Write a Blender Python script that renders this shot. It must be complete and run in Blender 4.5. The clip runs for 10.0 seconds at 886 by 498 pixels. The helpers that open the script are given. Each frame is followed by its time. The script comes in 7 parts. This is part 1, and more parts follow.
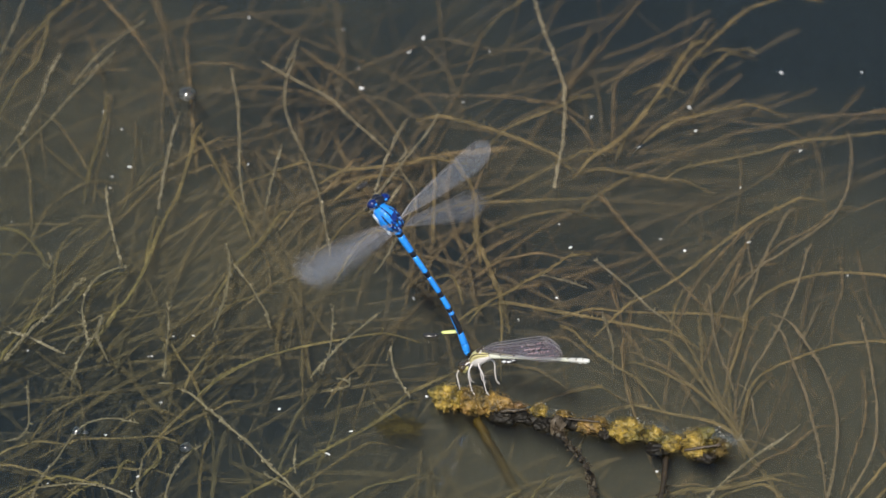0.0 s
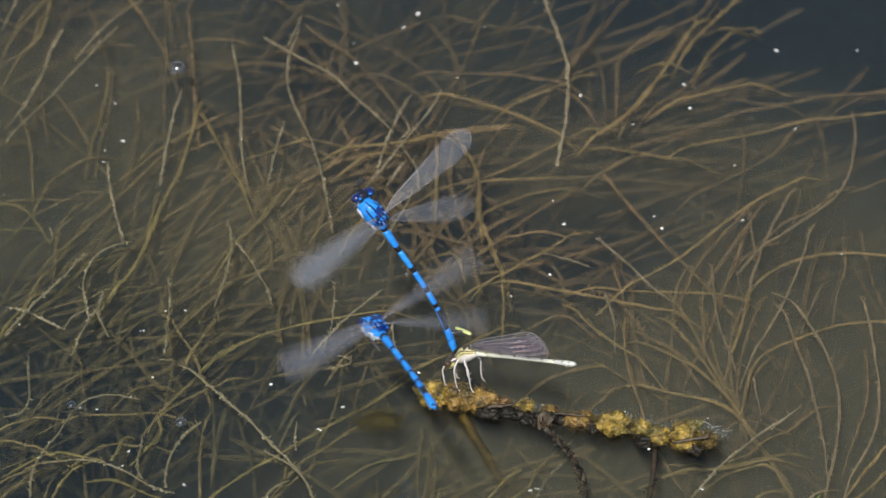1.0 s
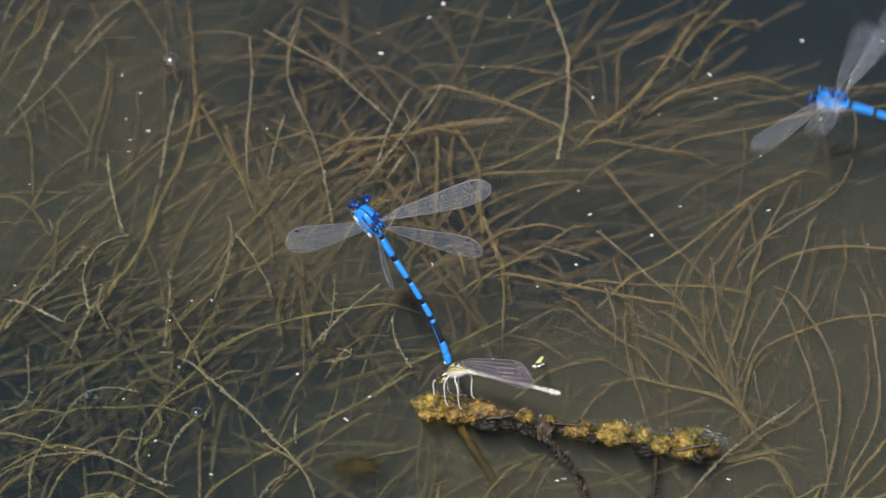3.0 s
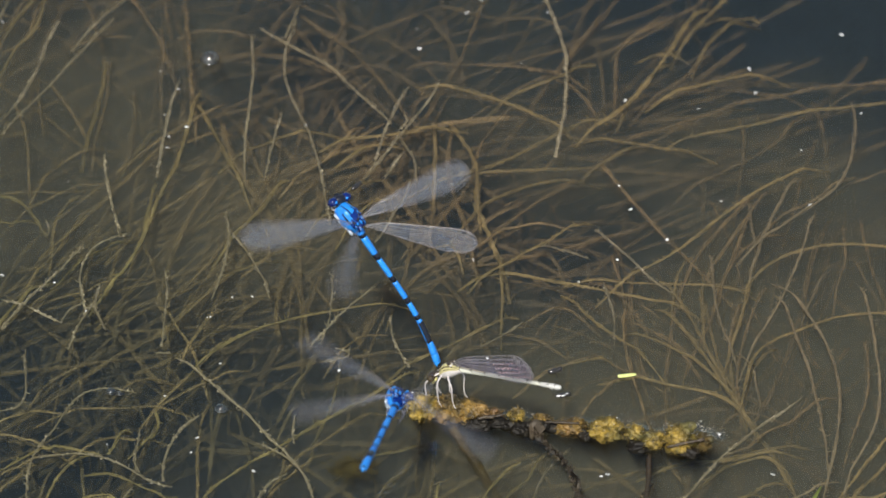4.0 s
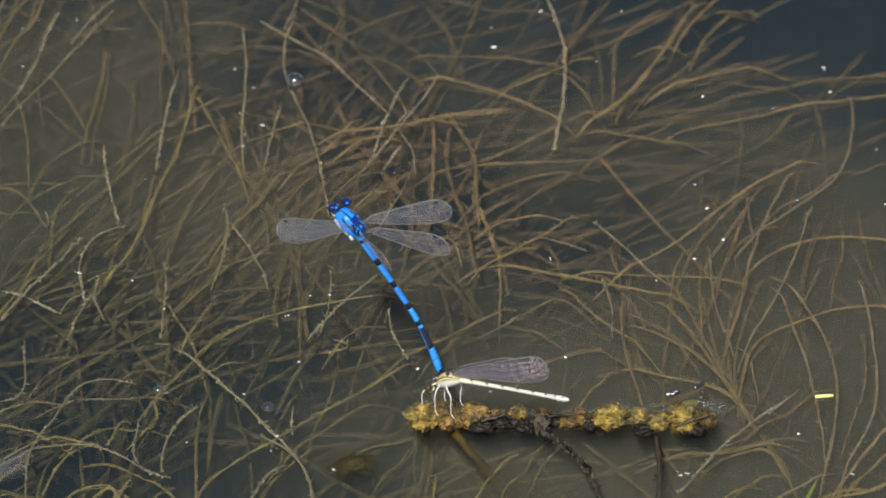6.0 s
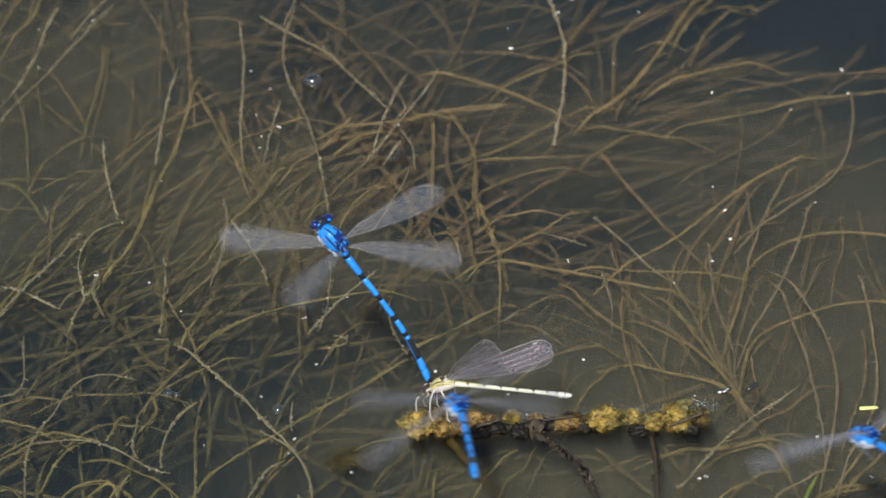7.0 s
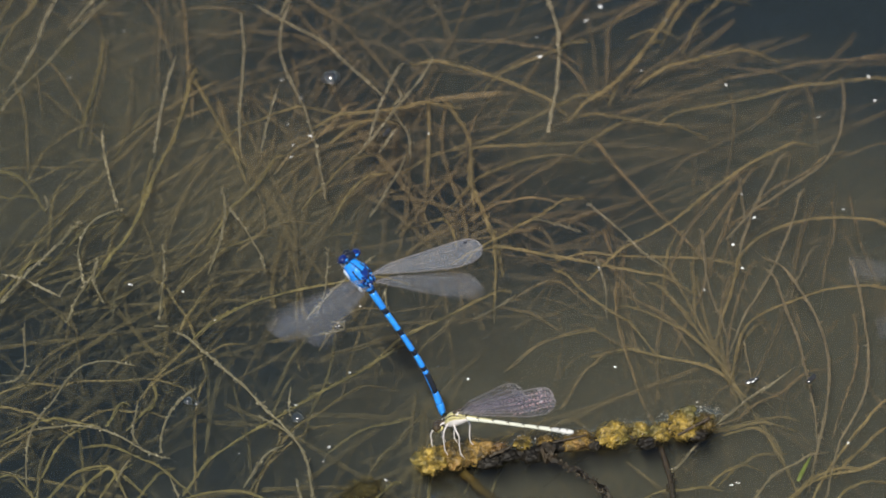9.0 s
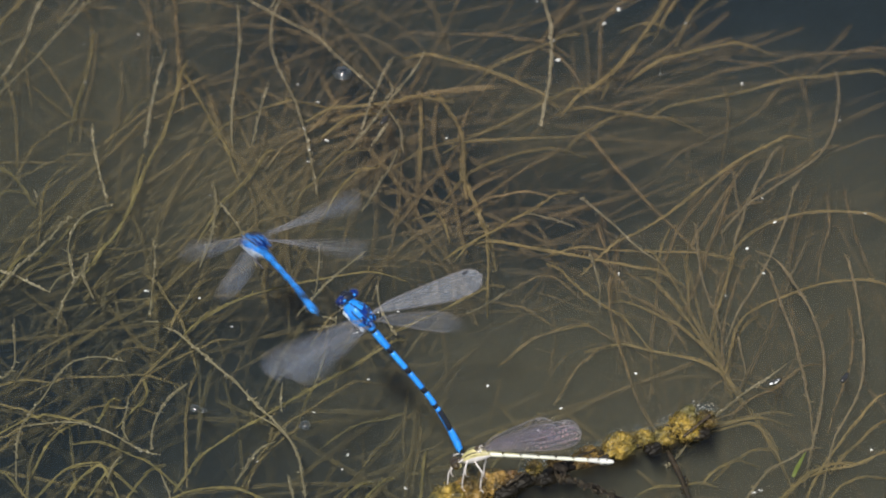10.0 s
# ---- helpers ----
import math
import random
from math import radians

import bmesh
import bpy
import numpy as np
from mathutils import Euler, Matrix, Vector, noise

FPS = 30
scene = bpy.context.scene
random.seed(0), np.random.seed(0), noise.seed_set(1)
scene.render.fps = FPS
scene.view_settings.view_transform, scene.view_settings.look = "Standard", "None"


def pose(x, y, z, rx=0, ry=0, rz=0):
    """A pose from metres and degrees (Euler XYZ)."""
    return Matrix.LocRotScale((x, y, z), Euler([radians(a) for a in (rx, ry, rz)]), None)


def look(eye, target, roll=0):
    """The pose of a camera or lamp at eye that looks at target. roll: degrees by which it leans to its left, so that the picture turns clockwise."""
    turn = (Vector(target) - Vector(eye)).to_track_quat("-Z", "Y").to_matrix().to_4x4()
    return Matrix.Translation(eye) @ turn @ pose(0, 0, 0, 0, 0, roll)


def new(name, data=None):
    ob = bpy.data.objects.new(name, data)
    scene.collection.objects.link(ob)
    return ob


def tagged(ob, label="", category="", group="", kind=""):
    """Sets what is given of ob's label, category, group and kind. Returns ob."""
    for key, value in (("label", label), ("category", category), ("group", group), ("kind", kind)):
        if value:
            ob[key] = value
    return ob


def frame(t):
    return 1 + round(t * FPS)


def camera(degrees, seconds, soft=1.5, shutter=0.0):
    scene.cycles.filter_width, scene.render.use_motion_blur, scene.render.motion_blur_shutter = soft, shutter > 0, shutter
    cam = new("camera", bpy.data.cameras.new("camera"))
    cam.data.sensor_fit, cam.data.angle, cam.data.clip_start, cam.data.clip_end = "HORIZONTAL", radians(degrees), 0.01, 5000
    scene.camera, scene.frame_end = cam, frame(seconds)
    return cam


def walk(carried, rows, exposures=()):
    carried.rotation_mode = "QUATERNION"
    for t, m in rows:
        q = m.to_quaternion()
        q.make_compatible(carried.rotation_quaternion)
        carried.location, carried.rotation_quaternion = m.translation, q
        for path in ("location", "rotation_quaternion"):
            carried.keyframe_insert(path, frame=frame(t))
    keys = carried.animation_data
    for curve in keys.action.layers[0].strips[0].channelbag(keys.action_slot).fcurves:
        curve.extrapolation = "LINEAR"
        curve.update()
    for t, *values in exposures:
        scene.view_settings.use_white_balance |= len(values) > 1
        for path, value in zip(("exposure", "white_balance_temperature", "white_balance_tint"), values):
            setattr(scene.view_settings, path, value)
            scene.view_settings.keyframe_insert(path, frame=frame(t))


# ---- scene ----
MM = 0.001


def mm(x, y, z, rx=0, ry=0, rz=0):
    """A pose from millimetres and degrees."""
    return pose(x * MM, y * MM, z * MM, rx, ry, rz)


# ---- camera: a long lens, hand held, a good metre from the pair ----
cam = camera(8.0, 10.0, soft=1.5, shutter=0.16)
cam.data.dof.use_dof, cam.data.dof.focus_distance, cam.data.dof.aperture_fstop = True, 1.1, 32.0
walk(cam, [
    (0, look((-0.00000, -0.86181, 0.72314), (-0.00012, 0.00402, 0.00479), -0.31)),
    (0.5, look((-0.00000, -0.86110, 0.72255), (-0.00046, 0.00242, 0.00288), -0.17)),
    (1, look((-0.00000, -0.85981, 0.72147), (-0.00050, 0.00149, 0.00178), -0.00)),
    (1.5, look((-0.00000, -0.85795, 0.71991), (-0.00080, 0.00098, 0.00117), 0.09)),
    (2, look((-0.00000, -0.85524, 0.71763), (-0.00078, 0.00103, 0.00123), 0.08)),
    (2.5, look((-0.00000, -0.86003, 0.72165), (-0.00062, 0.00079, 0.00094), 0.07)),
    (4, look((-0.00000, -0.85586, 0.71815), (-0.00021, 0.00059, 0.00070), -0.11)),
    (4.5, look((-0.00000, -0.87571, 0.73481), (-0.00167, 0.00046, 0.00055), -0.74)),
    (5, look((-0.00000, -0.86944, 0.72955), (-0.00079, 0.00041, 0.00049), -0.54)),
    (5.5, look((-0.00000, -0.86039, 0.72195), (-0.00010, 0.00002, 0.00002), -0.02)),
    (7, look((-0.00000, -0.85687, 0.71900), (0.00013, -0.00085, -0.00101), 0.02)),
    (7.5, look((-0.00000, -0.85931, 0.72105), (0.00027, -0.00126, -0.00150), -0.16)),
    (8, look((-0.00000, -0.86264, 0.72384), (0.00039, -0.00166, -0.00198), -0.23)),
    (8.5, look((-0.00000, -0.86377, 0.72479), (0.00055, -0.00202, -0.00241), -0.26)),
    (9, look((-0.00000, -0.86624, 0.72686), (0.00086, -0.00240, -0.00286), -0.16)),
    (9.5, look((-0.00000, -0.86439, 0.72531), (0.00131, -0.00261, -0.00311), -0.13)),
    (10, look((-0.00000, -0.86076, 0.72227), (0.00221, -0.00302, -0.00360), -0.20))])

# ---- light: high clear sun, open sky ----
world = bpy.data.worlds.new("sky")
scene.world = world
world.use_nodes = True
wn = world.node_tree.nodes
sky = wn.new("ShaderNodeTexSky")
sky.sky_type, sky.sun_disc = "NISHITA", False
SUN_DIR = Vector((-0.14, -0.62, 0.9)).normalized()
sky.sun_elevation = math.asin(SUN_DIR.z)
sky.sun_rotation = math.atan2(SUN_DIR.x, SUN_DIR.y)
wn["Background"].inputs["Strength"].default_value = 0.105
world.node_tree.links.new(sky.outputs[0], wn["Background"].inputs[0])
sun_data = bpy.data.lights.new("sun", "SUN")
sun_data.energy, sun_data.angle, sun_data.color = 5.0, radians(4.0), (1.0, 0.945, 0.845)
sun = new("sun", sun_data)
sun.matrix_world = look(SUN_DIR * 3, (0, 0, 0))
scene.view_settings.exposure = 0.0


# ---- materials ----
class Nodes:
    """A short hand for node materials."""

    def __init__(self, name):
        self.mat = bpy.data.materials.new(name)
        self.mat.use_nodes = True
        self.tree = self.mat.node_tree
        self.tree.nodes.clear()
        self.out = self.add("ShaderNodeOutputMaterial")

    def add(self, kind, **inputs):
        n = self.tree.nodes.new(kind)
        for k, v in inputs.items():
            key = int(k[1:]) if k[0] == "_" and k[1:].isdigit() else k.replace("_", " ")
            if isinstance(v, bpy.types.NodeSocket):
                self.tree.links.new(v, n.inputs[key])
            else:
                n.inputs[key].default_value = v
        return n

    def noise(self, scale, detail=4.0, rough=0.6, coords="Object"):
        c = self.add("ShaderNodeTexCoord").outputs[coords]
        return self.add("ShaderNodeTexNoise", Vector=c, Scale=scale, Detail=detail, Roughness=rough).outputs["Fac"]

    def ramp(self, fac, *stops):
        r = self.add("ShaderNodeValToRGB", Fac=fac)
        e = r.color_ramp.elements
        while len(e) < len(stops):
            e.new(0.5)
        for el, (p, c) in zip(e, stops):
            el.position, el.color = p, (*c, 1)
        return r.outputs["Color"]

    def mix(self, fac, a, b, mode="MIX"):
        m = self.add("ShaderNodeMix")
        m.data_type, m.blend_type = "RGBA", mode
        for i, v in ((0, fac), (6, a), (7, b)):
            if isinstance(v, bpy.types.NodeSocket):
                self.tree.links.new(v, m.inputs[i])
            else:
                m.inputs[i].default_value = v if i == 0 else (*v, 1)
        return m.outputs[2]

    def bump(self, height, strength, distance):
        return self.add("ShaderNodeBump", Height=height, Strength=strength, Distance=distance).outputs["Normal"]

    def done(self, shader):
        self.tree.links.new(shader, self.out.inputs["Surface"])
        return self.mat


def skin(name, a, b, scale=900, rough=0.4, bump=0.25, depth=0.00008, coat=0.0, coat_rough=0.15):
    """Two tones mottled at two scales, with fine relief."""
    n = Nodes(name)
    f = n.noise(scale, 5)
    g = n.noise(scale * 0.22, 3)
    col = n.mix(0.5, n.ramp(f, (0.32, a), (0.68, b)), n.ramp(g, (0.35, a), (0.65, b)))
    p = n.add("ShaderNodeBsdfPrincipled", Base_Color=col, Roughness=rough, Normal=n.bump(f, bump, depth))
    p.inputs["Coat Weight"].default_value, p.inputs["Coat Roughness"].default_value = coat, coat_rough
    return n.done(p.outputs[0])


def weed_skin(name, a, b, c, rough=0.75, scale=420, clear=0.0, mottle=0.0, shine=0.5, green=1.0):
    """Stem of a water plant: tone varies from stem to stem and with crust along it."""
    n = Nodes(name)
    rnd = n.add("ShaderNodeObjectInfo").outputs["Random"]
    isl = n.add("ShaderNodeNewGeometry").outputs["Random Per Island"]
    f = n.noise(scale, 5, 0.65)
    g = n.noise(60, 3)
    col = n.ramp(f, (0.3, a), (0.5, b), (0.72, c))
    col = n.mix(g, col, b)
    if mottle:
        col = n.mix(mottle, col, n.mix(1.0, col, n.ramp(n.noise(230, 4, 0.65), (0.38, (0.12, 0.16, 0.12)), (0.6, (1.25, 1.15, 1.0))), "MULTIPLY"))
    # greener growth to the south-west
    xyz = n.add("ShaderNodeSeparateXYZ", Vector=n.add("ShaderNodeTexCoord").outputs["Object"])
    olive = n.add("ShaderNodeMapRange", Value=n.add("ShaderNodeMath", _0=xyz.outputs[0], _1=xyz.outputs[1]).outputs[0])
    for k, x in (("From Min", -0.055), ("From Max", 0.035), ("To Min", 0.9 * green), ("To Max", 0.12 * green)):
        olive.inputs[k].default_value = x
    col = n.mix(olive.outputs[0], col, n.mix(1.0, col, (0.73, 0.9, 0.76), "MULTIPLY"))
    val = n.add("ShaderNodeMapRange", Value=n.add("ShaderNodeMath", _0=rnd, _1=n.add("ShaderNodeMath", _0=isl, _1=isl).outputs[0]).outputs[0])
    val.inputs["From Max"].default_value = 3.0
    val.inputs["To Min"].default_value, val.inputs["To Max"].default_value = 0.5, 1.4
    col = n.mix(1.0, col, n.add("ShaderNodeCombineColor", Red=val.outputs[0], Green=val.outputs[0], Blue=val.outputs[0]).outputs[0], "MULTIPLY")
    p = n.add("ShaderNodeBsdfPrincipled", Base_Color=col, Roughness=rough, Normal=n.bump(f, 0.6, 0.0003))
    p.inputs["Specular IOR Level"].default_value = shine
    if clear:
        glass = n.add("ShaderNodeBsdfTransparent", Color=(0.97, 0.95, 0.9, 1))
        p = n.add("ShaderNodeMixShader", Fac=clear, _1=p.outputs[0], _2=glass.outputs[0])
    return n.done(p.outputs[0])


BLUE = skin("damselfly_blue", (0.006, 0.15, 0.6), (0.025, 0.31, 0.86), 1100, 0.42, 0.5, coat=0.1)
BLUE_DEEP = skin("damselfly_deep_blue", (0.002, 0.012, 0.1), (0.005, 0.035, 0.24), 1500, 0.2, 0.3, coat=0.4)
BLACK = skin("damselfly_black", (0.004, 0.005, 0.012), (0.012, 0.014, 0.025), 1500, 0.3, 0.3, coat=0.3)
NAVY = skin("male_eye", (0.001, 0.004, 0.03), (0.004, 0.02, 0.17), 2600, 0.12, 0.1, 0.00002, coat=1.0, coat_rough=0.05)
PALE_BLUE = skin("male_underside", (0.42, 0.5, 0.6), (0.62, 0.66, 0.7), 1200, 0.5)
CREAM = skin("female_cream", (0.46, 0.47, 0.37), (0.7, 0.7, 0.6), 800, 0.45, 0.2, coat=0.2)
WING_GLINT = skin("wing_cell", (0.56, 0.32, 0.34), (0.82, 0.6, 0.62), 1500, 0.25, 0.2, coat=1.0, coat_rough=0.12)
WHITISH = skin("female_whitish", (0.4, 0.4, 0.37), (0.8, 0.79, 0.75), 1100, 0.45, 0.3, coat=0.2)
YELLOW = skin("female_yellow", (0.4, 0.35, 0.13), (0.58, 0.53, 0.28), 900, 0.42, 0.2, coat=0.2)
UMBER = skin("female_dark", (0.02, 0.014, 0.008), (0.07, 0.045, 0.02), 1500, 0.35, 0.3, coat=0.3)
FEMALE_EYE = skin("female_eye", (0.012, 0.007, 0.003), (0.07, 0.045, 0.012), 1400, 0.14, 0.1, 0.00002, coat=1.0, coat_rough=0.05)
GLINT = skin("damselfly_gloss", (0.1, 0.2, 0.5), (0.3, 0.45, 0.8), 1500, 0.12, 0.3, coat=1.0, coat_rough=0.05)
LEG_PALE = skin("leg_pale", (0.45, 0.41, 0.4), (0.72, 0.67, 0.65), 1500, 0.5)
FLANK = skin("female_flank", (0.4, 0.38, 0.38), (0.74, 0.7, 0.66), 1100, 0.4, 0.5, coat=0.3)
LEG_DARK = skin("leg_dark", (0.03, 0.03, 0.04), (0.12, 0.12, 0.15), 1500, 0.5)
VEIN = skin("wing_vein", (0.13, 0.12, 0.13), (0.3, 0.28, 0.29), 1500, 0.3, coat=0.5)


def wing_membrane(name, tint, body, gloss, sheen=(0.95, 0.95, 1.0), relief=0.7, rough=0.22, sparkle=0.0, streaks=False, height=0.0002):
    """Clear cross-ribbed membrane: mostly transparent, a little milky, glossy."""
    n = Nodes(name)
    c = n.add("ShaderNodeTexCoord").outputs["Object"]
    stretch = n.add("ShaderNodeMapping", Vector=c, Scale=(1.0, 1.5, 1.0))
    cells = n.add("ShaderNodeTexVoronoi", Vector=stretch.outputs[0], Scale=1350.0)
    wav = n.noise(160, 2)
    dome = n.add("ShaderNodeMath", _0=cells.outputs["Distance"], _1=2.0)
    dome.operation = "POWER"
    if streaks:
        along = n.add("ShaderNodeMapping", Vector=c, Scale=(620.0, 1900.0, 500.0))
        dome = n.add("ShaderNodeTexNoise", Vector=along.outputs[0], Scale=1.0, Detail=3.0)
    h = n.add("ShaderNodeMath", _0=dome.outputs[0], _1=wav)
    nor = n.bump(h.outputs[0], relief, height)
    clear = n.add("ShaderNodeBsdfTransparent", Color=(*tint, 1))
    milky = n.add("ShaderNodeBsdfDiffuse", Color=(0.74, 0.8, 0.98, 1), Normal=nor)
    lit = n.add("ShaderNodeBsdfTranslucent", Color=(0.74, 0.8, 0.98, 1), Normal=nor)
    both = n.add("ShaderNodeMixShader", Fac=0.5, _1=milky.outputs[0], _2=lit.outputs[0])
    shine = n.add("ShaderNodeBsdfGlossy", Color=(*sheen, 1), Roughness=rough, Normal=nor)
    a = n.add("ShaderNodeMixShader", Fac=body, _1=clear.outputs[0], _2=both.outputs[0])
    b = n.add("ShaderNodeMixShader", Fac=gloss, _1=a.outputs[0], _2=shine.outputs[0])
    if sparkle:
        point = n.add("ShaderNodeBsdfGlossy", Color=(1, 1, 1, 1), Roughness=0.07, Normal=nor)
        b = n.add("ShaderNodeMixShader", Fac=sparkle, _1=b.outputs[0], _2=point.outputs[0])
    return n.done(b.outputs[0])


MEMBRANE = wing_membrane("wing_membrane", (0.95, 0.96, 0.98), 0.108, 0.055, (0.85, 0.9, 1.0), relief=0.8, rough=0.3, streaks=True, height=0.00016)
MEMBRANE_FEMALE = wing_membrane("female_wing_membrane", (0.9, 0.89, 0.92), 0.055, 0.05, (1.0, 0.5, 0.55), 1.0, 0.16, 0.06, height=0.0005)

CRUSTED = weed_skin("weed_crusted", (0.1, 0.08, 0.05), (0.31, 0.25, 0.16), (0.54, 0.455, 0.335), clear=0.15, green=0.45)
PALE = weed_skin("weed_pale", (0.12, 0.088, 0.055), (0.36, 0.27, 0.175), (0.52, 0.41, 0.29), clear=0.25, mottle=0.2)
KNOB = weed_skin("weed_knob", (0.18, 0.14, 0.09), (0.4, 0.33, 0.235), (0.62, 0.53, 0.42), green=0.3)
OCHRE = weed_skin("weed_ochre", (0.14, 0.092, 0.04), (0.43, 0.305, 0.145), (0.6, 0.45, 0.25), clear=0.3, mottle=0.3)
BROWN = weed_skin("weed_brown", (0.13, 0.085, 0.048), (0.41, 0.28, 0.16), (0.55, 0.395, 0.25), clear=0.45, mottle=0.3)
DIM = weed_skin("weed_dim", (0.14, 0.1, 0.064), (0.32, 0.238, 0.15), (0.43, 0.33, 0.225), clear=0.66)
SOFT = weed_skin("weed_soft", (0.16, 0.108, 0.058), (0.39, 0.268, 0.148), (0.53, 0.38, 0.23), clear=0.58)


def alga_skin(name, olive, gold, brown):
    """Spongy alga: olive, gold and brown in patches, with crevice shade put into the colour by noise."""
    n = Nodes(name)
    wide, mid, fine = n.noise(140, 3, 0.5), n.noise(520, 4, 0.6), n.noise(2400, 4, 0.65)
    col = n.ramp(wide, (0.36, olive), (0.48, gold), (0.56, gold), (0.68, brown))
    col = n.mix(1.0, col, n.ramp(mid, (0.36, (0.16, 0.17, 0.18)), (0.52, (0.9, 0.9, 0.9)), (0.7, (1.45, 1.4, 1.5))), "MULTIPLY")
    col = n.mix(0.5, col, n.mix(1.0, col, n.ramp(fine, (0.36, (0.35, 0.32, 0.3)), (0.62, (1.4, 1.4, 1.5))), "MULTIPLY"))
    p = n.add("ShaderNodeBsdfPrincipled", Base_Color=col, Roughness=0.5, Normal=n.bump(fine, 0.9, 0.0002))
    p.inputs["Specular IOR Level"].default_value = 0.6
    return n.done(p.outputs[0])


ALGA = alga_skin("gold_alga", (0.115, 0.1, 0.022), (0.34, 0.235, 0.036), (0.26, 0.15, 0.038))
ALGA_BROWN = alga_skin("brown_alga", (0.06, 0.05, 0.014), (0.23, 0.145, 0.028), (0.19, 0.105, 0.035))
ROT = weed_skin("rotten_wood", (0.003, 0.003, 0.003), (0.014, 0.011, 0.008), (0.06, 0.046, 0.03), 0.55, 700, shine=0.25)
LEAF_PALE = weed_skin("pale_leaf", (0.035, 0.026, 0.018), (0.11, 0.08, 0.055), (0.26, 0.2, 0.15), 0.5, 700, shine=0.3)
LEAF_DEAD = weed_skin("dead_leaf", (0.01, 0.007, 0.005), (0.045, 0.031, 0.019), (0.2, 0.145, 0.1), 0.45, 900, shine=0.4)
DARK_STALK = weed_skin("stalk_rotten", (0.008, 0.006, 0.004), (0.03, 0.02, 0.012), (0.09, 0.06, 0.035), 0.7, 700, shine=0.2)
STALK = weed_skin("stalk_olive", (0.04, 0.026, 0.006), (0.11, 0.07, 0.016), (0.2, 0.13, 0.035), 0.6, 500, clear=0.45, mottle=0.4, shine=0.2)
SCRAP = weed_skin("olive_scrap", (0.05, 0.035, 0.008), (0.12, 0.085, 0.018), (0.22, 0.16, 0.04), 0.6, 300, clear=0.35, shine=0.2)
FOAM_GLINT = skin("foam", (0.6, 0.6, 0.6), (0.85, 0.85, 0.85), 2500, 0.3, 0.6, coat=0.6)
BIT_GREEN = skin("plant_bit", (0.55, 0.62, 0.16), (0.78, 0.8, 0.38), 900, 0.5)
DARK_BIT = skin("dark_bit", (0.01, 0.01, 0.01), (0.05, 0.045, 0.04), 1800, 0.3, coat=0.5)
GREEN = skin("green_shoot", (0.1, 0.13, 0.02), (0.22, 0.26, 0.06), 600, 0.5)


def water_surface():
    n = Nodes("water_surface")
    c = n.add("ShaderNodeTexCoord").outputs["Object"]
    a = n.add("ShaderNodeTexNoise", Vector=c, Scale=38.0, Detail=2.0).outputs["Fac"]
    b = n.add("ShaderNodeTexNoise", Vector=c, Scale=170.0, Detail=2.0).outputs["Fac"]
    h = n.add("ShaderNodeMath", _0=a, _1=n.add("ShaderNodeMath", _0=b, _1=0.12).outputs[0])
    n.tree.nodes[h.name].operation = "ADD"
    h.inputs[1].links[0].from_node.operation = "MULTIPLY"
    nor = n.bump(h.outputs[0], 0.3, 0.004)
    fres = n.add("ShaderNodeFresnel", IOR=1.33, Normal=nor)
    clear = n.add("ShaderNodeBsdfTransparent", Color=(0.96, 0.98, 0.97, 1))
    shine = n.add("ShaderNodeBsdfGlossy", Color=(1, 1, 1, 1), Roughness=0.03, Normal=nor)
    m = n.add("ShaderNodeMixShader", Fac=fres.outputs[0], _1=clear.outputs[0], _2=shine.outputs[0])
    return n.done(m.outputs[0])


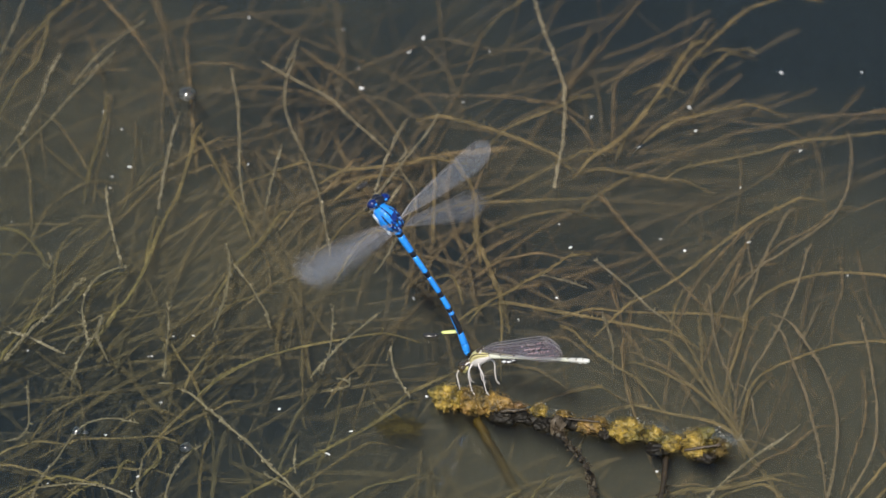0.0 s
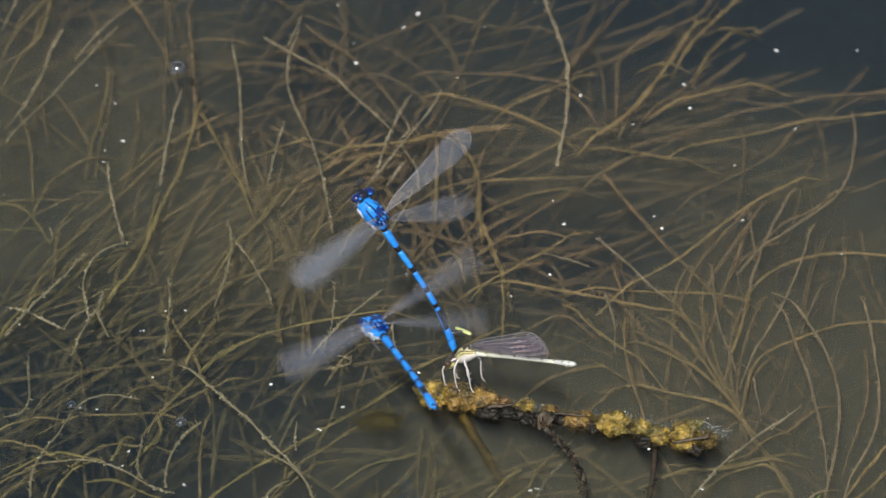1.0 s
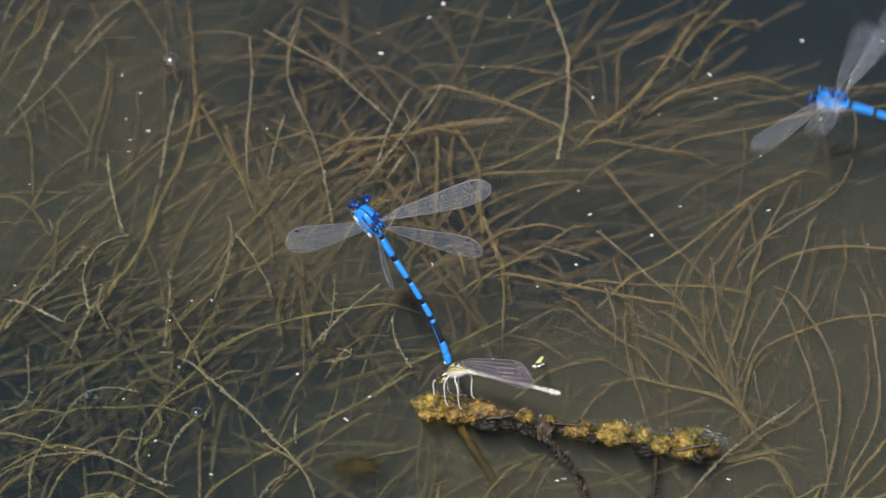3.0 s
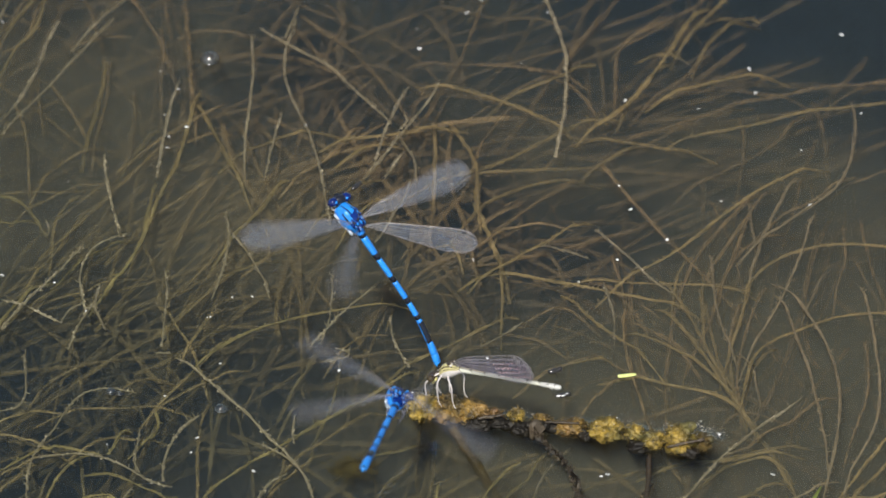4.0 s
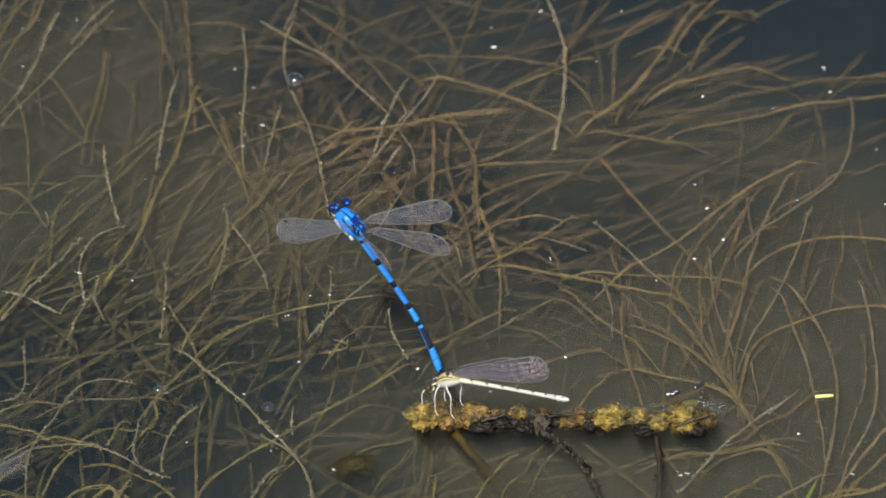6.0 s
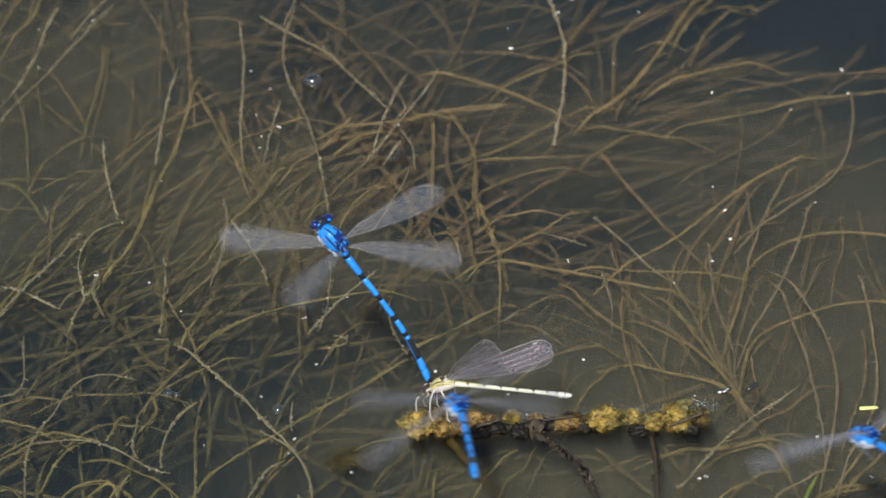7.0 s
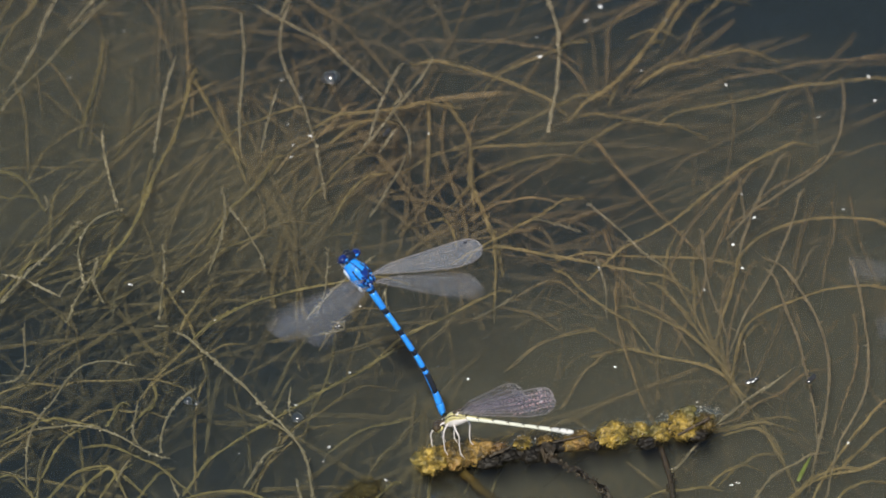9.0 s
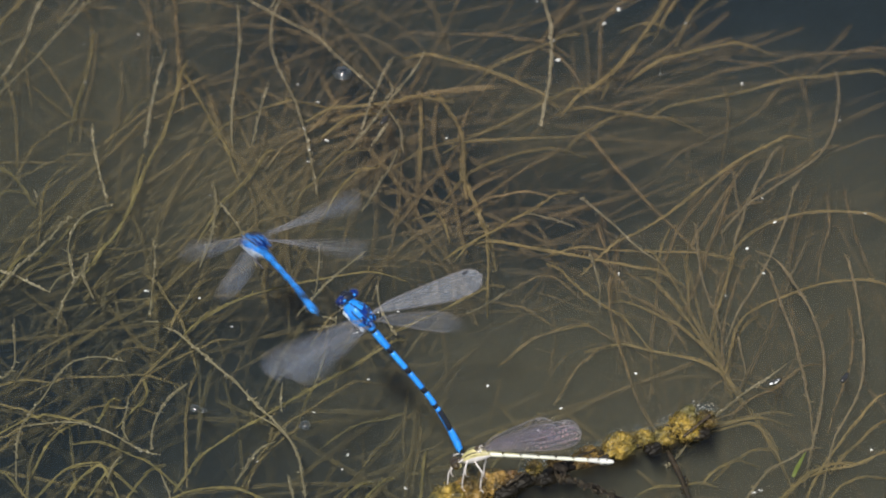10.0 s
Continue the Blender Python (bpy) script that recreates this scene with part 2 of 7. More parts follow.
def murk(name, thin, thick):
    """A layer of suspended silt: partly clear, partly scattering, in soft clouds of grey-blue to brown; thicker to the south-east."""
    n = Nodes(name)
    f = n.noise(14, 3, 0.55)
    g = n.noise(75, 4, 0.6)
    xyz = n.add("ShaderNodeSeparateXYZ", Vector=n.add("ShaderNodeTexCoord").outputs["Object"])
    half = n.add("ShaderNodeMath", _0=xyz.outputs[1], _1=0.75)
    half.operation = "MULTIPLY"
    drift = n.add("ShaderNodeMath", _0=xyz.outputs[0], _1=half.outputs[0])
    drift.operation = "SUBTRACT"
    m = n.add("ShaderNodeMath", _0=f, _1=n.add("ShaderNodeMath", _0=g, _1=0.4).outputs[0])
    m.inputs[1].links[0].from_node.operation = "MULTIPLY"
    plain = m
    m = n.add("ShaderNodeMath", _0=m.outputs[0], _1=n.add("ShaderNodeClamp", Value=n.add("ShaderNodeMath", _0=drift.outputs[0], _1=2.2).outputs[0], Min=-0.1, Max=0.17).outputs[0])
    drift_gain = [x for x in n.tree.nodes if x.bl_idname == "ShaderNodeClamp"][0].inputs[0].links[0].from_node
    drift_gain.operation = "MULTIPLY"
    far = n.add("ShaderNodeMapRange", Value=n.add("ShaderNodeMath", _0=xyz.outputs[0], _1=xyz.outputs[1]).outputs[0])
    for k, x in (("From Min", 0.095), ("From Max", 0.15), ("To Min", -0.05), ("To Max", 0.46)):
        far.inputs[k].default_value = x
    m = n.add("ShaderNodeMath", _0=m.outputs[0], _1=far.outputs[0])
    m.operation = "SUBTRACT"
    # clearer water to the south-west
    west = n.add("ShaderNodeMath", _0=xyz.outputs[0], _1=xyz.outputs[1])
    west = n.add("ShaderNodeMapRange", Value=west.outputs[0])
    for k, x in (("From Min", -0.095), ("From Max", -0.015), ("To Min", 0.22), ("To Max", 0.0)):
        west.inputs[k].default_value = x
    south = n.add("ShaderNodeMapRange", Value=xyz.outputs[1])
    for k, x in (("From Min", -0.014), ("From Max", 0.008), ("To Min", 1.0), ("To Max", 0.0)):
        south.inputs[k].default_value = x
    gap = n.add("ShaderNodeMath", _0=west.outputs[0], _1=south.outputs[0])
    gap.operation = "MULTIPLY"
    m = n.add("ShaderNodeMath", _0=m.outputs[0], _1=gap.outputs[0])
    m.operation = "SUBTRACT"
    # clear pools and thicker clouds in the silt
    flat = n.add("ShaderNodeCombineXYZ", X=xyz.outputs[0], Y=xyz.outputs[1])
    for px, py, reach, deep in ((0.004, 0.008, 0.036, 0.19), (-0.024, -0.018, 0.026, 0.18), (0.030, 0.066, 0.03, 0.1), (-0.022, 0.018, 0.032, -0.14), (0.012, 0.036, 0.022, -0.08), (0.047, -0.02, 0.026, -0.16), (0.0, -0.02, 0.018, 0.08), (0.072, 0.004, 0.024, 0.12), (0.027, 0.007, 0.02, 0.1), (0.07, -0.034, 0.022, -0.1), (-0.07, 0.07, 0.04, -0.09)):
        away = n.add("ShaderNodeVectorMath", _0=flat.outputs[0], _1=(px, py, 0.0))
        away.operation = "DISTANCE"
        pool = n.add("ShaderNodeMapRange", Value=away.outputs["Value"])
        for k, x in (("From Min", reach * 0.35), ("From Max", reach), ("To Min", deep), ("To Max", 0.0)):
            pool.inputs[k].default_value = x
        m = n.add("ShaderNodeMath", _0=m.outputs[0], _1=pool.outputs[0])
        m.operation = "SUBTRACT"
    # thicker silt added south of the twig to lighten the twig's shadow there
    cx = n.add("ShaderNodeMapRange", Value=xyz.outputs[0])
    cy = n.add("ShaderNodeMapRange", Value=xyz.outputs[1])
    for node, rng4 in ((cx, (-0.01, 0.03, 0.0, 1.0)), (cy, (-0.06, -0.025, 0.24, 0.0))):
        for k, x in zip(("From Min", "From Max", "To Min", "To Max"), rng4):
            node.inputs[k].default_value = x
    shadow_fill = n.add("ShaderNodeMath", _0=cx.outputs[0], _1=cy.outputs[0])
    shadow_fill.operation = "MULTIPLY"
    m = n.add("ShaderNodeMath", _0=m.outputs[0], _1=shadow_fill.outputs[0])
    # away from the weeds the silt evens out
    whole = n.add("ShaderNodeVectorMath", _0=flat.outputs[0], _1=(0.0, 0.0, 0.0))
    whole.operation = "DISTANCE"
    near = n.add("ShaderNodeMapRange", Value=whole.outputs["Value"])
    for k, x in (("From Min", 0.14), ("From Max", 0.5), ("To Min", 1.0), ("To Max", 0.0)):
        near.inputs[k].default_value = x
    diff = n.add("ShaderNodeMath", _0=m.outputs[0], _1=plain.outputs[0])
    diff.operation = "SUBTRACT"
    kept = n.add("ShaderNodeMath", _0=diff.outputs[0], _1=near.outputs[0])
    kept.operation = "MULTIPLY"
    m = n.add("ShaderNodeMath", _0=plain.outputs[0], _1=kept.outputs[0])
    v = n.add("ShaderNodeMapRange", Value=m.outputs[0])
    for k, x in (("From Min", 0.5), ("From Max", 0.9), ("To Min", thin), ("To Max", thick)):
        v.inputs[k].default_value = x
    tone = n.ramp(m.outputs[0], (0.5, (0.035, 0.047, 0.054)), (0.84, (0.112, 0.11, 0.083)))
    clear = n.add("ShaderNodeBsdfTransparent", Color=(1, 1, 1, 1))
    silt = n.add("ShaderNodeBsdfDiffuse", Color=tone)
    s = n.add("ShaderNodeMixShader", Fac=v.outputs[0], _1=clear.outputs[0], _2=silt.outputs[0])
    return n.done(s.outputs[0])


WATER = water_surface()
MUD = skin("pond_mud", (0.02, 0.028, 0.036), (0.036, 0.044, 0.05), 18, 0.9, 0.5, 0.004)


# ---- mesh helpers ----
def part(name, bm, material, parent, label=""):
    """Links a bmesh as one mesh object under a thing or part."""
    me = bpy.data.meshes.new(name)
    bm.to_mesh(me)
    bm.free()
    for m in material if isinstance(material, (list, tuple)) else [material]:
        me.materials.append(m)
    for p in me.polygons:
        p.use_smooth = True
    ob = new(name, me)
    if parent:
        ob.parent = parent
    if label:
        tagged(ob, label)
    return ob


def tube(bm, pts, radii, sides=8, mat=0, rough=0.0, rng=random, squash=1.0, close=True):
    """A tube along pts (metres); rough: uneven radius."""
    pts = [Vector(p) for p in pts]
    rings = []
    side = None
    for i, p in enumerate(pts):
        t = (pts[min(i + 1, len(pts) - 1)] - pts[max(i - 1, 0)]).normalized()
        if side is None:
            side = t.cross(Vector((0, 0, 1)))
            if side.length < 0.05:
                side = t.cross(Vector((0, 1, 0)))
        side = (side - t * side.dot(t)).normalized()
        up = t.cross(side)
        r = radii[i] if isinstance(radii, (list, tuple)) else radii
        ring = []
        for k in range(sides):
            a = 2 * math.pi * k / sides
            q = r * (1 + rough * rng.uniform(-1, 1))
            ring.append(bm.verts.new(p + side * math.cos(a) * q + up * math.sin(a) * q * squash))
        rings.append(ring)
    for r0, r1 in zip(rings, rings[1:]):
        for k in range(sides):
            f = bm.faces.new((r0[k], r0[(k + 1) % sides], r1[(k + 1) % sides], r1[k]))
            f.material_index = mat
    if close:
        for r in (rings[0][::-1], rings[-1]):
            bm.faces.new(r).material_index = mat
    return bm


def smooth_path(pts, step):
    """Points along a Catmull-Rom curve through pts, about step apart."""
    p = [Vector(q) for q in pts]
    p = [p[0] * 2 - p[1]] + p + [p[-1] * 2 - p[-2]]
    out = []
    for a, b, c, d in zip(p, p[1:], p[2:], p[3:]):
        n = max(2, int((c - b).length / step))
        for i in range(n):
            t = i / n
            out.append(0.5 * (2 * b + (c - a) * t + (2 * a - 5 * b + 4 * c - d) * t * t + (3 * b - a - 3 * c + d) * t ** 3))
    out.append(p[-2])
    return out


def blob(bm, centre, size, mat=0, sub=2, rough=0.15, freq=2.0, seed=0.0):
    """A lumpy ellipsoid."""
    made = bmesh.ops.create_icosphere(bm, subdivisions=sub, radius=1.0)["verts"]
    c, s = Vector(centre), Vector(size)
    for v in made:
        d = v.co.normalized()
        k = 1 + rough * noise.noise(d * freq + Vector((seed, seed * 0.7, -seed)))
        v.co = c + Vector((d.x * s.x, d.y * s.y, d.z * s.z)) * k
        for f in v.link_faces:
            f.material_index = mat
    return made


def lathe(bm, rings, sides=20, pick=None):
    """Rings (x, half width, half height, centre z) along x in mm; pick(i, angle) gives a face's material."""
    loops = []
    for x, ry, rz, zc in rings:
        loops.append([bm.verts.new(Vector((x, ry * math.sin(2 * math.pi * k / sides), zc + rz * math.cos(2 * math.pi * k / sides))) * MM)
                      for k in range(sides)])
    for i, (a, b) in enumerate(zip(loops, loops[1:])):
        for k in range(sides):
            f = bm.faces.new((a[k], a[(k + 1) % sides], b[(k + 1) % sides], b[k]))
            ang = math.degrees(2 * math.pi * (k + 0.5) / sides)
            ang = ang - 360 if ang > 180 else ang
            f.material_index = pick(i, ang) if pick else 0
    for r in (loops[0][::-1], loops[-1]):
        f = bm.faces.new(r)
        f.material_index = pick(0, 0) if pick else 0
    bmesh.ops.recalc_face_normals(bm, faces=bm.faces)
    return bm


# ---- pond ----
def sheet(name, z, size, material, parent=None):
    bm = bmesh.new()
    bmesh.ops.create_grid(bm, x_segments=8, y_segments=8, size=size)
    for v in bm.verts:
        v.co.z = z
    return part(name, bm, material, parent)


bed = tagged(sheet("ground", -0.09, 40.0, MUD), "dark muddy pond bed deep under the weeds", "pond bed", kind="structure")
pond = tagged(sheet("water", 0.0, 40.0, WATER), "still clear brownish pond water with faint ripples", "water", kind="structure")
scene.cycles.transparent_max_bounces = 64
for z, thin, thick in ((-0.0028, 0.025, 0.06), (-0.0045, 0.025, 0.07), (-0.0063, 0.035, 0.1), (-0.0082, 0.045, 0.13), (-0.0102, 0.07, 0.16), (-0.0123, 0.07, 0.19), (-0.0145, 0.09, 0.2), (-0.017, 0.09, 0.19), (-0.02, 0.13, 0.25), (-0.0235, 0.14, 0.27), (-0.028, 0.2, 0.38), (-0.034, 0.22, 0.4)):
    silt = sheet("silt_layer", z, 40.0, murk("silt", thin, thick), pond)
    tagged(silt, "cloudy suspended silt in the water", kind="stuff")


# ---- water weeds ----
weed_rng = random.Random(7)
WEED_LABEL = {
    "weed_crusted": "pale crusted pondweed stem just under the water surface",
    "weed_ochre": "ochre brown pondweed stem lying under water",
    "weed_brown": "brown pondweed stem sunk in the murky water",
    "weed_pale": "pale brown pondweed stem rising through silty water",
    "weed_dim": "dim old pondweed stem deep in the silty water",
}


def bead(bm, p, r, rng, mat=0):
    """A grain of crust: a small uneven eight-sided lump."""
    a = [bm.verts.new(p + Vector(d) * r * rng.uniform(0.6, 1.5)) for d in ((1, 0, 0), (0, 1, 0), (-1, 0, 0), (0, -1, 0), (0, 0, 1), (0, 0, -1))]
    for i in range(4):
        bm.faces.new((a[i], a[(i + 1) % 4], a[4])).material_index = mat
        bm.faces.new((a[(i + 1) % 4], a[i], a[5])).material_index = mat


# strands, grains a step, spread of the strands, hairs, for each kind of stem
WEED_BUILD = {"weed_crusted": (3, 3.4, 0.45, 0.5), "weed_ochre": (7, 3.4, 0.66, 0.4), "weed_pale": (6, 3.0, 0.62, 0.35), "weed_brown": (9, 2.4, 0.78, 0.3), "weed_dim": (11, 0.2, 1.2, 0.0)}


def stem(material, z, radius, *plan):
    """One weed stem through plan points (tenths of a millimetre) at depth z mm: wavering strands, knobs of crust, short hairs."""
    rng = weed_rng
    n = len(plan) // 2
    tilt = rng.uniform(-0.25, 0.25)
    pts = [(plan[2 * i] * 1e-4, plan[2 * i + 1] * 1e-4, z * MM * (1 + tilt * (i / (n - 1) - 0.5) + rng.uniform(-0.012, 0.012))) for i in range(n)]
    # the ends sink away into the murk
    if material is not CRUSTED:
        first, last = Vector(pts[0]), Vector(pts[-1])
        fall = Vector((0, 0, -0.5))
        pts.insert(0, first + ((first - Vector(pts[1])).normalized() + fall) * rng.uniform(0.003, 0.008))
        pts.append(last + ((last - Vector(pts[-2])).normalized() + fall) * rng.uniform(0.003, 0.008))
    path = smooth_path(pts, 0.00045)
    seed = rng.uniform(0, 90)
    knobby = rng.choice((0.1, 0.25, 0.6))
    r0 = radius * MM
    bm = bmesh.new()
    strands, grains, spread, hairs = WEED_BUILD[material.name]
    for s in range(strands):
        way, radii = [], []
        spin = rng.uniform(0, 6.28)
        first = s == 0
        own = spread * rng.uniform(0.25, 1.3)
        for i, p in enumerate(path):
            k = i / (len(path) - 1)
            taper = min(1.0, 0.5 + 4 * k, 0.4 + 4 * (1 - k))
            turn = spin + 5 * noise.noise(p * 90 + Vector((s * 5, seed, 0)))
            off = r0 * taper * (0.1 if first else own) * (1 + 0.7 * noise.noise(p * 300 + Vector((0, s * 9, seed))))
            shift = Vector((noise.noise(p * 240 + Vector((seed, 0, 0))), noise.noise(p * 240 + Vector((0, seed, 0))), 0)) * 0.00012
            shift += Vector((rng.gauss(0, 1), rng.gauss(0, 1), 0)) * r0 * (0.12 if first else 0.2)
            way.append(p + shift + Vector((math.cos(turn), math.sin(turn), 0.7 * math.sin(turn * 1.7))) * off)
            thick = (0.46 if first else 0.24) if strands < 5 else (0.3 if first else 0.2)
            radii.append(r0 * taper * thick * (1 + 0.55 * noise.noise(p * 1100 + Vector((0, s, seed)))))
        tube(bm, way, radii, 6 if first else 4, rough=0.25, rng=rng)
        if not first:
            continue
        for i in range(1, len(way) - 1):
            # crust sits in patches
            patch = max(0.0, 0.5 + 1.6 * noise.noise(path[i] * 260 + Vector((seed, 3, 0)))) * grains
            for _ in range(int(patch + rng.random())):
                d = Vector((rng.gauss(0, 1), rng.gauss(0, 1), rng.gauss(0.2, 0.6)))
                d = d.normalized() * r0 * rng.uniform(0.4, 1.35)
                kind = 0
                if material is CRUSTED:
                    # the few white grains (kind 1) stand in for sparkling glints
                    kind = 1 if rng.random() < 0.02 else 2 if rng.random() < knobby else 0
                size = (0.00014, 0.00007, 0.00018)[kind] * rng.uniform(0.4, 1.4)
                bead(bm, way[i].lerp(way[i + 1], rng.random()) + d, size, rng, kind)
            if rng.random() < hairs:
                d = Vector((rng.uniform(-1, 1), rng.uniform(-1, 1), rng.uniform(-0.3, 0.8))).normalized()
                ln = max(r0, 0.0003) * rng.uniform(1.5, 3.2)
                q = 0.00009 * rng.uniform(0.5, 1.1)
                tube(bm, [way[i], way[i] + d * ln * 0.6, way[i] + d * ln + Vector((0, 0, ln * 0.2))], [q * 1.3, q, q * 0.5], 3, rough=0.3, rng=rng)
    ob = part("weed_stem", bm, [material, FOAM_GLINT, KNOB], None)
    return tagged(ob, WEED_LABEL[material.name], "water weed", "pondweed stems")


stem(CRUSTED, -4.2, 0.28, -612, 737, -661, 650, -707, 563, -747, 489, -781, 431, -804, 386)
stem(CRUSTED, -5.9, 0.28, -714, 759, -731, 705, -741, 652, -750, 600, -767, 539, -788, 481, -808, 440)
stem(BROWN, -10.2, 0.32, -764, 822, -774, 762, -798, 728, -824, 706)
stem(BROWN, -12.8, 0.36, -801, 855, -815, 820, -829, 786)
stem(BROWN, -11.9, 0.20, -753, 656, -749, 589, -743, 547)
stem(BROWN, -10.2, 0.24, -783, 534, -768, 476, -758, 402, -754, 330)
stem(DIM, -17.0, 0.48, -759, 627, -730, 552, -659, 486)
stem(BROWN, -11.9, 0.36, -664, 844, -649, 792, -636, 741, -626, 681)
stem(OCHRE, -9.3, 0.36, -628, 644, -629, 589, -636, 531, -645, 478, -652, 432)
stem(BROWN, -11.0, 0.28, -622, 662, -623, 578, -634, 486, -639, 437)
stem(DIM, -13.6, 0.28, -627, 762, -598, 694, -580, 643, -564, 559)
stem(BROWN, -11.0, 0.28, -723, 608, -691, 553, -658, 478)
stem(BROWN, -8.5, 0.28, -647, 405, -677, 381, -706, 345, -725, 310)
stem(DIM, -11.9, 0.24, -727, 423, -766, 390, -806, 366)
stem(CRUSTED, -2.5, 0.24, -612, 316, -610, 277, -604, 229, -595, 177, -585, 126, -576, 77)
stem(BROWN, -7.6, 0.20, -675, 707, -649, 707, -634, 712)
stem(BROWN, -12.8, 0.28, -527, 769, -522, 717, -525, 649, -524, 599)
stem(BROWN, -7.6, 0.36, -480, 789, -474, 708, -469, 636, -464, 571, -459, 510)
stem(OCHRE, -7.6, 0.32, -459, 515, -467, 451, -477, 389, -490, 336, -503, 298, -513, 265)
stem(CRUSTED, -6.8, 0.24, -487, 588, -499, 519, -507, 446, -513, 370, -519, 289)
stem(BROWN, -11.9, 0.28, -572, 580, -569, 505, -572, 423, -575, 390)
stem(OCHRE, -13.6, 0.52, -539, 501, -563, 452, -584, 414)
stem(BROWN, -8.5, 0.28, -498, 414, -457, 427, -424, 438)
stem(OCHRE, -7.6, 0.36, -446, 505, -426, 455, -407, 403, -391, 356, -371, 305)
stem(BROWN, -11.9, 0.32, -425, 563, -409, 522, -395, 464, -392, 414)
leaning = stem(CRUSTED, -2.5, 0.24, -375, 659, -368, 601, -364, 537, -364, 467, -365, 391, -364, 314, -358, 237)
stem(BROWN, -11.0, 0.24, -463, 776, -426, 778, -394, 781)
stem(DIM, -12.8, 0.24, -456, 692, -425, 726, -389, 751)
stem(OCHRE, -6.8, 0.24, -367, 365, -333, 387, -301, 409, -272, 425, -250, 433)
stem(CRUSTED, -5.1, 0.20, -295, 470, -306, 412, -313, 355, -324, 268)
stem(DIM, -15.3, 0.24, -404, 698, -351, 707, -274, 719)
stem(DIM, -11.9, 0.32, -441, 382, -395, 398, -370, 423)
stem(CRUSTED, -4.2, 0.28, -340, 702, -315, 679, -285, 652, -253, 626, -224, 602, -200, 575, -179, 543, -158, 511, -138, 484, -119, 455, -95, 418)
stem(CRUSTED, -3.4, 0.24, -273, 726, -286, 664, -293, 601, -290, 540, -277, 484, -260, 432, -245, 383, -234, 334, -225, 286, -217, 233, -210, 175, -203, 118)
stem(DIM, -15.3, 0.40, -243, 887, -225, 831, -199, 762, -166, 690, -139, 631)
stem(BROWN, -12.8, 0.32, -200, 846, -189, 820, -204, 785, -214, 760)
stem(DIM, -14.4, 0.32, -145, 721, -98, 704, -66, 670, -40, 637)
stem(DIM, -12.8, 0.32, -24, 854, 2, 785, 18, 734)
stem(BROWN, -11.9, 0.32, -40, 703, 12, 699, 68, 693, 123, 682, 173, 665, 218, 647)
stem(OCHRE, -9.3, 0.44, -8, 598, 30, 583, 73, 564, 122, 539, 168, 509, 204, 481)
stem(OCHRE, -11.0, 0.36, 117, 594, 148, 612, 186, 628, 221, 642, 244, 653)
stem(CRUSTED, -4.2, 0.24, -68, 520, -81, 483, -94, 445, -106, 406, -116, 359, -125, 304)
stem(CRUSTED, -4.2, 0.28, -8, 539, -21, 500, -39, 461, -58, 427, -76, 395, -98, 352, -123, 303, -145, 264)
stem(CRUSTED, -5.1, 0.24, -73, 466, -67, 437, -80, 412)
stem(OCHRE, -5.9, 0.32, -183, 398, -143, 403, -98, 409, -58, 416, -27, 426)
stem(OCHRE, -8.5, 0.28, -157, 389, -127, 410, -106, 421)
stem(BROWN, -6.8, 0.28, -168, 433, -191, 386, -217, 347, -243, 319, -266, 295)
stem(CRUSTED, -5.1, 0.24, -75, 350, -90, 314, -105, 274)
stem(CRUSTED, -6.8, 0.24, -85, 420, -70, 384, -54, 351, -49, 288)
stem(OCHRE, -10.2, 0.32, -18, 467, -16, 401, -18, 330)
stem(OCHRE, -10.2, 0.44, 13, 483, 32, 444, 53, 395, 61, 342, 60, 292, 63, 247)
stem(OCHRE, -12.2, 0.44, -13, 360, 36, 375, 80, 394, 121, 419, 162, 450, 200, 481, 235, 505, 268, 524)
stem(BROWN, -10.2, 0.24, 122, 550, 96, 500, 80, 459, 69, 426)
stem(OCHRE, -12.2, 0.36, 69, 360, 123, 373, 178, 383, 226, 394, 272, 405)
stem(BROWN, -14.4, 0.32, 228, 652, 259, 619, 276, 593)
stem(BROWN, -13.3, 0.32, 215, 439, 246, 472, 289, 513)
stem(DIM, -13.6, 0.28, -191, 584, -170, 601, -155, 618)
stem(OCHRE, -11.0, 0.32, 341, 560, 374, 627, 402, 669)
stem(OCHRE, -9.9, 0.28, 392, 698, 412, 694, 423, 689)
stem(OCHRE, -9.9, 0.48, 272, 472, 306, 505, 335, 540, 361, 582, 383, 626, 401, 664, 417, 698, 431, 734, 448, 775, 469, 818)
stem(OCHRE, -12.2, 0.40, 549, 829, 533, 812, 505, 769, 482, 717)
stem(BROWN, -12.2, 0.24, 480, 709, 449, 658, 416, 624, 384, 591)
stem(BROWN, -13.3, 0.36, 317, 605, 319, 668, 323, 719, 332, 757, 351, 789, 378, 817, 407, 843)
stem(DIM, -11.9, 0.28, 285, 757, 294, 672, 295, 638)
stem(OCHRE, -9.9, 0.32, 574, 643, 550, 635, 520, 622, 488, 605, 457, 588, 425, 571)
stem(BROWN, -14.4, 0.28, 427, 627, 480, 638, 533, 642, 585, 636, 637, 627)
stem(BROWN, -12.2, 0.32, 339, 466, 413, 501, 482, 538, 540, 571, 590, 590, 633, 603, 673, 618, 720, 631, 773, 638, 824, 644)
stem(OCHRE, -12.2, 0.40, 438, 458, 486, 480, 538, 499, 590, 518, 638, 541, 681, 557, 728, 568, 779, 579, 828, 587)
stem(BROWN, -14.4, 0.32, 817, 655, 774, 643, 742, 627, 720, 610)
stem(BROWN, -13.3, 0.36, 287, 422, 339, 455, 392, 480, 434, 505)
stem(OCHRE, -12.2, 0.40, 271, 392, 307, 417, 333, 433)
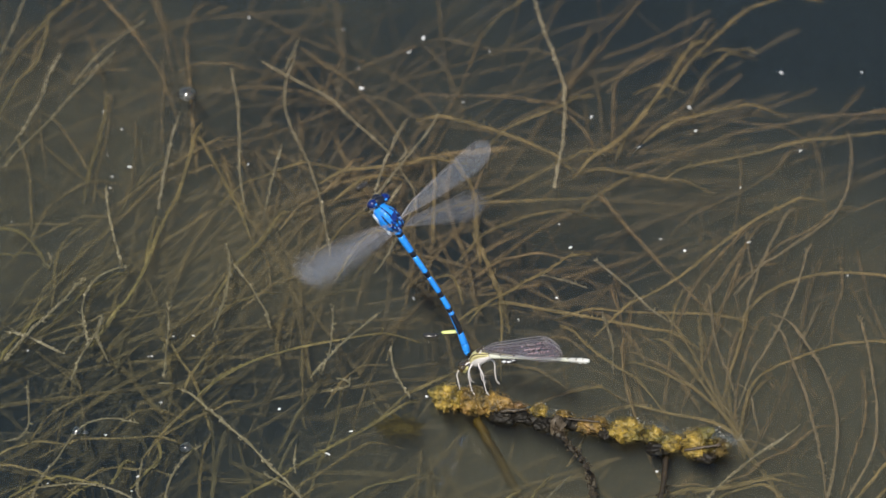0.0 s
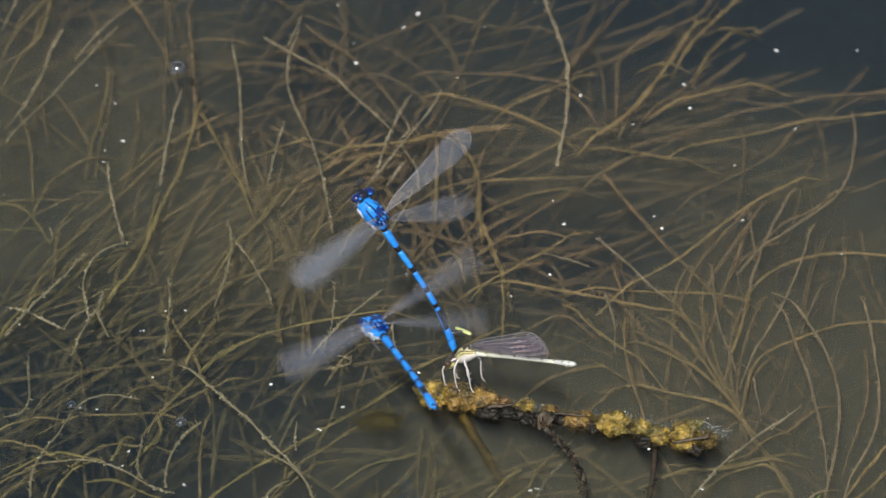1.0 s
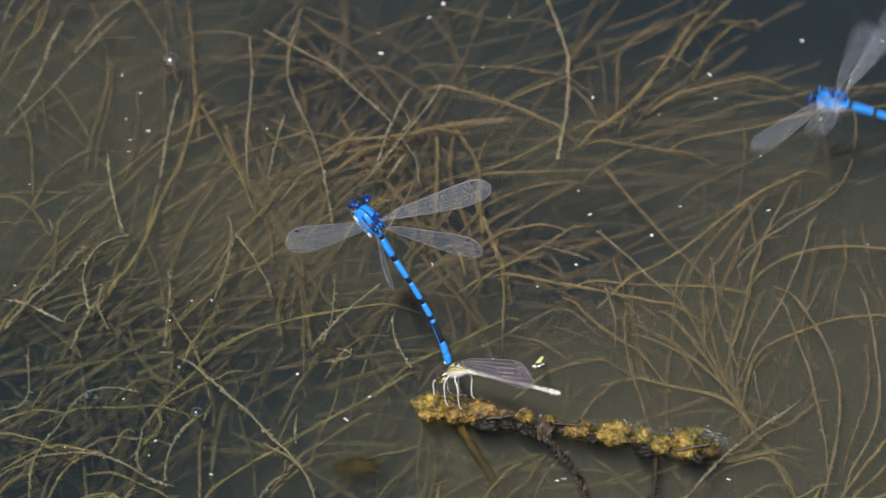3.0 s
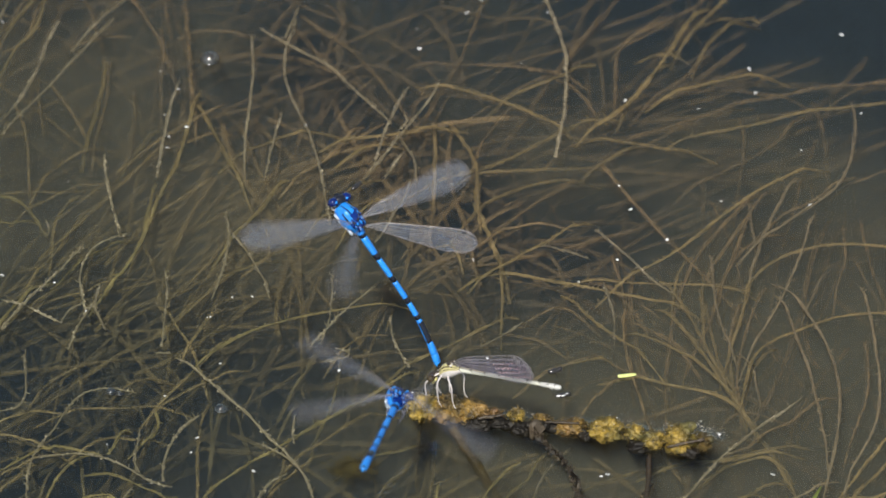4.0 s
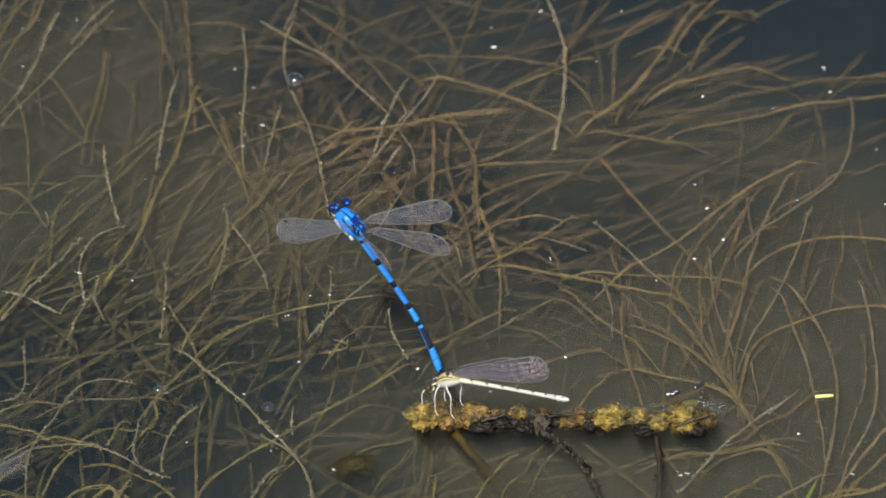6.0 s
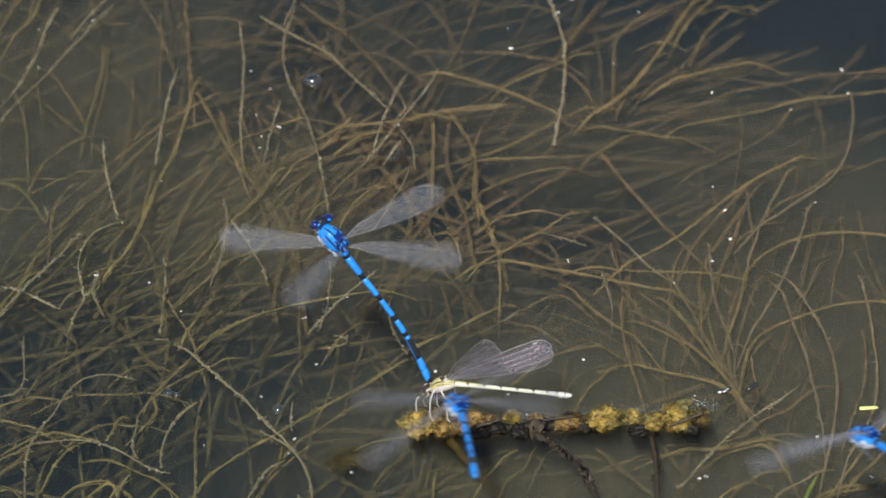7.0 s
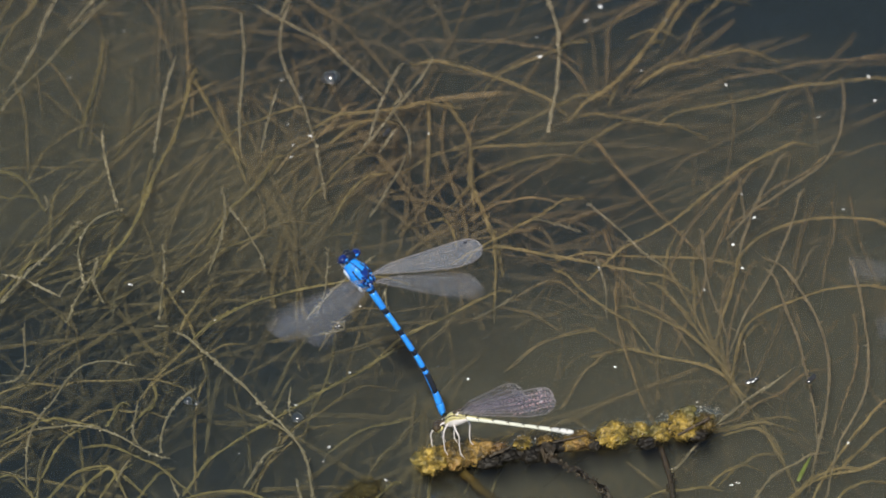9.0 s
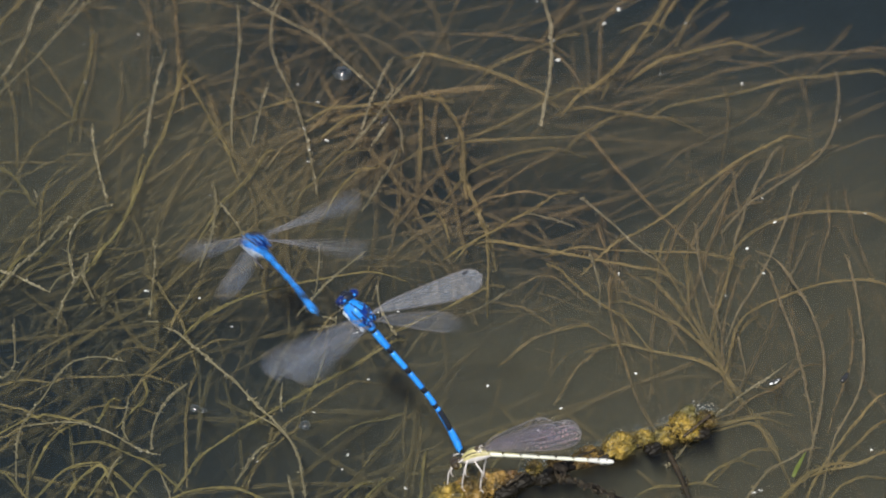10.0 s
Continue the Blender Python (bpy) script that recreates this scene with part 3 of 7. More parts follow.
stem(OCHRE, -9.9, 0.32, 287, 450, 328, 438, 369, 423, 407, 412, 438, 406)
stem(BROWN, -15.5, 0.32, 457, 394, 503, 423, 547, 449, 587, 476, 618, 507, 639, 540)
stem(BROWN, -14.4, 0.32, 549, 510, 551, 479, 546, 434, 539, 379, 532, 322)
stem(BROWN, -14.4, 0.40, 684, 510, 677, 468, 665, 419)
stem(PALE, -6.8, 0.28, 750, 498, 750, 443, 745, 391, 735, 343, 721, 298, 702, 260, 672, 224, 635, 186, 598, 148, 568, 119)
stem(OCHRE, -7.6, 0.32, 653, 334, 630, 318, 601, 297, 566, 269, 529, 232, 495, 192, 461, 151, 419, 103, 372, 58, 329, 27)
stem(BROWN, -14.4, 0.32, 819, 406, 772, 386, 740, 370)
stem(OCHRE, -8.5, 0.32, -799, 260, -768, 252, -747, 228)
stem(BROWN, -11.0, 0.28, -803, 307, -741, 312, -690, 307, -660, 323)
stem(BROWN, -10.2, 0.28, -753, 248, -719, 275, -689, 296)
stem(OCHRE, -9.3, 0.24, -796, 198, -776, 198, -761, 211)
stem(CRUSTED, -5.9, 0.20, -714, 173, -706, 144, -708, 118)
stem(BROWN, -6.8, 0.24, -700, 128, -697, 167, -684, 207)
stem(BROWN, -9.3, 0.32, -650, 238, -667, 186, -684, 139, -705, 89, -728, 41)
stem(CRUSTED, -4.2, 0.32, -642, 77, -660, 43, -680, 9, -701, -24, -722, -55, -743, -89, -761, -123, -775, -150)
stem(OCHRE, -7.6, 0.32, -730, 2, -750, -34, -767, -65, -780, -95)
stem(CRUSTED, -4.2, 0.24, -563, 113, -589, 103, -613, 85, -630, 58, -640, 25, -643, -12, -639, -51, -633, -83, -629, -104)
stem(OCHRE, -7.6, 0.28, -590, 130, -609, 106, -628, 91, -643, 75)
stem(OCHRE, -6.8, 0.36, -517, 223, -528, 171, -538, 130, -549, 94, -561, 60, -574, 34, -585, 23)
stem(OCHRE, -8.5, 0.32, -525, 300, -528, 251, -534, 204)
stem(DIM, -11.9, 0.28, -437, 341, -428, 276)
stem(CRUSTED, -3.4, 0.32, -392, 161, -386, 137, -383, 102, -384, 61, -389, 16, -398, -32, -409, -84)
stem(CRUSTED, -4.2, 0.28, -381, 113, -361, 79, -344, 44, -329, 9, -316, -28, -307, -66)
stem(OCHRE, -6.8, 0.36, -299, 279, -315, 239, -334, 201, -356, 167, -377, 135)
stem(BROWN, -8.5, 0.28, -388, 156, -402, 118, -418, 83, -437, 48, -459, 15, -479, -16)
stem(BROWN, -9.3, 0.28, -337, 238, -323, 198, -317, 150)
stem(CRUSTED, -4.2, 0.20, -494, 11, -489, -35, -489, -85, -491, -142, -493, -200)
stem(BROWN, -6.8, 0.24, -486, -82, -470, -115, -454, -149, -441, -180, -433, -204)
stem(CRUSTED, -5.9, 0.24, -609, -8, -615, -44, -613, -79, -604, -111, -593, -138)
stem(CRUSTED, -6.8, 0.24, -617, -52, -631, -82, -649, -128, -659, -171)
stem(CRUSTED, -5.9, 0.20, -781, -54, -753, -62, -721, -80, -693, -102, -674, -115)
stem(CRUSTED, -6.8, 0.20, -675, -98, -661, -67, -637, -55)
stem(BROWN, -10.2, 0.20, -711, -4, -676, 9, -636, 19, -597, 38)
stem(DIM, -11.9, 0.36, -578, -69, -571, -7, -565, 32)
stem(OCHRE, -5.9, 0.28, -106, -59, -163, -71, -215, -85, -257, -99, -290, -114, -321, -129, -349, -146, -373, -165, -396, -188, -422, -218)
stem(BROWN, -11.0, 0.24, -305, 21, -345, 14, -385, -2)
stem(BROWN, -7.6, 0.28, -449, -161, -431, -118, -412, -73)
stem(OCHRE, -10.2, 0.28, -386, 58, -356, 82, -327, 105)
stem(BROWN, -8.5, 0.28, -266, 132, -296, 108, -311, 93)
stem(OCHRE, -6.8, 0.28, -156, 279, -186, 239, -206, 199, -226, 175)
stem(OCHRE, -6.8, 0.28, -125, 230, -145, 207, -165, 175)
stem(CRUSTED, -6.8, 0.24, -59, 279, -70, 244, -85, 207, -104, 165, -124, 119)
stem(OCHRE, -11.9, 0.52, 59, 341, 57, 296, 65, 252, 79, 196, 92, 137, 103, 86)
stem(OCHRE, -12.2, 0.32, 64, 271, 89, 295, 120, 319, 166, 342, 224, 360)
stem(OCHRE, -5.9, 0.28, 228, 153, 206, 131, 179, 105, 148, 77, 118, 49, 90, 25, 67, -0)
stem(OCHRE, -7.6, 0.32, 57, 12, 87, 26, 120, 30, 158, 22, 198, 11, 234, 4, 271, -4, 317, -15, 365, -27, 407, -39)
stem(OCHRE, -8.5, 0.24, 101, 38, 102, -17, 101, -71)
stem(BROWN, -8.5, 0.24, 99, 174, 129, 176, 170, 177)
stem(CRUSTED, -8.5, 0.20, 169, 139, 199, 120, 229, 100, 259, 76)
stem(DIM, -11.0, 0.28, 180, 138, 199, 107, 209, 68)
stem(OCHRE, -6.8, 0.28, 229, -49, 246, -77, 266, -107, 294, -139, 322, -166, 343, -190)
stem(CRUSTED, -5.9, 0.20, -197, 23, -198, -47, -202, -108, -216, -181)
stem(CRUSTED, -5.9, 0.24, -113, -8, -135, -33, -160, -62, -182, -93, -202, -123, -220, -154, -235, -184)
stem(BROWN, -7.6, 0.24, -142, -126, -162, -149, -181, -179)
stem(BROWN, -10.2, 0.24, 187, -36, 208, -28, 227, -36)
stem(OCHRE, -11.0, 0.28, -3, 162, 17, 146, 27, 107)
stem(CRUSTED, -6.8, 0.24, 271, 159, 300, 117, 328, 74, 354, 31, 378, -8, 402, -37)
stem(PALE, -7.6, 0.24, 548, 248, 549, 192, 552, 137)
stem(PALE, -7.6, 0.32, 626, 298, 611, 257, 596, 216, 582, 176, 569, 133, 557, 84, 545, 35)
stem(BROWN, -11.0, 0.28, 711, 322, 673, 281, 631, 257, 605, 241)
stem(BROWN, -11.0, 0.36, 576, 289, 548, 235, 522, 186, 499, 138, 477, 91)
stem(BROWN, -10.2, 0.32, 571, 159, 534, 128, 507, 81, 490, 34)
stem(PALE, -6.8, 0.24, 654, 166, 645, 119, 631, 68, 614, 13, 597, -37, 579, -83, 560, -127, 542, -167)
stem(OCHRE, -8.5, 0.32, 567, 68, 594, 91, 624, 109, 657, 120, 695, 124, 733, 123, 767, 114, 800, 100)
stem(BROWN, -11.0, 0.24, 717, 146, 716, 106, 703, 59, 697, 28)
stem(PALE, -8.5, 0.28, 671, 37, 659, 6, 648, -33, 642, -48)
stem(PALE, -5.1, 0.28, 615, -57, 630, -88, 644, -119, 655, -149, 667, -187, 678, -240, 684, -303, 681, -373, 671, -443, 659, -505, 647, -562)
stem(PALE, -5.1, 0.32, 600, -73, 606, -105, 613, -144, 620, -185, 628, -222, 636, -268, 643, -327, 648, -388, 652, -447)
stem(PALE, -5.1, 0.28, 740, -57, 746, -94, 750, -141, 753, -196, 755, -262, 751, -340, 737, -410, 716, -461, 695, -508, 681, -562)
stem(OCHRE, -5.9, 0.32, 528, -260, 539, -218, 560, -184, 590, -158, 625, -135, 661, -114, 694, -98, 733, -90, 789, -89)
stem(OCHRE, -9.3, 0.28, 264, 32, 325, 29, 397, 29, 465, 25, 520, 16)
stem(CRUSTED, -6.8, 0.24, 283, 2, 292, -45, 298, -91, 299, -171)
stem(PALE, -6.8, 0.24, 475, 56, 477, -10, 481, -76, 490, -128, 502, -172)
stem(OCHRE, -10.2, 0.36, 461, 65, 457, 3, 457, -74)
stem(OCHRE, -7.6, 0.32, 538, -12, 530, -50, 520, -91, 509, -132, 498, -171)
stem(BROWN, -9.3, 0.28, 517, -53, 505, -99, 499, -145)
stem(OCHRE, -10.2, 0.24, 432, 104, 415, 57, 409, 18)
stem(OCHRE, -9.3, 0.40, 392, -53, 415, -86, 435, -122, 456, -168, 481, -228, 508, -296)
stem(BROWN, -10.2, 0.32, 337, -59, 366, -89, 395, -120, 414, -150)
stem(BROWN, -11.0, 0.32, 280, 60, 304, 29, 328, -18, 347, -64)
stem(OCHRE, -10.2, 0.36, 509, -286, 478, -188, 451, -105, 427, -34, 399, 26)
stem(OCHRE, -11.0, 0.36, 515, -276, 488, -186, 474, -110, 464, -18)
stem(OCHRE, -11.0, 0.32, 517, -279, 502, -201, 506, -110, 523, -34)
stem(OCHRE, -9.3, 0.32, 506, -296, 453, -198, 404, -145, 346, -99)
stem(BROWN, -10.2, 0.28, 514, -286, 512, -211, 525, -120, 559, 3)
stem(BROWN, -11.9, 0.36, 510, -267, 468, -191, 430, -131, 397, -85)
stem(CRUSTED, -2.5, 0.24, -729, -223, -728, -257, -724, -298, -722, -339, -728, -367, -741, -382, -762, -389)
stem(CRUSTED, -4.2, 0.24, -533, -323, -553, -316, -577, -310, -604, -313, -628, -328, -646, -354, -660, -387, -674, -421, -690, -452, -703, -486, -710, -531, -710, -583, -707, -635)
stem(OCHRE, -5.1, 0.28, -697, -453, -677, -456, -658, -457)
stem(BROWN, -8.5, 0.28, -765, -385, -725, -393, -701, -400)
stem(BROWN, -7.6, 0.24, -766, -351, -738, -340, -709, -333)
stem(BROWN, -7.6, 0.20, -650, -326, -611, -324, -552, -324, -498, -324)
stem(BROWN, -6.8, 0.24, -498, -324, -463, -296, -427, -273, -397, -259, -377, -249)
stem(BROWN, -7.6, 0.28, -498, -314, -472, -275, -440, -230, -414, -189, -400, -164)
stem(BROWN, -8.5, 0.24, -550, -260, -526, -237, -497, -230)
stem(OCHRE, -7.6, 0.36, -498, -336, -494, -366, -501, -395, -515, -410)
stem(BROWN, -7.6, 0.24, -607, -424, -578, -405, -544, -400, -505, -395)
stem(OCHRE, -7.6, 0.28, -553, -376, -561, -400)
stem(CRUSTED, -5.9, 0.32, -525, -392, -527, -427, -531, -458, -530, -486, -520, -512)
stem(CRUSTED, -4.2, 0.28, -699, -491, -661, -482, -625, -479, -593, -485, -565, -498, -540, -515, -518, -535, -493, -553, -465, -564)
stem(BROWN, -6.8, 0.32, -758, -499, -730, -485, -702, -463)
stem(OCHRE, -5.1, 0.24, -578, -521, -548, -533, -514, -554, -479, -576)
stem(OCHRE, -7.6, 0.24, -671, -512, -653, -483, -636, -468)
stem(DIM, -10.2, 0.24, -627, -432, -623, -476, -618, -519)
stem(CRUSTED, -2.5, 0.36, -421, -401, -440, -421, -457, -448, -470, -480, -477, -512, -479, -543, -479, -568)
stem(BROWN, -7.6, 0.28, -417, -336, -422, -379, -424, -428, -424, -483, -421, -548)
stem(DIM, -11.0, 0.28, -387, -275, -396, -335, -402, -394)
stem(DIM, -11.9, 0.24, -414, -221, -406, -310, -404, -384)
stem(CRUSTED, -3.4, 0.36, -465, -243, -445, -256, -425, -279, -406, -301, -389, -322, -373, -344, -354, -366, -334, -393, -314, -423, -294, -453, -273, -482, -251, -516)
stem(CRUSTED, -5.1, 0.24, -501, -210, -477, -201)
stem(DIM, -11.0, 0.24, -362, -290, -351, -350, -337, -416, -330, -481)
stem(OCHRE, -6.8, 0.36, -399, -543, -368, -507, -333, -474, -294, -440, -255, -406, -217, -373, -179, -344, -138, -310, -98, -273, -67, -245)
stem(BROWN, -7.6, 0.28, -253, -461, -217, -421, -179, -377, -146, -344, -125, -329)
stem(CRUSTED, -5.1, 0.36, -334, -626, -320, -588, -306, -558, -290, -538, -268, -526)
stem(BROWN, -7.6, 0.24, -311, -577, -293, -533, -279, -497, -275, -447)
stem(DIM, -10.2, 0.24, -287, -374, -273, -322, -259, -285)
stem(CRUSTED, -5.1, 0.24, -257, -376, -261, -409, -258, -439)
stem(OCHRE, -6.8, 0.36, -608, -607, -581, -568, -567, -561, -557, -579)
stem(CRUSTED, -5.9, 0.24, -555, -616, -547, -581, -531, -552)
stem(BROWN, -7.6, 0.24, -757, -526, -734, -504, -716, -483)
stem(DIM, -9.3, 0.24, -692, -579, -690, -529, -682, -485)
stem(OCHRE, -6.8, 0.24, -754, -586, -735, -578, -722, -588)
stem(CRUSTED, -5.9, 0.24, -213, -229, -191, -222, -174, -212, -167, -199, -174, -186, -191, -176)
stem(DIM, -8.5, 0.24, -256, -245, -240, -215, -226, -170)
stem(DIM, -11.0, 0.20, -132, -140, -122, -201, -112, -231)
stem(DIM, -10.2, 0.24, -23, -188, 7, -158, 27, -135)
stem(OCHRE, -7.6, 0.28, -13, -555, -17, -598)
stem(OCHRE, -8.5, 0.28, 93, -589, 108, -539, 142, -503, 157, -467)
stem(OCHRE, -7.6, 0.32, 74, -534, 94, -505, 107, -488)
stem(BROWN, -10.2, 0.28, 175, -211, 215, -181, 261, -147)
stem(BROWN, -7.6, 0.32, 252, -315, 277, -277, 298, -248)
stem(OCHRE, -8.5, 0.24, 269, -193, 289, -185)
stem(OCHRE, -8.5, 0.36, 333, -230, 365, -240, 401, -253, 438, -267, 469, -282, 498, -305)
stem(BROWN, -10.2, 0.32, 260, -150, 314, -196, 343, -211)
stem(CRUSTED, -3.4, 0.32, 617, -341, 599, -363, 577, -385, 550, -411, 521, -444, 490, -480, 461, -518, 436, -558, 416, -592, 399, -617)
stem(BROWN, -7.6, 0.24, 650, -300, 624, -330, 593, -367, 553, -396)
stem(OCHRE, -11.0, 0.48, 510, -276, 531, -332, 551, -380, 570, -422, 586, -460)
stem(OCHRE, -9.3, 0.32, 568, -414, 527, -428, 494, -440, 457, -449, 405, -457)
stem(BROWN, -10.2, 0.28, 495, -404, 525, -397, 545, -382)
stem(BROWN, -10.2, 0.28, 446, -419, 407, -426, 377, -433)
stem(BROWN, -7.6, 0.24, 740, -171, 740, -231, 733, -293, 720, -345, 706, -393, 692, -447)
stem(PALE, -5.1, 0.36, 638, -551, 618, -570, 588, -591, 563, -620)
stem(OCHRE, -5.9, 0.32, 771, -415, 737, -465, 709, -510, 685, -553, 660, -596)
stem(OCHRE, -6.8, 0.32, 769, -464, 732, -515, 701, -558)
stem(OCHRE, -6.8, 0.40, 690, -572, 651, -587, 626, -608)
stem(OCHRE, -8.5, 0.32, 554, -510, 529, -532, 509, -551)
stem(PALE, -8.5, 0.24, 523, -170, 536, -200, 540, -231)
stem(OCHRE, -8.5, 0.28, 562, -170, 541, -208, 535, -231)
stem(CRUSTED, -7.6, 0.28, -791, 937, -809, 858, -826, 789, -831, 772)
stem(OCHRE, -10.2, 0.36, -708, 970, -738, 926, -773, 865, -807, 804)
stem(OCHRE, -8.5, 0.28, -746, 886, -749, 836, -755, 786, -770, 736, -796, 691)
stem(BROWN, -10.2, 0.32, -654, 969, -624, 929, -593, 881, -564, 828, -540, 772, -517, 710)
stem(BROWN, -11.9, 0.36, -553, 990, -535, 928, -522, 858)
stem(BROWN, -11.0, 0.28, -450, 978, -470, 943, -480, 899)
stem(CRUSTED, -4.2, 0.28, -558, 824, -587, 794, -617, 759, -645, 721, -667, 679, -688, 636)
stem(CRUSTED, -3.4, 0.24, -268, 759, -283, 704, -293, 661)
stem(CRUSTED, -5.9, 0.32, 173, 906, 183, 849, 193, 801, 203, 758, 212, 717, 219, 682, 225, 640, 225, 576, 221, 495, 212, 417, 201, 347)
stem(OCHRE, -9.9, 0.44, 663, 954, 622, 939, 590, 926, 562, 904, 534, 870, 504, 829, 473, 783, 447, 738)
stem(OCHRE, -13.3, 0.28, 573, 831, 558, 844, 521, 858)
stem(BROWN, -13.3, 0.32, 502, 937, 482, 895, 443, 857, 394, 816, 347, 773)
stem(DIM, -11.9, 0.32, 2, 871, 50, 848, 103, 827, 178, 821)
stem(OCHRE, -14.4, 0.32, 164, 1007, 132, 995, 105, 985)
stem(DIM, -13.6, 0.48, -208, 1010, -197, 939, -190, 834, -195, 765)
stem(CRUSTED, -4.2, 0.32, -314, -459, -271, -490, -243, -529, -227, -576, -219, -628, -215, -680)
stem(OCHRE, -5.9, 0.28, -436, -660, -405, -640, -369, -630, -333, -631, -304, -643, -282, -661)
stem(BROWN, -7.6, 0.24, -322, -592, -301, -549, -273, -508, -242, -475, -218, -455)
stem(CRUSTED, -5.9, 0.32, -245, -604, -240, -629, -234, -661)
stem(OCHRE, -6.8, 0.32, -148, -653, -134, -624, -121, -603)
stem(OCHRE, -6.8, 0.28, -110, -653, -90, -615, -81, -596)
stem(CRUSTED, -5.9, 0.24, -462, -603, -449, -638, -443, -660)
stem(OCHRE, -7.6, 0.32, -519, -641, -501, -598, -483, -562)
stem(OCHRE, -7.6, 0.28, -591, -640, -573, -604, -555, -576)
stem(OCHRE, -7.6, 0.32, -642, -575, -614, -554, -580, -547, -560, -561)
stem(OCHRE, -8.5, 0.32, 485, -575, 511, -546, 531, -529)
stem(OCHRE, -10.2, 0.36, 476, -454, 516, -434, 549, -426, 569, -442, 583, -481, 600, -521)
stem(OCHRE, -5.9, 0.32, 779, -547, 743, -569, 711, -584, 680, -592, 645, -609, 615, -638, 592, -668)
stem(OCHRE, -5.9, 0.32, 739, -602, 709, -626, 688, -654)
stem(OCHRE, -7.6, 0.32, 377, -626, 421, -612, 460, -595)
stem(DIM, -24.0, 0.49, -207, 651, -175, 676, -143, 685)
stem(BROWN, -18.0, 0.41, 691, 618, 703, 543, 705, 468)
stem(BROWN, -15.0, 0.33, -88, 358, -118, 277, -149, 229)
stem(CRUSTED, -9.0, 0.23, 140, -82, 110, -109, 65, -142)
stem(BROWN, -12.0, 0.25, 115, -66, 145, -89, 167, -107)
stem(CRUSTED, -4.5, 0.20, -95, -107, -89, -176, -62, -259)
stem(OCHRE, -13.5, 0.29, -266, 100, -229, 115, -189, 139)
stem(OCHRE, -12.0, 0.33, 255, -466, 347, -434, 456, -419, 545, -397, 596, -387)
stem(BROWN, -12.0, 0.20, 486, -319, 509, -294, 541, -292)
stem(DIM, -18.0, 0.20, -692, -35, -708, -111, -715, -187)
stem(BROWN, -15.0, 0.20, -658, -51, -666, -131, -679, -210)
stem(BROWN, -15.0, 0.20, -682, -51, -653, -85, -643, -149)
stem(BROWN, -13.5, 0.20, -714, -212, -683, -178, -623, -148)
stem(DIM, -18.0, 0.33, -590, -65, -568, -111, -543, -175)
stem(OCHRE, -12.0, 0.33, -65, -153, 15, -104, 100, -47)
stem(BROWN, -13.5, 0.29, 15, -125, 75, -87, 138, -38)
stem(BROWN, -12.0, 0.29, 217, -132, 219, -181, 211, -244)
stem(BROWN, -12.0, 0.25, -26, -481, 5, -463, 36, -431)
stem(BROWN, -12.0, 0.29, -95, -481, -64, -434, -42, -372)
stem(BROWN, -12.0, 0.29, -42, -342, -49, -448, -39, -536)
stem(BROWN, -12.0, 0.29, -25, -342, -20, -434, -31, -536)
stem(OCHRE, -12.0, 0.29, -134, -422, -84, -390, -42, -357)
stem(CRUSTED, -10.5, 0.20, 213, -404, 171, -465, 146, -538)
stem(DIM, -12.0, 0.29, 15, -405, 44, -492, 68, -536)
stem(OCHRE, -13.5, 0.25, -185, -148, -194, -239, -222, -328)
stem(BROWN, -13.5, 0.25, -106, -25, -145, -148, -164, -239)
stem(BROWN, -16.5, 0.25, -344, -205, -316, -129, -287, -52)
stem(BROWN, -15.0, 0.29, 166, -85, 196, -70, 257, -23)
stem(BROWN, -15.0, 0.25, 224, -222, 254, -177, 305, -146)


# open pools between the weeds: plan centre and half sizes, mm
POOLS = ((2, 86, 12, 7), (71, 81, 15, 14), (15, 39, 8, 7), (35, 27, 13, 9), (-41, 75, 5, 9), (-21, 66, 6, 5), (-39, -18, 6, 9), (-49, -9, 4, 5), (-23, -15, 6, 6), (14, -29, 11, 8), (-62, 64, 3, 8), (70, -4, 8, 19), (-40, -37, 5, 6), (22, 5, 8, 8), (-3, 19, 7, 8), (-38, -42, 9, 9), (-48, -33, 7, 6), (-22, -39, 8, 8), (-22, -28, 7, 6), (-66, -40, 5, 6), (22, 79, 12, 8), (10, 80, 10, 8), (-2, 77, 8, 8), (-20, 47, 9, 7))


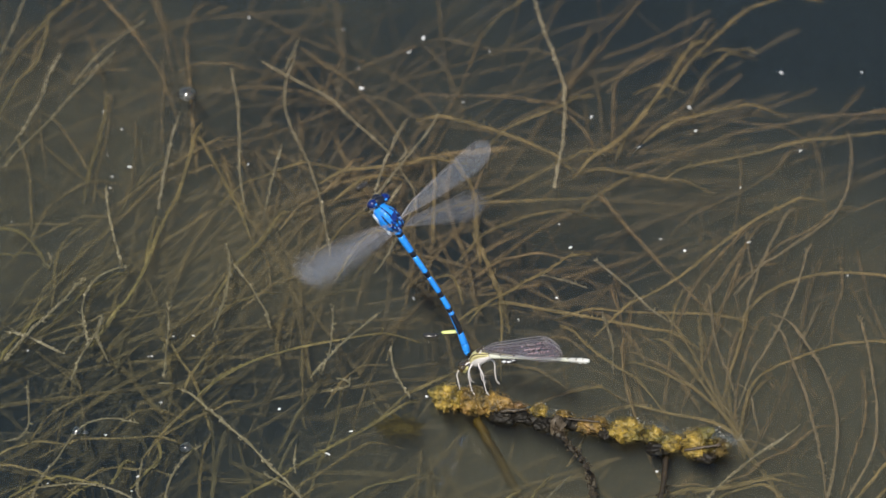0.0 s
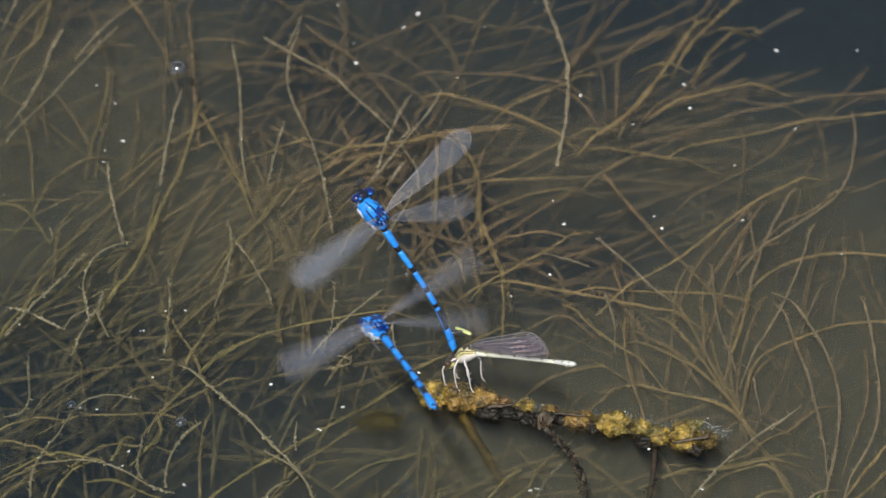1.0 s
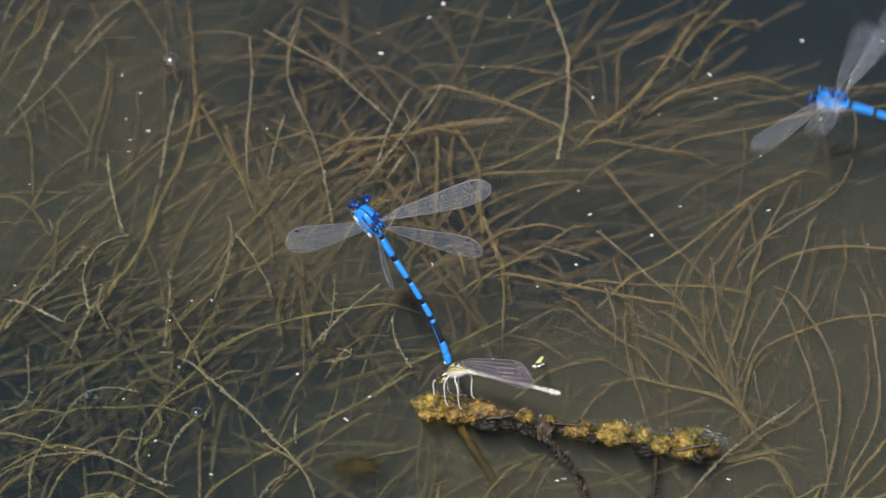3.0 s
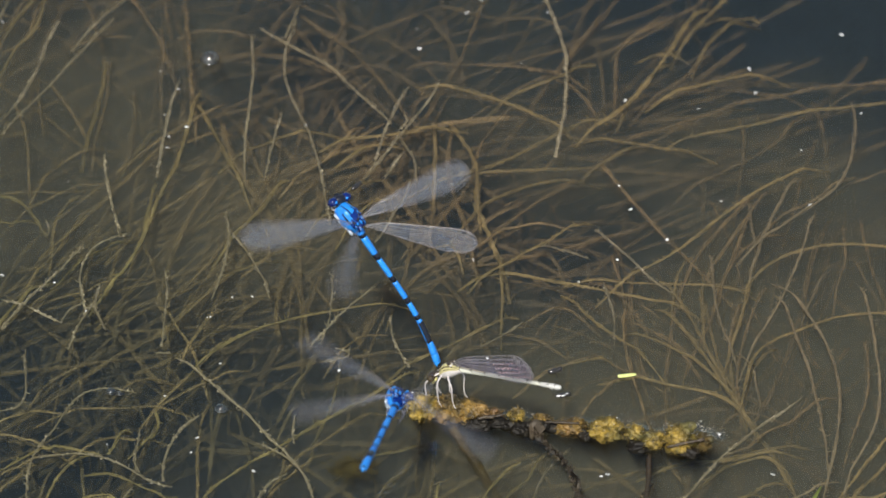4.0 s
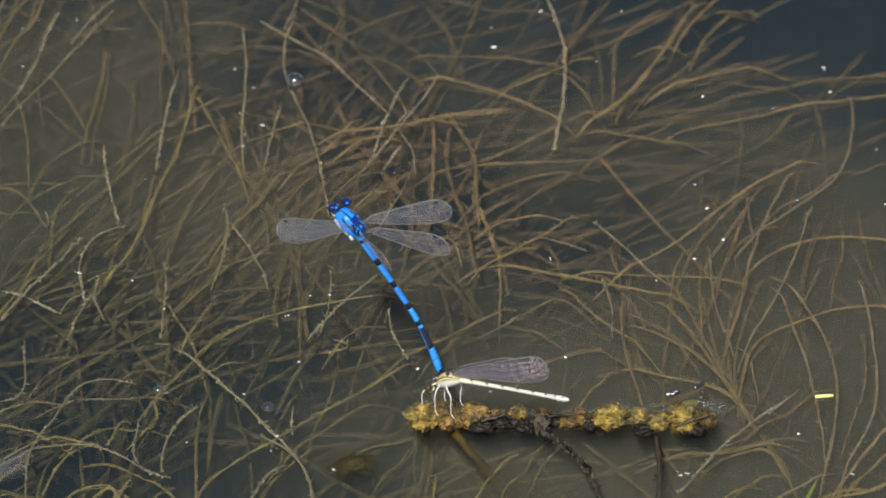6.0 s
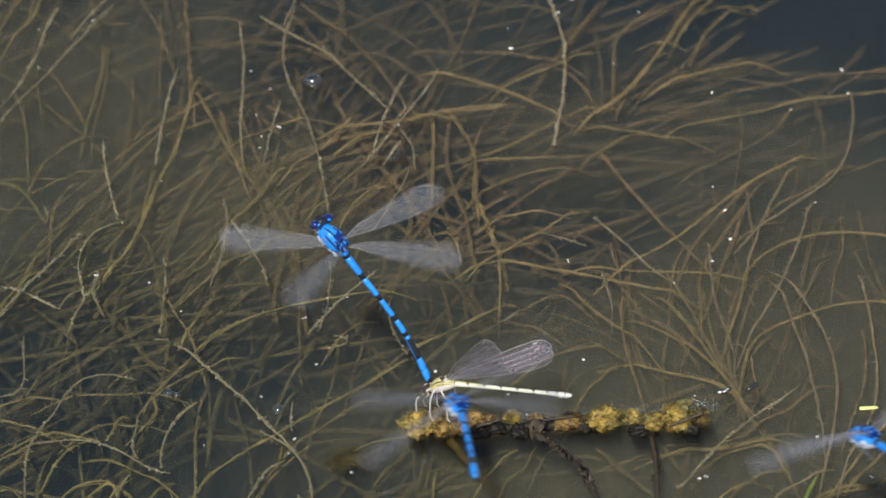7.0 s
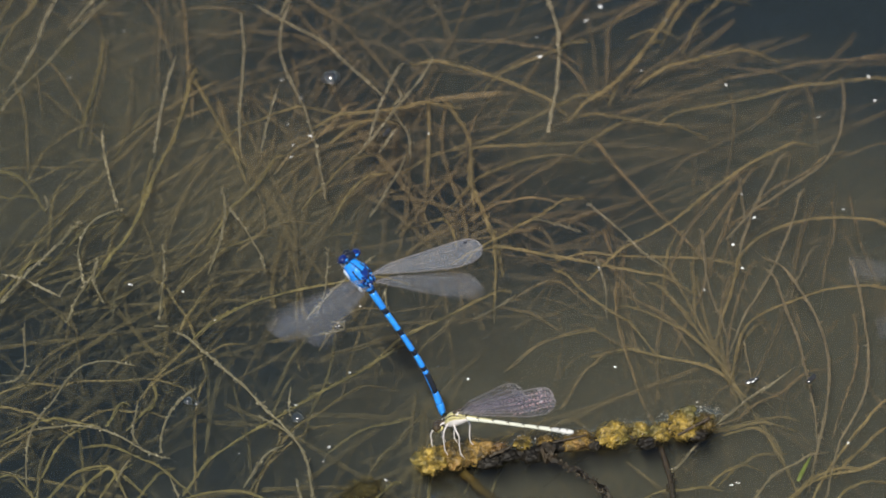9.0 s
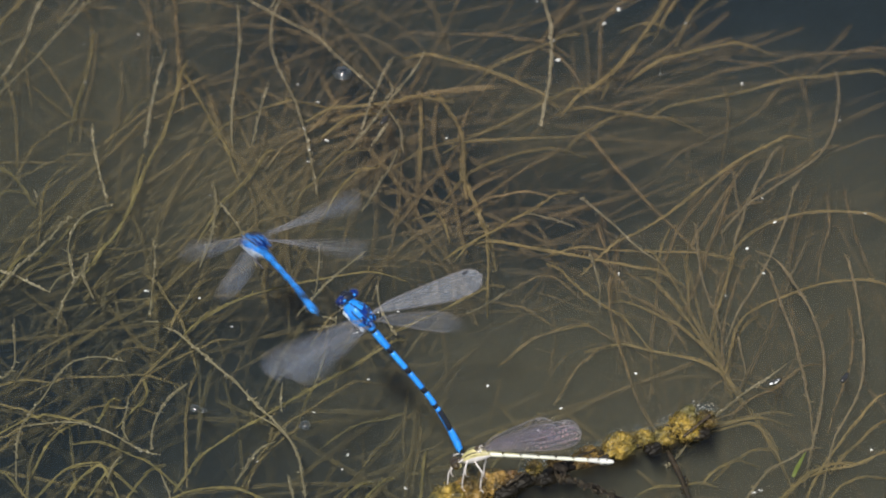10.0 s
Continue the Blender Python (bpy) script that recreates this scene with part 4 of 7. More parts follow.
def weed_mass(name, count, z0, z1, r0, r1, material, seed, region, label, rooted=None):
    """A tangle of thin wandering stems; region(x, y) gives density and heading in degrees, x and y in metres; rooted: the stems rise from one place."""
    rng = random.Random(seed)
    bm = bmesh.new()
    made = 0
    while made < count:
        x, y = rng.uniform(-0.105, 0.105), rng.uniform(-0.10, 0.10)
        dens, head, spread = region(x, y)
        for px, py, rx, ry in POOLS:
            if ((x * 1000 - px) / rx) ** 2 + ((y * 1000 - py) / ry) ** 2 < 1:
                dens *= 0.05
        if rng.random() > dens:
            continue
        made += 1
        a = radians(rng.gauss(head, spread))
        bend = rng.gauss(0, 1.9) * rng.uniform(0.2, 1.6)
        if rooted:
            x, y = rooted[0] + rng.gauss(0, 0.011), rooted[1] + rng.gauss(0, 0.012)
            bend = rng.gauss(0, 3)
            a = radians(rng.triangular(head - 50, head + 48, head))
        p = Vector((x, y, rng.uniform(z0, z1)))
        drop = rng.uniform(-0.12, 0.12)
        pts = []
        for i in range(rng.randint(12, 26)):
            pts.append(p.copy())
            a += bend * 0.01 + rng.gauss(0, 0.05)
            p = p + Vector((math.cos(a), math.sin(a), drop)) * 0.0026
        if not rooted:
            back = pts[len(pts) // 2] - pts[0]
            pts = [q - back for q in pts]
        r = rng.uniform(r0, r1)
        # a loose bundle of hair-thin fibres with grains of crust on them
        for _ in range(4 if r < 0.00025 else 9):
            aside = Vector((rng.gauss(0, 0.6), rng.gauss(0, 0.6), rng.gauss(0, 0.5)))
            waver = [q + (aside + Vector((rng.gauss(0, 0.4), rng.gauss(0, 0.4), rng.gauss(0, 0.4)))) * r for q in pts]
            tube(bm, waver, [r * 0.24 * rng.uniform(0.5, 1.1) for _ in pts], 4, rough=0.2, rng=rng)
        for i in range(len(pts) - 1):
            for _ in range(3):
                bead(bm, pts[i].lerp(pts[i + 1], rng.random()) + Vector((rng.gauss(0, 1), rng.gauss(0, 1), 0)) * r * 0.9, 0.0001 * rng.uniform(0.4, 1.2), rng)
    ob = part(name, bm, material, None)
    return tagged(ob, label, "water weed", kind="stuff")


def west_tangle(x, y):
    """Dense upright tangle to the west, thinning out eastward; open deep water in the north-east."""
    d = 0.95 if x < -0.02 else max(0.12, 0.95 - (x + 0.02) * 11)
    if y > 0.045 and x > 0.0:
        d *= 0.25
    if y < -0.015:
        d *= 0.4
    if x > 0.045 and y > 0.03:
        d *= 0.1
    return d, 68 + 25 * noise.noise(Vector((x * 25, y * 25, 1.0))), 38


def east_fan(x, y):
    """Stems sweeping east-north-east in the north, a fan that rises in the south-east."""
    if x < -0.005:
        return 0.06, 45, 30
    if x > 0.045 and y > 0.036:
        return 0.05, 25, 15
    if y > 0.0:
        return (0.85, 30, 16) if x > 0.022 else (0.3, 52, 24)
    return 0.7, (112 if x > 0.045 else 60), 26


def amber_patch(x, y):
    """A denser amber patch in the middle of the weeds."""
    d = math.exp(-((x + 0.03) / 0.028) ** 2 - ((y - 0.022) / 0.016) ** 2)
    return d, 62 + 30 * noise.noise(Vector((x * 25, y * 25, 4.0))), 24


weed_mass("weed_tangle", 120, -0.0155, -0.009, 0.00012, 0.0004, SOFT, 14, amber_patch, "amber tangle of pondweed under the surface")
weed_mass("weed_tangle", 380, -0.021, -0.0115, 0.00012, 0.0004, SOFT, 3, west_tangle, "dense tangle of thin brown pondweed under water")
weed_mass("weed_tangle", 520, -0.032, -0.019, 0.0002, 0.0007, DIM, 5, west_tangle, "deep dim tangle of pondweed in silty water")
weed_mass("weed_tangle", 60, -0.024, -0.0145, 0.00015, 0.0005, SOFT, 18, lambda x, y: (math.exp(-((x - 0.035) / 0.03) ** 2 - ((y - 0.052) / 0.02) ** 2), 26, 14), "sweep of brown pondweed leaning one way")
weed_mass("weed_tangle", 130, -0.021, -0.0125, 0.00012, 0.0004, SOFT, 8, east_fan, "thin sweeping brown pondweed stems under water")
weed_mass("weed_tangle", 200, -0.033, -0.019, 0.0002, 0.0007, DIM, 9, east_fan, "deep sweeping pondweed stems in silty water")

weed_mass("weed_tuft", 62, -0.02, -0.0105, 0.0001, 0.00034, BROWN, 12, lambda x, y: (1, 95, 0), "tawny fan of pondweed rising from one root", (0.052, -0.026))
weed_mass("weed_tangle", 84, -0.02, -0.010, 0.00014, 0.00042, SOFT, 15, lambda x, y: (0.9 if -0.03 < x < 0.055 and -0.064 < y < -0.03 else 0, 66, 30), "tawny pondweed stems below the twig")


# ---- the floating twig with its algae ----
def glassy(name, ior=2.1):
    n = Nodes(name)
    lw = n.add("ShaderNodeFresnel", IOR=ior)
    clear = n.add("ShaderNodeBsdfTransparent", Color=(0.93, 0.94, 0.94, 1))
    shine = n.add("ShaderNodeBsdfGlossy", Color=(1, 1, 1, 1), Roughness=0.16)
    return n.done(n.add("ShaderNodeMixShader", Fac=lw.outputs[0], _1=clear.outputs[0], _2=shine.outputs[0]).outputs[0])


FILM = glassy("bubble_film")


def algae_clump(parent, x, y, z, sx, sy, sz, material, label, seed, count):
    """A spongy cushion: many small lumps and short threads over one core."""
    rng = random.Random(seed)
    bm = bmesh.new()
    shift = Vector((seed * 3.1, seed * 1.7, -seed))

    def lump(c, size, sub, coarse):
        for v in bmesh.ops.create_icosphere(bm, subdivisions=sub, radius=1.0)["verts"]:
            d = v.co.normalized()
            q = Vector((d.x * size[0], d.y * size[1], d.z * size[2]))
            w = (c + q) * 1.0 + shift
            k = 0.9 + coarse * noise.noise(w * 0.55) + 0.3 * noise.noise(w * 1.3) + 0.2 * noise.noise(w * 2.9) + 0.16 * noise.noise(w * 6.1)
            v.co = (c + q * k) * MM

    lump(Vector((x, y, z - 0.2)), (sx * 0.85, sy * 0.8, sz * 0.75), 5, 0.45)
    for _ in range(16):
        d = Vector((rng.gauss(0, 1.1), rng.gauss(0, 1), rng.gauss(0.25, 0.7))).normalized()
        k = rng.uniform(0.35, 0.75)
        r = rng.uniform(0.13, 0.42) * min(sx, sy)
        lump(Vector((x + d.x * sx * k, y + d.y * sy * k, z + d.z * sz * k)), (r * rng.uniform(0.9, 1.5), r, r * rng.uniform(0.6, 0.95)), 4, 0.5)
    # short curled threads lie over it in tufts
    for _ in range(count * 9):
        d = Vector((rng.gauss(0, 1), rng.gauss(0, 1), rng.gauss(0.2, 0.8))).normalized()
        k = rng.uniform(0.72, 0.95)
        a = Vector((x + d.x * sx * k, y + d.y * sy * k, z + d.z * sz * k))
        side = Vector((rng.gauss(0, 1), rng.gauss(0, 1), rng.gauss(0, 1)))
        e = a + d * rng.uniform(0.0, 0.25) + side * 0.22
        tube(bm, [a * MM, ((a + e) * 0.5 + d * 0.08) * MM, e * MM], [0.00005, 0.00004, 0.00002], 3)
    # white beads stand in for wet glints on the cushion
    for _ in range(count // 3):
        d = Vector((rng.gauss(0, 1), rng.gauss(0, 1), abs(rng.gauss(0.3, 0.9)))).normalized()
        bead(bm, Vector((x + d.x * sx * 0.9, y + d.y * sy * 0.9, z + d.z * sz * 0.9)) * MM, 0.00006 * rng.uniform(0.4, 1.1), rng, 1)
    return part("algae_clump", bm, [material, FOAM_GLINT], parent, label)


def floating_twig():
    root = tagged(new("twig"), "half-sunk rotten twig overgrown with yellow-green algae, afloat", "twig")
    rng = random.Random(21)
    bm = bmesh.new()
    core = smooth_path([Vector(p) * MM for p in ((0, 0.3, 0), (6, 0.1, 0), (12, -0.5, -0.1), (19, 0.2, 0), (27, -0.4, -0.2), (36, 0, 0), (46, -0.2, 0))], 0.0011)
    tube(bm, core, [0.00085 * (1 + 0.9 * noise.noise(p * 400)) for p in core], 10, rough=0.3, rng=rng)
    part("wood", bm, ROT, root, "wet black-brown rotten wood")
    # black lumps: wet wood, with underside shade and water reflection put into the colour
    for x, y, z, sx, sy, sz in ((8.8, -1.3, 0.1, 2.6, 1.4, 1.0), (12.2, -0.7, 0.4, 2.0, 1.2, 0.9), (16, -1.3, 0.1, 1.7, 1.6, 1.2), (19.8, -0.2, 0.6, 1.6, 1.2, 1.0), (27.3, -0.8, 0.3, 1.5, 1.4, 1.1), (36.6, -2.0, -0.2, 2.3, 1.4, 1.0), (45.0, -2.0, -0.2, 2.2, 1.4, 1.0)):
        bm = bmesh.new()
        made = bmesh.ops.create_icosphere(bm, subdivisions=4, radius=1.0)["verts"]
        for v in made:
            d = v.co.normalized()
            k = 0.9 + 0.4 * noise.noise(d * 1.8 + Vector((x, 0, 0))) + 0.22 * noise.noise(d * 5 + Vector((x, 3, 0))) + 0.16 * noise.noise(d * 13 + Vector((x, 0, 5)))
            v.co = Vector((x + d.x * sx * k, y + d.y * sy * k, z + d.z * sz * k)) * MM
        for k in range(6):
            d = Vector((rng.gauss(0, 1), rng.gauss(0, 1), rng.gauss(0, 0.8))).normalized()
            blob(bm, Vector((x + d.x * sx * 0.85, y + d.y * sy * 0.85, z + d.z * sz * 0.85)) * MM, Vector((rng.uniform(0.2, 0.6), rng.uniform(0.2, 0.5), rng.uniform(0.15, 0.4))) * MM, 0, 1, 0.8, 2, k + x)
        part("rotten_lump", bm, ROT, root, "black lump of wet rotten wood and painted underside shade")
    gold, rust = "yellow-green spongy algae cushion", "brownish matted algae cushion"
    algae_clump(root, -1.2, 0.3, 1.1, 3.3, 3.0, 2.6, ALGA, "olive and gold spongy algae cushion", 1, 60)
    algae_clump(root, 3.2, 0.5, 1.2, 3.0, 3.2, 2.8, ALGA_BROWN, rust, 2, 60)
    algae_clump(root, 7.0, 0.9, 1.0, 3.2, 2.7, 2.4, ALGA_BROWN, rust, 3, 46)
    algae_clump(root, 10.6, 1.3, 0.3, 2.6, 1.6, 1.2, ALGA_BROWN, "dark matted algae", 12, 26)
    algae_clump(root, 15.0, 0.6, 1.5, 1.5, 1.3, 1.4, ALGA, "small bright yellow algae knob", 4, 24)
    algae_clump(root, 19.4, 1.0, 0.7, 2.2, 1.3, 1.1, ALGA_BROWN, rust, 5, 26)
    algae_clump(root, 24.6, 0.1, 0.7, 3.2, 2.2, 1.7, ALGA_BROWN, rust, 6, 42)
    algae_clump(root, 30.6, 0.0, 1.1, 3.5, 2.6, 2.3, ALGA, gold, 7, 60)
    algae_clump(root, 35.4, 0.2, 0.8, 2.0, 2.0, 1.5, ALGA, gold, 8, 36)
    algae_clump(root, 38.8, -0.9, 0.7, 2.1, 2.2, 1.6, ALGA, gold, 9, 40)
    algae_clump(root, 43.6, 0.3, 1.3, 3.4, 2.7, 2.3, ALGA, gold, 10, 64)
    algae_clump(root, 43.0, -2.0, 0.4, 2.2, 1.2, 1.2, ALGA, gold, 13, 30)
    algae_clump(root, 47.2, 0.0, 0.8, 1.8, 1.9, 1.6, ALGA_BROWN, rust, 11, 34)
    # thin broken sticks caught on top
    for p0, p1, r in (((8.6, -1.6, 1.7), (13.0, -0.4, 2.2), 0.32), ((41.5, -2.8, 1.2), (47.6, -0.8, 2.2), 0.28), ((20.0, -0.6, 1.8), (26.0, -0.2, 2.0), 0.22)):
        bm = bmesh.new()
        path = [Vector(p0).lerp(Vector(p1), i / 9) * MM + Vector((0, 0, rng.gauss(0, 0.00006))) for i in range(10)]
        tube(bm, path, [r * MM * rng.uniform(0.6, 1.2) for _ in path], 7, rough=0.3, rng=rng)
        part("stick", bm, LEAF_DEAD, root, "thin pale brown broken stick")
    # beads of foam caught at the ends
    for x, y, z in ((45.4, 2.4, 2.5), (46.6, 2.2, 2.5), (47.6, 1.8, 2.1), (48.6, 1.4, 1.6), (49.3, 1.0, 1.0), (31.0, 2.2, 2.2), (15.0, 2.0, 1.6), (17.2, 1.9, 1.0), (4.0, 2.6, 2.0)):
        bm = bmesh.new()
        for k in range(5):
            blob(bm, Vector((x + rng.gauss(0, 0.6), y + rng.gauss(0, 0.3), z + rng.gauss(0, 0.15))) * MM, Vector((0.14, 0.09, 0.06)) * MM * rng.uniform(0.3, 1.2), 0, 2, 0.8, 2, k)
        part("foam_bead", bm, FOAM_GLINT, root, "white foam beads")
    # foam beads along the waterline behind the wood, also standing in for reflected sky sheen
    bm = bmesh.new()
    for x0, x1, y0, spread, count in ((26, 36, 3.6, 0.35, 90), (30, 50, 4.3, 0.5, 150), (40, 52, 3.4, 0.6, 160), (45, 50, 2.6, 0.5, 90), (-5, 1, 3.2, 0.4, 30), (9, 24, 2.7, 0.4, 60)):
        for _ in range(count // 3):
            u = rng.random()
            bead(bm, Vector((x0 + (x1 - x0) * u, y0 + rng.gauss(0, spread) + 0.3 * math.sin(u * 9), 0.04)) * MM, 0.00006 * rng.uniform(0.3, 1.3), rng)
    part("froth", bm, FOAM_GLINT, root, "white foam and painted wet sheen along the waterline")
    # the water climbs in a wet rim along the back of the wood
    for x0, x1, y0, wide, rise in ((8, 22, 1.4, 2.4, 0.6), (22, 34, 1.6, 3.2, 0.9), (33, 51, 1.8, 3.4, 0.9)):
        bm = bmesh.new()
        rows = []
        for i in range(41):
            x = x0 + (x1 - x0) * i / 40
            ends = min(1.0, i / 6, (40 - i) / 6)
            reach = wide * (0.7 + 0.5 * noise.noise(Vector((x * 0.35, y0, 0))) + 0.2 * noise.noise(Vector((x * 1.3, y0, 2)))) * (0.3 + 0.7 * ends)
            up = rise * ends * (0.8 + 0.6 * noise.noise(Vector((x * 0.6, 4, 0))))
            rows.append([bm.verts.new(Vector((x, y0 + reach * v, 0.05 + up * (1 - v) ** 2 + 0.08 * noise.noise(Vector((x * 1.6, v * 5, 1))) * (1 - v))) * MM) for v in (0, 0.15, 0.3, 0.5, 0.7, 0.85, 1)])
        for a, b in zip(rows, rows[1:]):
            for k in range(6):
                bm.faces.new((a[k], b[k], b[k + 1], a[k + 1]))
        part("wet_rim", bm, WATER, root, "clear rim of water drawn up the wood")
    # curled dead leaf against the wood
    bm = bmesh.new()
    leaf = [[Vector((17.6 + 2.8 * (0.2 * v + (u - 0.3 * v) * (1.0 - 0.75 * v)), -0.9 - 2.2 * v + 0.5 * math.sin(5 * u), 1.6 - 1.9 * v + 0.6 * math.sin(4 * u + 3 * v))) * MM for u in (0, .2, .4, .6, .8, 1)] for v in (0, .25, .5, .75, 1)]
    g = [[bm.verts.new(p) for p in row] for row in leaf]
    for a, b in zip(g, g[1:]):
        for k in range(5):
            bm.faces.new((a[k], a[k + 1], b[k + 1], b[k]))
    bmesh.ops.solidify(bm, geom=bm.faces[:], thickness=0.0002)
    part("dead_leaf", bm, LEAF_PALE, root, "curled brown dead leaf")

    def stalk(pts, r, material, label, ragged):
        b = bmesh.new()
        path = smooth_path([Vector(p) * MM for p in pts], 0.0009)
        tube(b, path, [r * MM * (1 + 0.4 * noise.noise(p * 420)) for p in path], 8, rough=ragged, rng=rng)
        for i in range(1, len(path) - 1):
            if rng.random() < ragged * 1.3:
                blob(b, path[i] + Vector((rng.gauss(0, 1), rng.gauss(0, 1), rng.gauss(0, 0.5))) * r * MM * 0.8, Vector((1, 0.8, 0.7)) * r * MM * rng.uniform(0.4, 0.9), 0, 2, 0.8, 2, i)
        for p in path:
            for _ in range(int(12 * ragged)):
                bead(b, p + Vector((rng.gauss(0, 1), rng.gauss(0, 1), rng.gauss(0, 0.6))) * r * MM, 0.0003 * rng.uniform(0.3, 1.2), rng)
        part("stalk", b, material, root, label)

    stalk(((4, -1.0, -1.4), (11, -6, -8.5), (18, -12, -16), (27, -20, -26)), 0.8, STALK, "olive sunken stalk", 0.22)
    # a torn strip of dead leaf hangs down from the wood
    bm = bmesh.new()
    path = smooth_path([Vector(p) * MM for p in ((18.2, -1.4, 0.6), (20.5, -3.6, -0.4), (23.5, -5.6, -1.4), (26.2, -8.6, -2.4), (28.0, -12.5, -4.0), (30.5, -18, -6.5), (33.5, -25, -9))], 0.0005)
    rows = []
    for i, p in enumerate(path):
        u = i / (len(path) - 1)
        half = MM * (0.6 * (1 - u) ** 0.7 + 0.17) * (1 + 1.3 * noise.noise(p * 900) + 0.7 * noise.noise(p * 2300))
        turn = 0.5 + 3.4 * noise.noise(p * 330)
        across = Vector((0.8 * math.cos(turn), 0.6 * math.cos(turn), math.sin(turn)))
        rows.append([bm.verts.new(p + across * half * (w + 0.25 * noise.noise(p * 900 + Vector((w, 0, 0))))) for w in (-1, -0.4, 0.3, 1)])
    for r0, r1 in zip(rows, rows[1:]):
        for k in range(3):
            bm.faces.new((r0[k], r0[k + 1], r1[k + 1], r1[k]))
    bmesh.ops.solidify(bm, geom=bm.faces[:], thickness=0.00015)
    # crumbs and torn edges on it
    for i, p in enumerate(path):
        for _ in range(4 if i < len(path) // 2 else 2):
            bead(bm, p + Vector((rng.gauss(0, 0.6), rng.gauss(0, 0.5), rng.gauss(0.1, 0.3))) * MM * (1.0 - 0.6 * i / len(path)), 0.00032 * rng.uniform(0.3, 1.2), rng)
    part("leaf_strip", bm, LEAF_DEAD, root, "torn brown strip of dead leaf")
    stalk(((38.5, -3, -0.8), (39, -9, -5), (38, -19, -13)), 0.45, DARK_STALK, "thin dark stalk", 0.3)
    return root


# ---- damselflies ----
def wing_mesh(length, width):
    """One long wing along +x, leading edge at +y: narrow stalked base, rounded tip, lengthwise corrugation."""
    bm = bmesh.new()
    nx, ny = 26, 7
    rows = []
    for i in range(nx + 1):
        u = i / nx
        lead = 0.18 * width * min(1, u * 6) * (1 - 0.5 * max(0, u - 0.75) / 0.25)
        grow = min(1, max(0, (u - 0.06) / 0.66)) ** 0.85
        trail = -width * (0.06 + 0.76 * grow)
        tip = math.sqrt(max(0.0, 1 - ((u - 0.86) / 0.14) ** 2)) if u > 0.86 else 1.0
        mid = (lead + trail) * 0.5
        lead, trail = mid + (lead - mid) * max(tip, 0.04), mid + (trail - mid) * max(tip, 0.04)
        rows.append([bm.verts.new(Vector((u * length, lead + (trail - lead) * j / ny, (0.07 if j % 2 else -0.07) * (1 - u * 0.6))) * MM) for j in range(ny + 1)])
    for a, b in zip(rows, rows[1:]):
        for j in range(ny):
            bm.faces.new((a[j], a[j + 1], b[j + 1], b[j]))
    edges = [[v.co.copy() for v in [r[k] for r in rows]] for k in (0, 2, 4, ny)]
    return bm, edges, rows


def wing(name, parent, length, width, membrane, spot=BLACK):
    bm, lines, rows = wing_mesh(length, width)
    cross = [(rows[i][0].co.copy(), rows[i][3].co.copy()) for i in range(5, 25)]
    cross += [(rows[i][3].co.copy(), rows[i][7].co.copy()) for i in range(6, 25, 2)]
    ob = part(name, bm, membrane, parent)
    v = bmesh.new()
    for k, ln in enumerate(lines):
        tube(v, ln, (0.00007, 0.00002, 0.00002, 0.00004)[k], 4)
    for a, b in cross:
        tube(v, [a, (a + b) * 0.5, b], 0.000014, 3)
    part("vein_net", v, VEIN, ob, "fine brown wing veins")
    s = bmesh.new()
    blob(s, (length * 0.87 * MM, width * 0.02 * MM, 0.0), (0.00055, 0.0002, 0.00008), 0, 2, 0.0)
    part("wing_spot", s, spot, ob, "small spot near the wing tip")
    return ob


def leg(parent, pts, material, r=0.00014):
    bm = bmesh.new()
    path = smooth_path([Vector(p) * MM for p in pts], 0.0004)
    n = len(path)
    tube(bm, path, [r * (1.25 - 0.75 * i / n) for i in range(n)], 6)
    rng = random.Random(int(abs(pts[1][0]) * 100))
    for i in range(n // 3, n, 2):
        d = Vector((rng.uniform(-1, 1), rng.uniform(-1, 1), rng.uniform(-1, 0.2))).normalized()
        tube(bm, [path[i], path[i] + d * 0.0003, path[i] + d * 0.0006], [0.00003, 0.000025, 0.000012], 3)
    return part("leg", bm, material, parent)


def abdomen(parent, joints, radii, picks, mats, bend, bow=0.0):
    """Segments between joints (mm behind the thorax centre); picks(segment, ring, angle) gives the face material."""
    for s, (a, b) in enumerate(zip(joints, joints[1:])):
        bm = bmesh.new()
        ra, rb = radii[s], radii[s + 1]
        rings = []
        for i in range(9):
            u = i / 8
            x = a + (b - a) * u
            swell = 1 + 0.06 * math.sin(math.pi * u) - 0.05 * (math.exp(-u * 14) + math.exp(-(1 - u) * 14))
            r = (ra + (rb - ra) * u) * swell
            rings.append((x, r, r * 1.02, bend(x)))
        lathe(bm, rings, 16, lambda i, ang, s=s: picks(s, i, ang))
        for v in bm.verts:
            u = max(0.0, min(1.0, (joints[0] * MM - v.co.x) / ((joints[0] - joints[-1]) * MM)))
            v.co.y -= bow * MM * math.sin(math.pi * u ** 1.5)
        part("abdomen_segment", bm, mats, parent)


